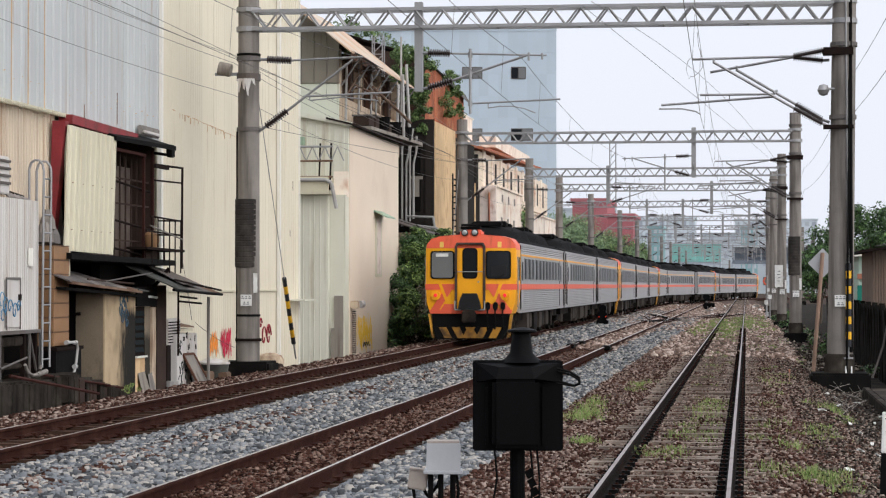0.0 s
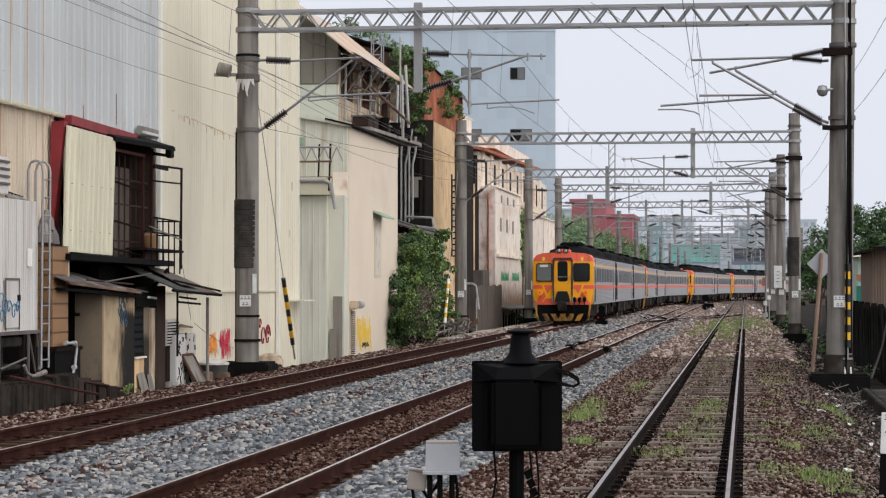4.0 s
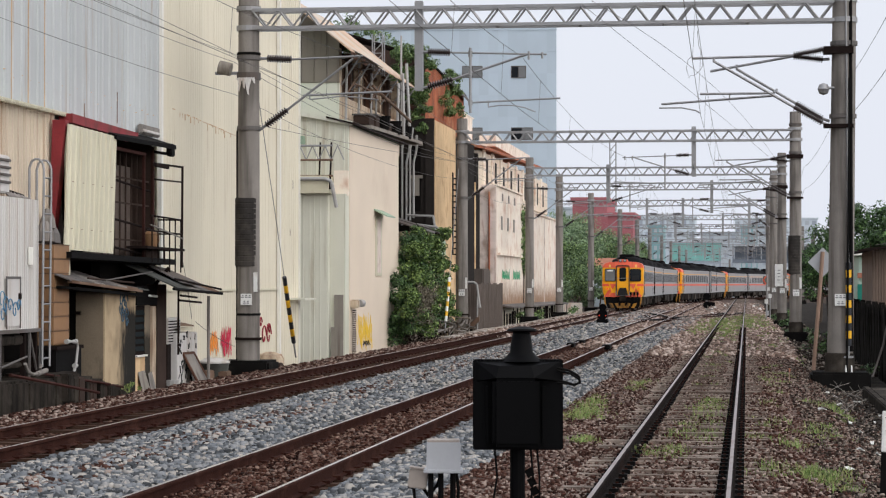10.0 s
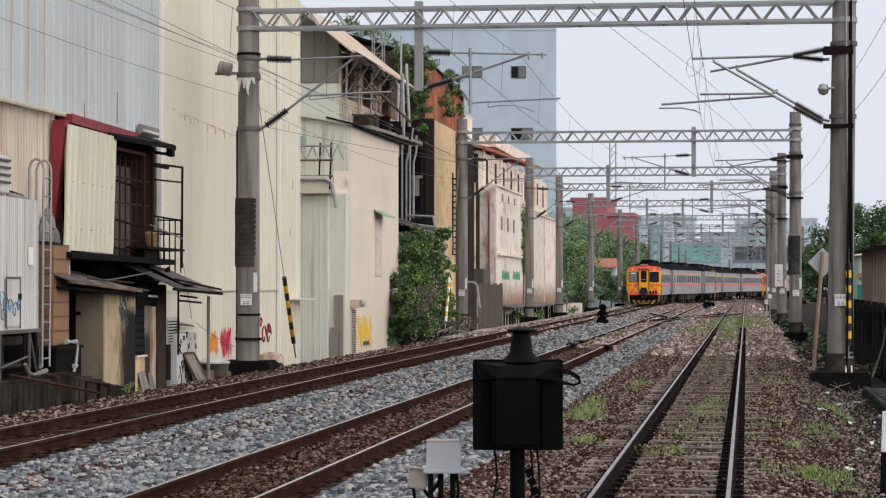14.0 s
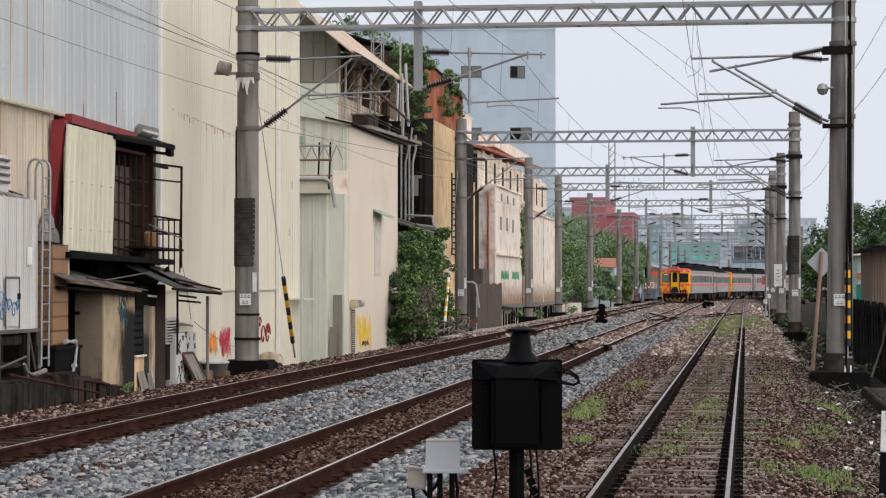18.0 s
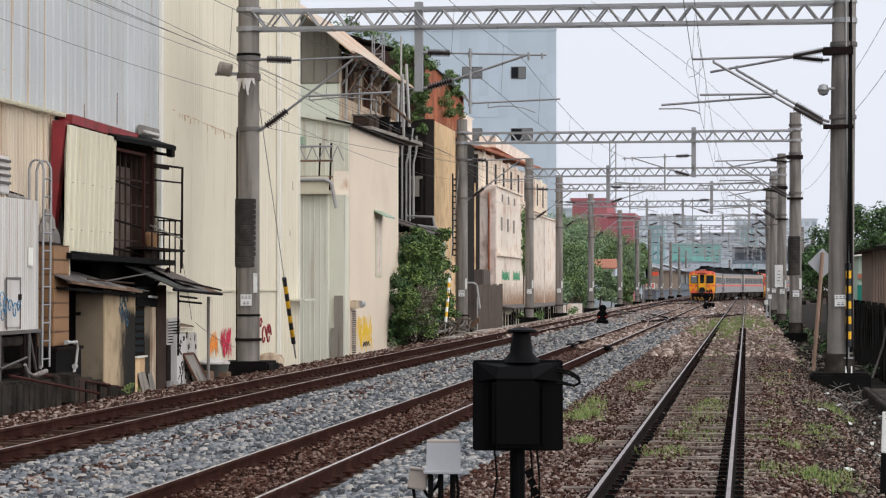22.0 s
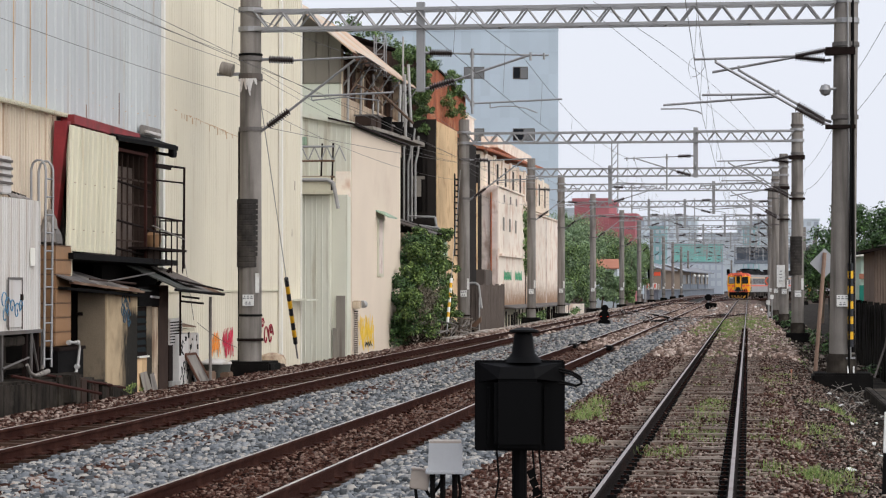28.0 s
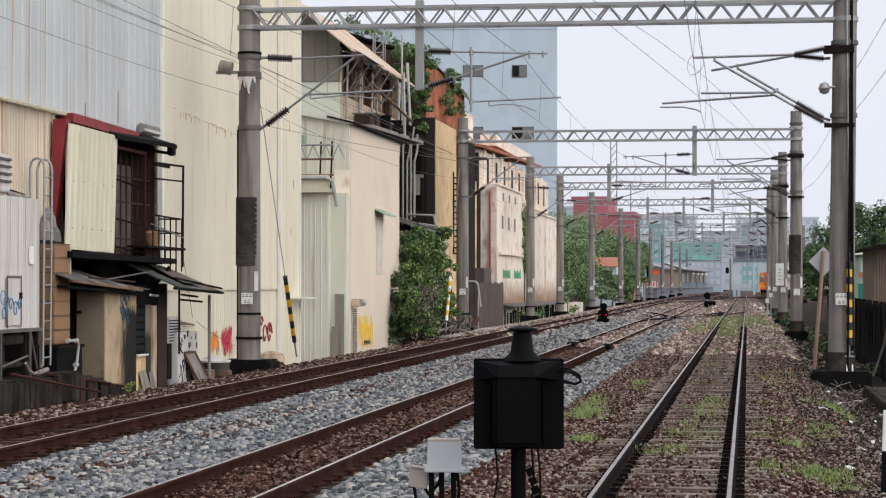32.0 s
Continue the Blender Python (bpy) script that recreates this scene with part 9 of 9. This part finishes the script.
    for _ in range(17):
        cl += bough(rng, -13.3 + rng.uniform(-0.7, 0.5), 92.2 + rng.uniform(-0.8, 0.6), rng.uniform(9.2, 11.3), rng.uniform(0.35, 0.55), 100, 8)
    for _ in range(6):
        cl += bough(rng, -12.95 + rng.uniform(-0.4, 0.3), 92.0, rng.uniform(7.6, 9.2), rng.uniform(0.2, 0.34), 80, 6)
    for _ in range(13):
        cl += bough(rng, -12.75, rng.uniform(97, 104), rng.uniform(8.3, 10.9), rng.uniform(0.25, 0.42), 80, 6)
    leaves("foliage", cl, 0.045, M_LEAF, o, 15)
    part("stem", Shape().line([(-13.0, 92.3, 6.0), (-13.05, 92.2, 8.0), (-12.9, 92.4, 10.5)], 0.05, 6), M_BARK, o)
    i2 = thing("ivy_strip", "strip of ivy hanging on the white wall", "ivy")
    leaves("foliage", [(-12.65, 132.4 + rng.uniform(-1.4, 1.4), 2.6 + 0.2 * k, 0.42, 90) for k in range(18)], 0.10, M_LEAF, i2, 16)
    part("stem", Shape().line([(-12.66, 132.0, -0.5), (-12.66, 132.5, 3), (-12.66, 132.4, 6.0)], 0.04, 6), M_BARK, i2)
    # trees on the roof line behind, and along the line
    for x, y, h, rx, rz, sd in ((-17.7, 100, 14.2, 1.7, 1.7, 21), (-16.1, 100, 13.3, 1.3, 1.2, 22), (-19.0, 101, 13.8, 1.8, 1.6, 23)):
        tree(x, y, h, rx, rz, sd, M_LEAF, 0.10, 45, 60, "tree rising behind the factory roofs")
    spots = [(-15.0, 182, 6.0, 3.0, 2.6, 31), (-16.5, 200, 8.5, 3.6, 3.4, 32), (-18.5, 226, 9.5, 4.2, 3.6, 34), (-15.6, 246, 7.4, 2.9, 2.9, 35), (-21, 250, 9.0, 4.5, 3.8, 36),
             (-17.0, 275, 8.0, 4.0, 3.2, 37), (-22, 300, 9.5, 4.5, 3.8, 38), (-24, 330, 12.0, 5.0, 4.6, 39), (-27, 345, 13.0, 5.5, 4.8, 40), (-13.0, 224, 3.0, 1.3, 1.3, 42), (-13.9, 168, 3.2, 1.2, 1.4, 43),
             (-14.4, 272, 7.4, 2.2, 2.9, 44), (-14.3, 290, 7.2, 2.2, 2.9, 45), (-15.0, 304, 7.0, 2.3, 2.8, 46), (-13.6, 216, 4.0, 1.6, 1.7, 47), (-16.5, 316, 8.5, 3.0, 3.2, 48),
             (-15.0, 205, 4.0, 2.2, 2.0, 61), (-16.5, 240, 4.6, 2.6, 2.3, 62), (-15.2, 262, 4.4, 2.2, 2.2, 63), (-17.5, 286, 5.0, 3.0, 2.5, 64), (-19.5, 268, 5.2, 3.2, 2.6, 65), (-13.4, 250, 3.2, 1.4, 1.5, 66)]
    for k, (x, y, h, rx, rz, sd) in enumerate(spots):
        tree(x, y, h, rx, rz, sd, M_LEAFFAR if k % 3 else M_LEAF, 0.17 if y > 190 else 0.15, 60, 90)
    for k, (x, y, h, rx, rz, sd) in enumerate(((5.6, 108, 6.2, 2.1, 2.2, 51), (8.2, 112, 6.6, 2.6, 2.4, 52), (4.6, 130, 4.6, 1.3, 1.4, 53), (4.4, 142, 4.6, 1.2, 1.5, 54), (6.0, 140, 5.5, 2.4, 2.1, 55))):
        tree(x, y, h, rx, rz, sd, M_LEAFDARK, 0.12, 75, 130, "dark green tree behind the fence")
    # weeds and grass
    w = thing("weed_clump", "fresh green weeds at the foot of the hut", "weeds", "weeds")
    leaves("foliage", [(-11.85 + 0.08 * math.sin(i), 42.7 + 0.3 * i, -0.3 + 0.05 * (i % 3), 0.07, 40) for i in range(7)], 0.02, M_GRASS, w, 61)
    w = thing("weed_clump", "leafy weeds by the fence", "weeds", "weeds")
    leaves("foliage", [(2.55 + rng.uniform(-0.6, 0.5), rng.uniform(55, 84), rng.uniform(-0.6, -0.2), 0.18, 50) for i in range(12)], 0.04, M_LEAFDARK, w, 62)
    w = thing("weed_clump", "leafy weeds beside the cable trough", "weeds", "weeds")
    leaves("foliage", [(-11.7 + rng.uniform(-0.4, 0.4), rng.uniform(120, 165), rng.uniform(-0.35, 0.1), 0.3, 60) for i in range(14)], 0.09, M_LEAF, w, 63)
    w = thing("weed_clump", "low dark weeds among the poles", "weeds", "weeds")
    leaves("foliage", [(2.3 + rng.uniform(-0.7, 0.9), rng.uniform(84, 170), rng.uniform(-0.6, -0.15), 0.26, 60) for i in range(30)], 0.07, M_LEAFDARK, w, 64)
    grass("siding_grass", "short green grass between and beside the siding rails",
          [(-0.6, 36.5, 0.35, 2.6, 900), (-0.62, 30.0, 0.45, 2.0, 900), (0.6, 62, 0.4, 16, 350), (0.5, 46, 0.3, 5, 300),
           (-2.3, 33.5, 0.42, 1.6, 800), (-1.95, 28.2, 0.12, 0.3, 260), (0.5, 24.0, 0.45, 0.8, 700), (0.9, 23.2, 0.3, 0.8, 450), (-2.0, 43, 0.25, 3, 250), (1.45, 38, 0.3, 1.6, 320), (-0.75, 50, 0.3, 5, 250), (0.25, 30, 0.2, 1.5, 150), (-0.9, 26.5, 0.3, 1.2, 500), (0.35, 34, 0.25, 3, 150), (1.0, 31, 0.3, 2, 300), (-0.75, 60, 0.35, 8, 500), (-0.55, 32.5, 0.3, 2.0, 350), (0.75, 27.5, 0.35, 2.0, 160), (-2.45, 36.5, 0.3, 2.0, 500)], 0.095, 71)
    grass("far_siding_grass", "green grass overgrowing the siding further along",
          [(-0.75, 96, 0.5, 12, 5000), (-1.3, 112, 0.7, 18, 9000), (-0.2, 122, 0.6, 20, 8000), (0.8, 118, 0.6, 26, 1800), (-2.1, 100, 0.3, 8, 1200), (0.55, 76, 0.4, 14, 500), (1.5, 70, 0.5, 16, 500)], 0.10, 72, 0.011)
# ---------------------------------------------------------------- build
make_ground()
make_tracks()
make_stones()
TRAIN = make_train()
make_portals()
make_near_left()
make_mid_left()
make_right()
make_foreground()
make_far()
make_plants()


def motions():
    for i, (car, turn) in enumerate(TRAIN):
        walk(car, [(t, car_pose(i, turn, t)) for t in [0.5 * k for k in range(65)]])


motions()
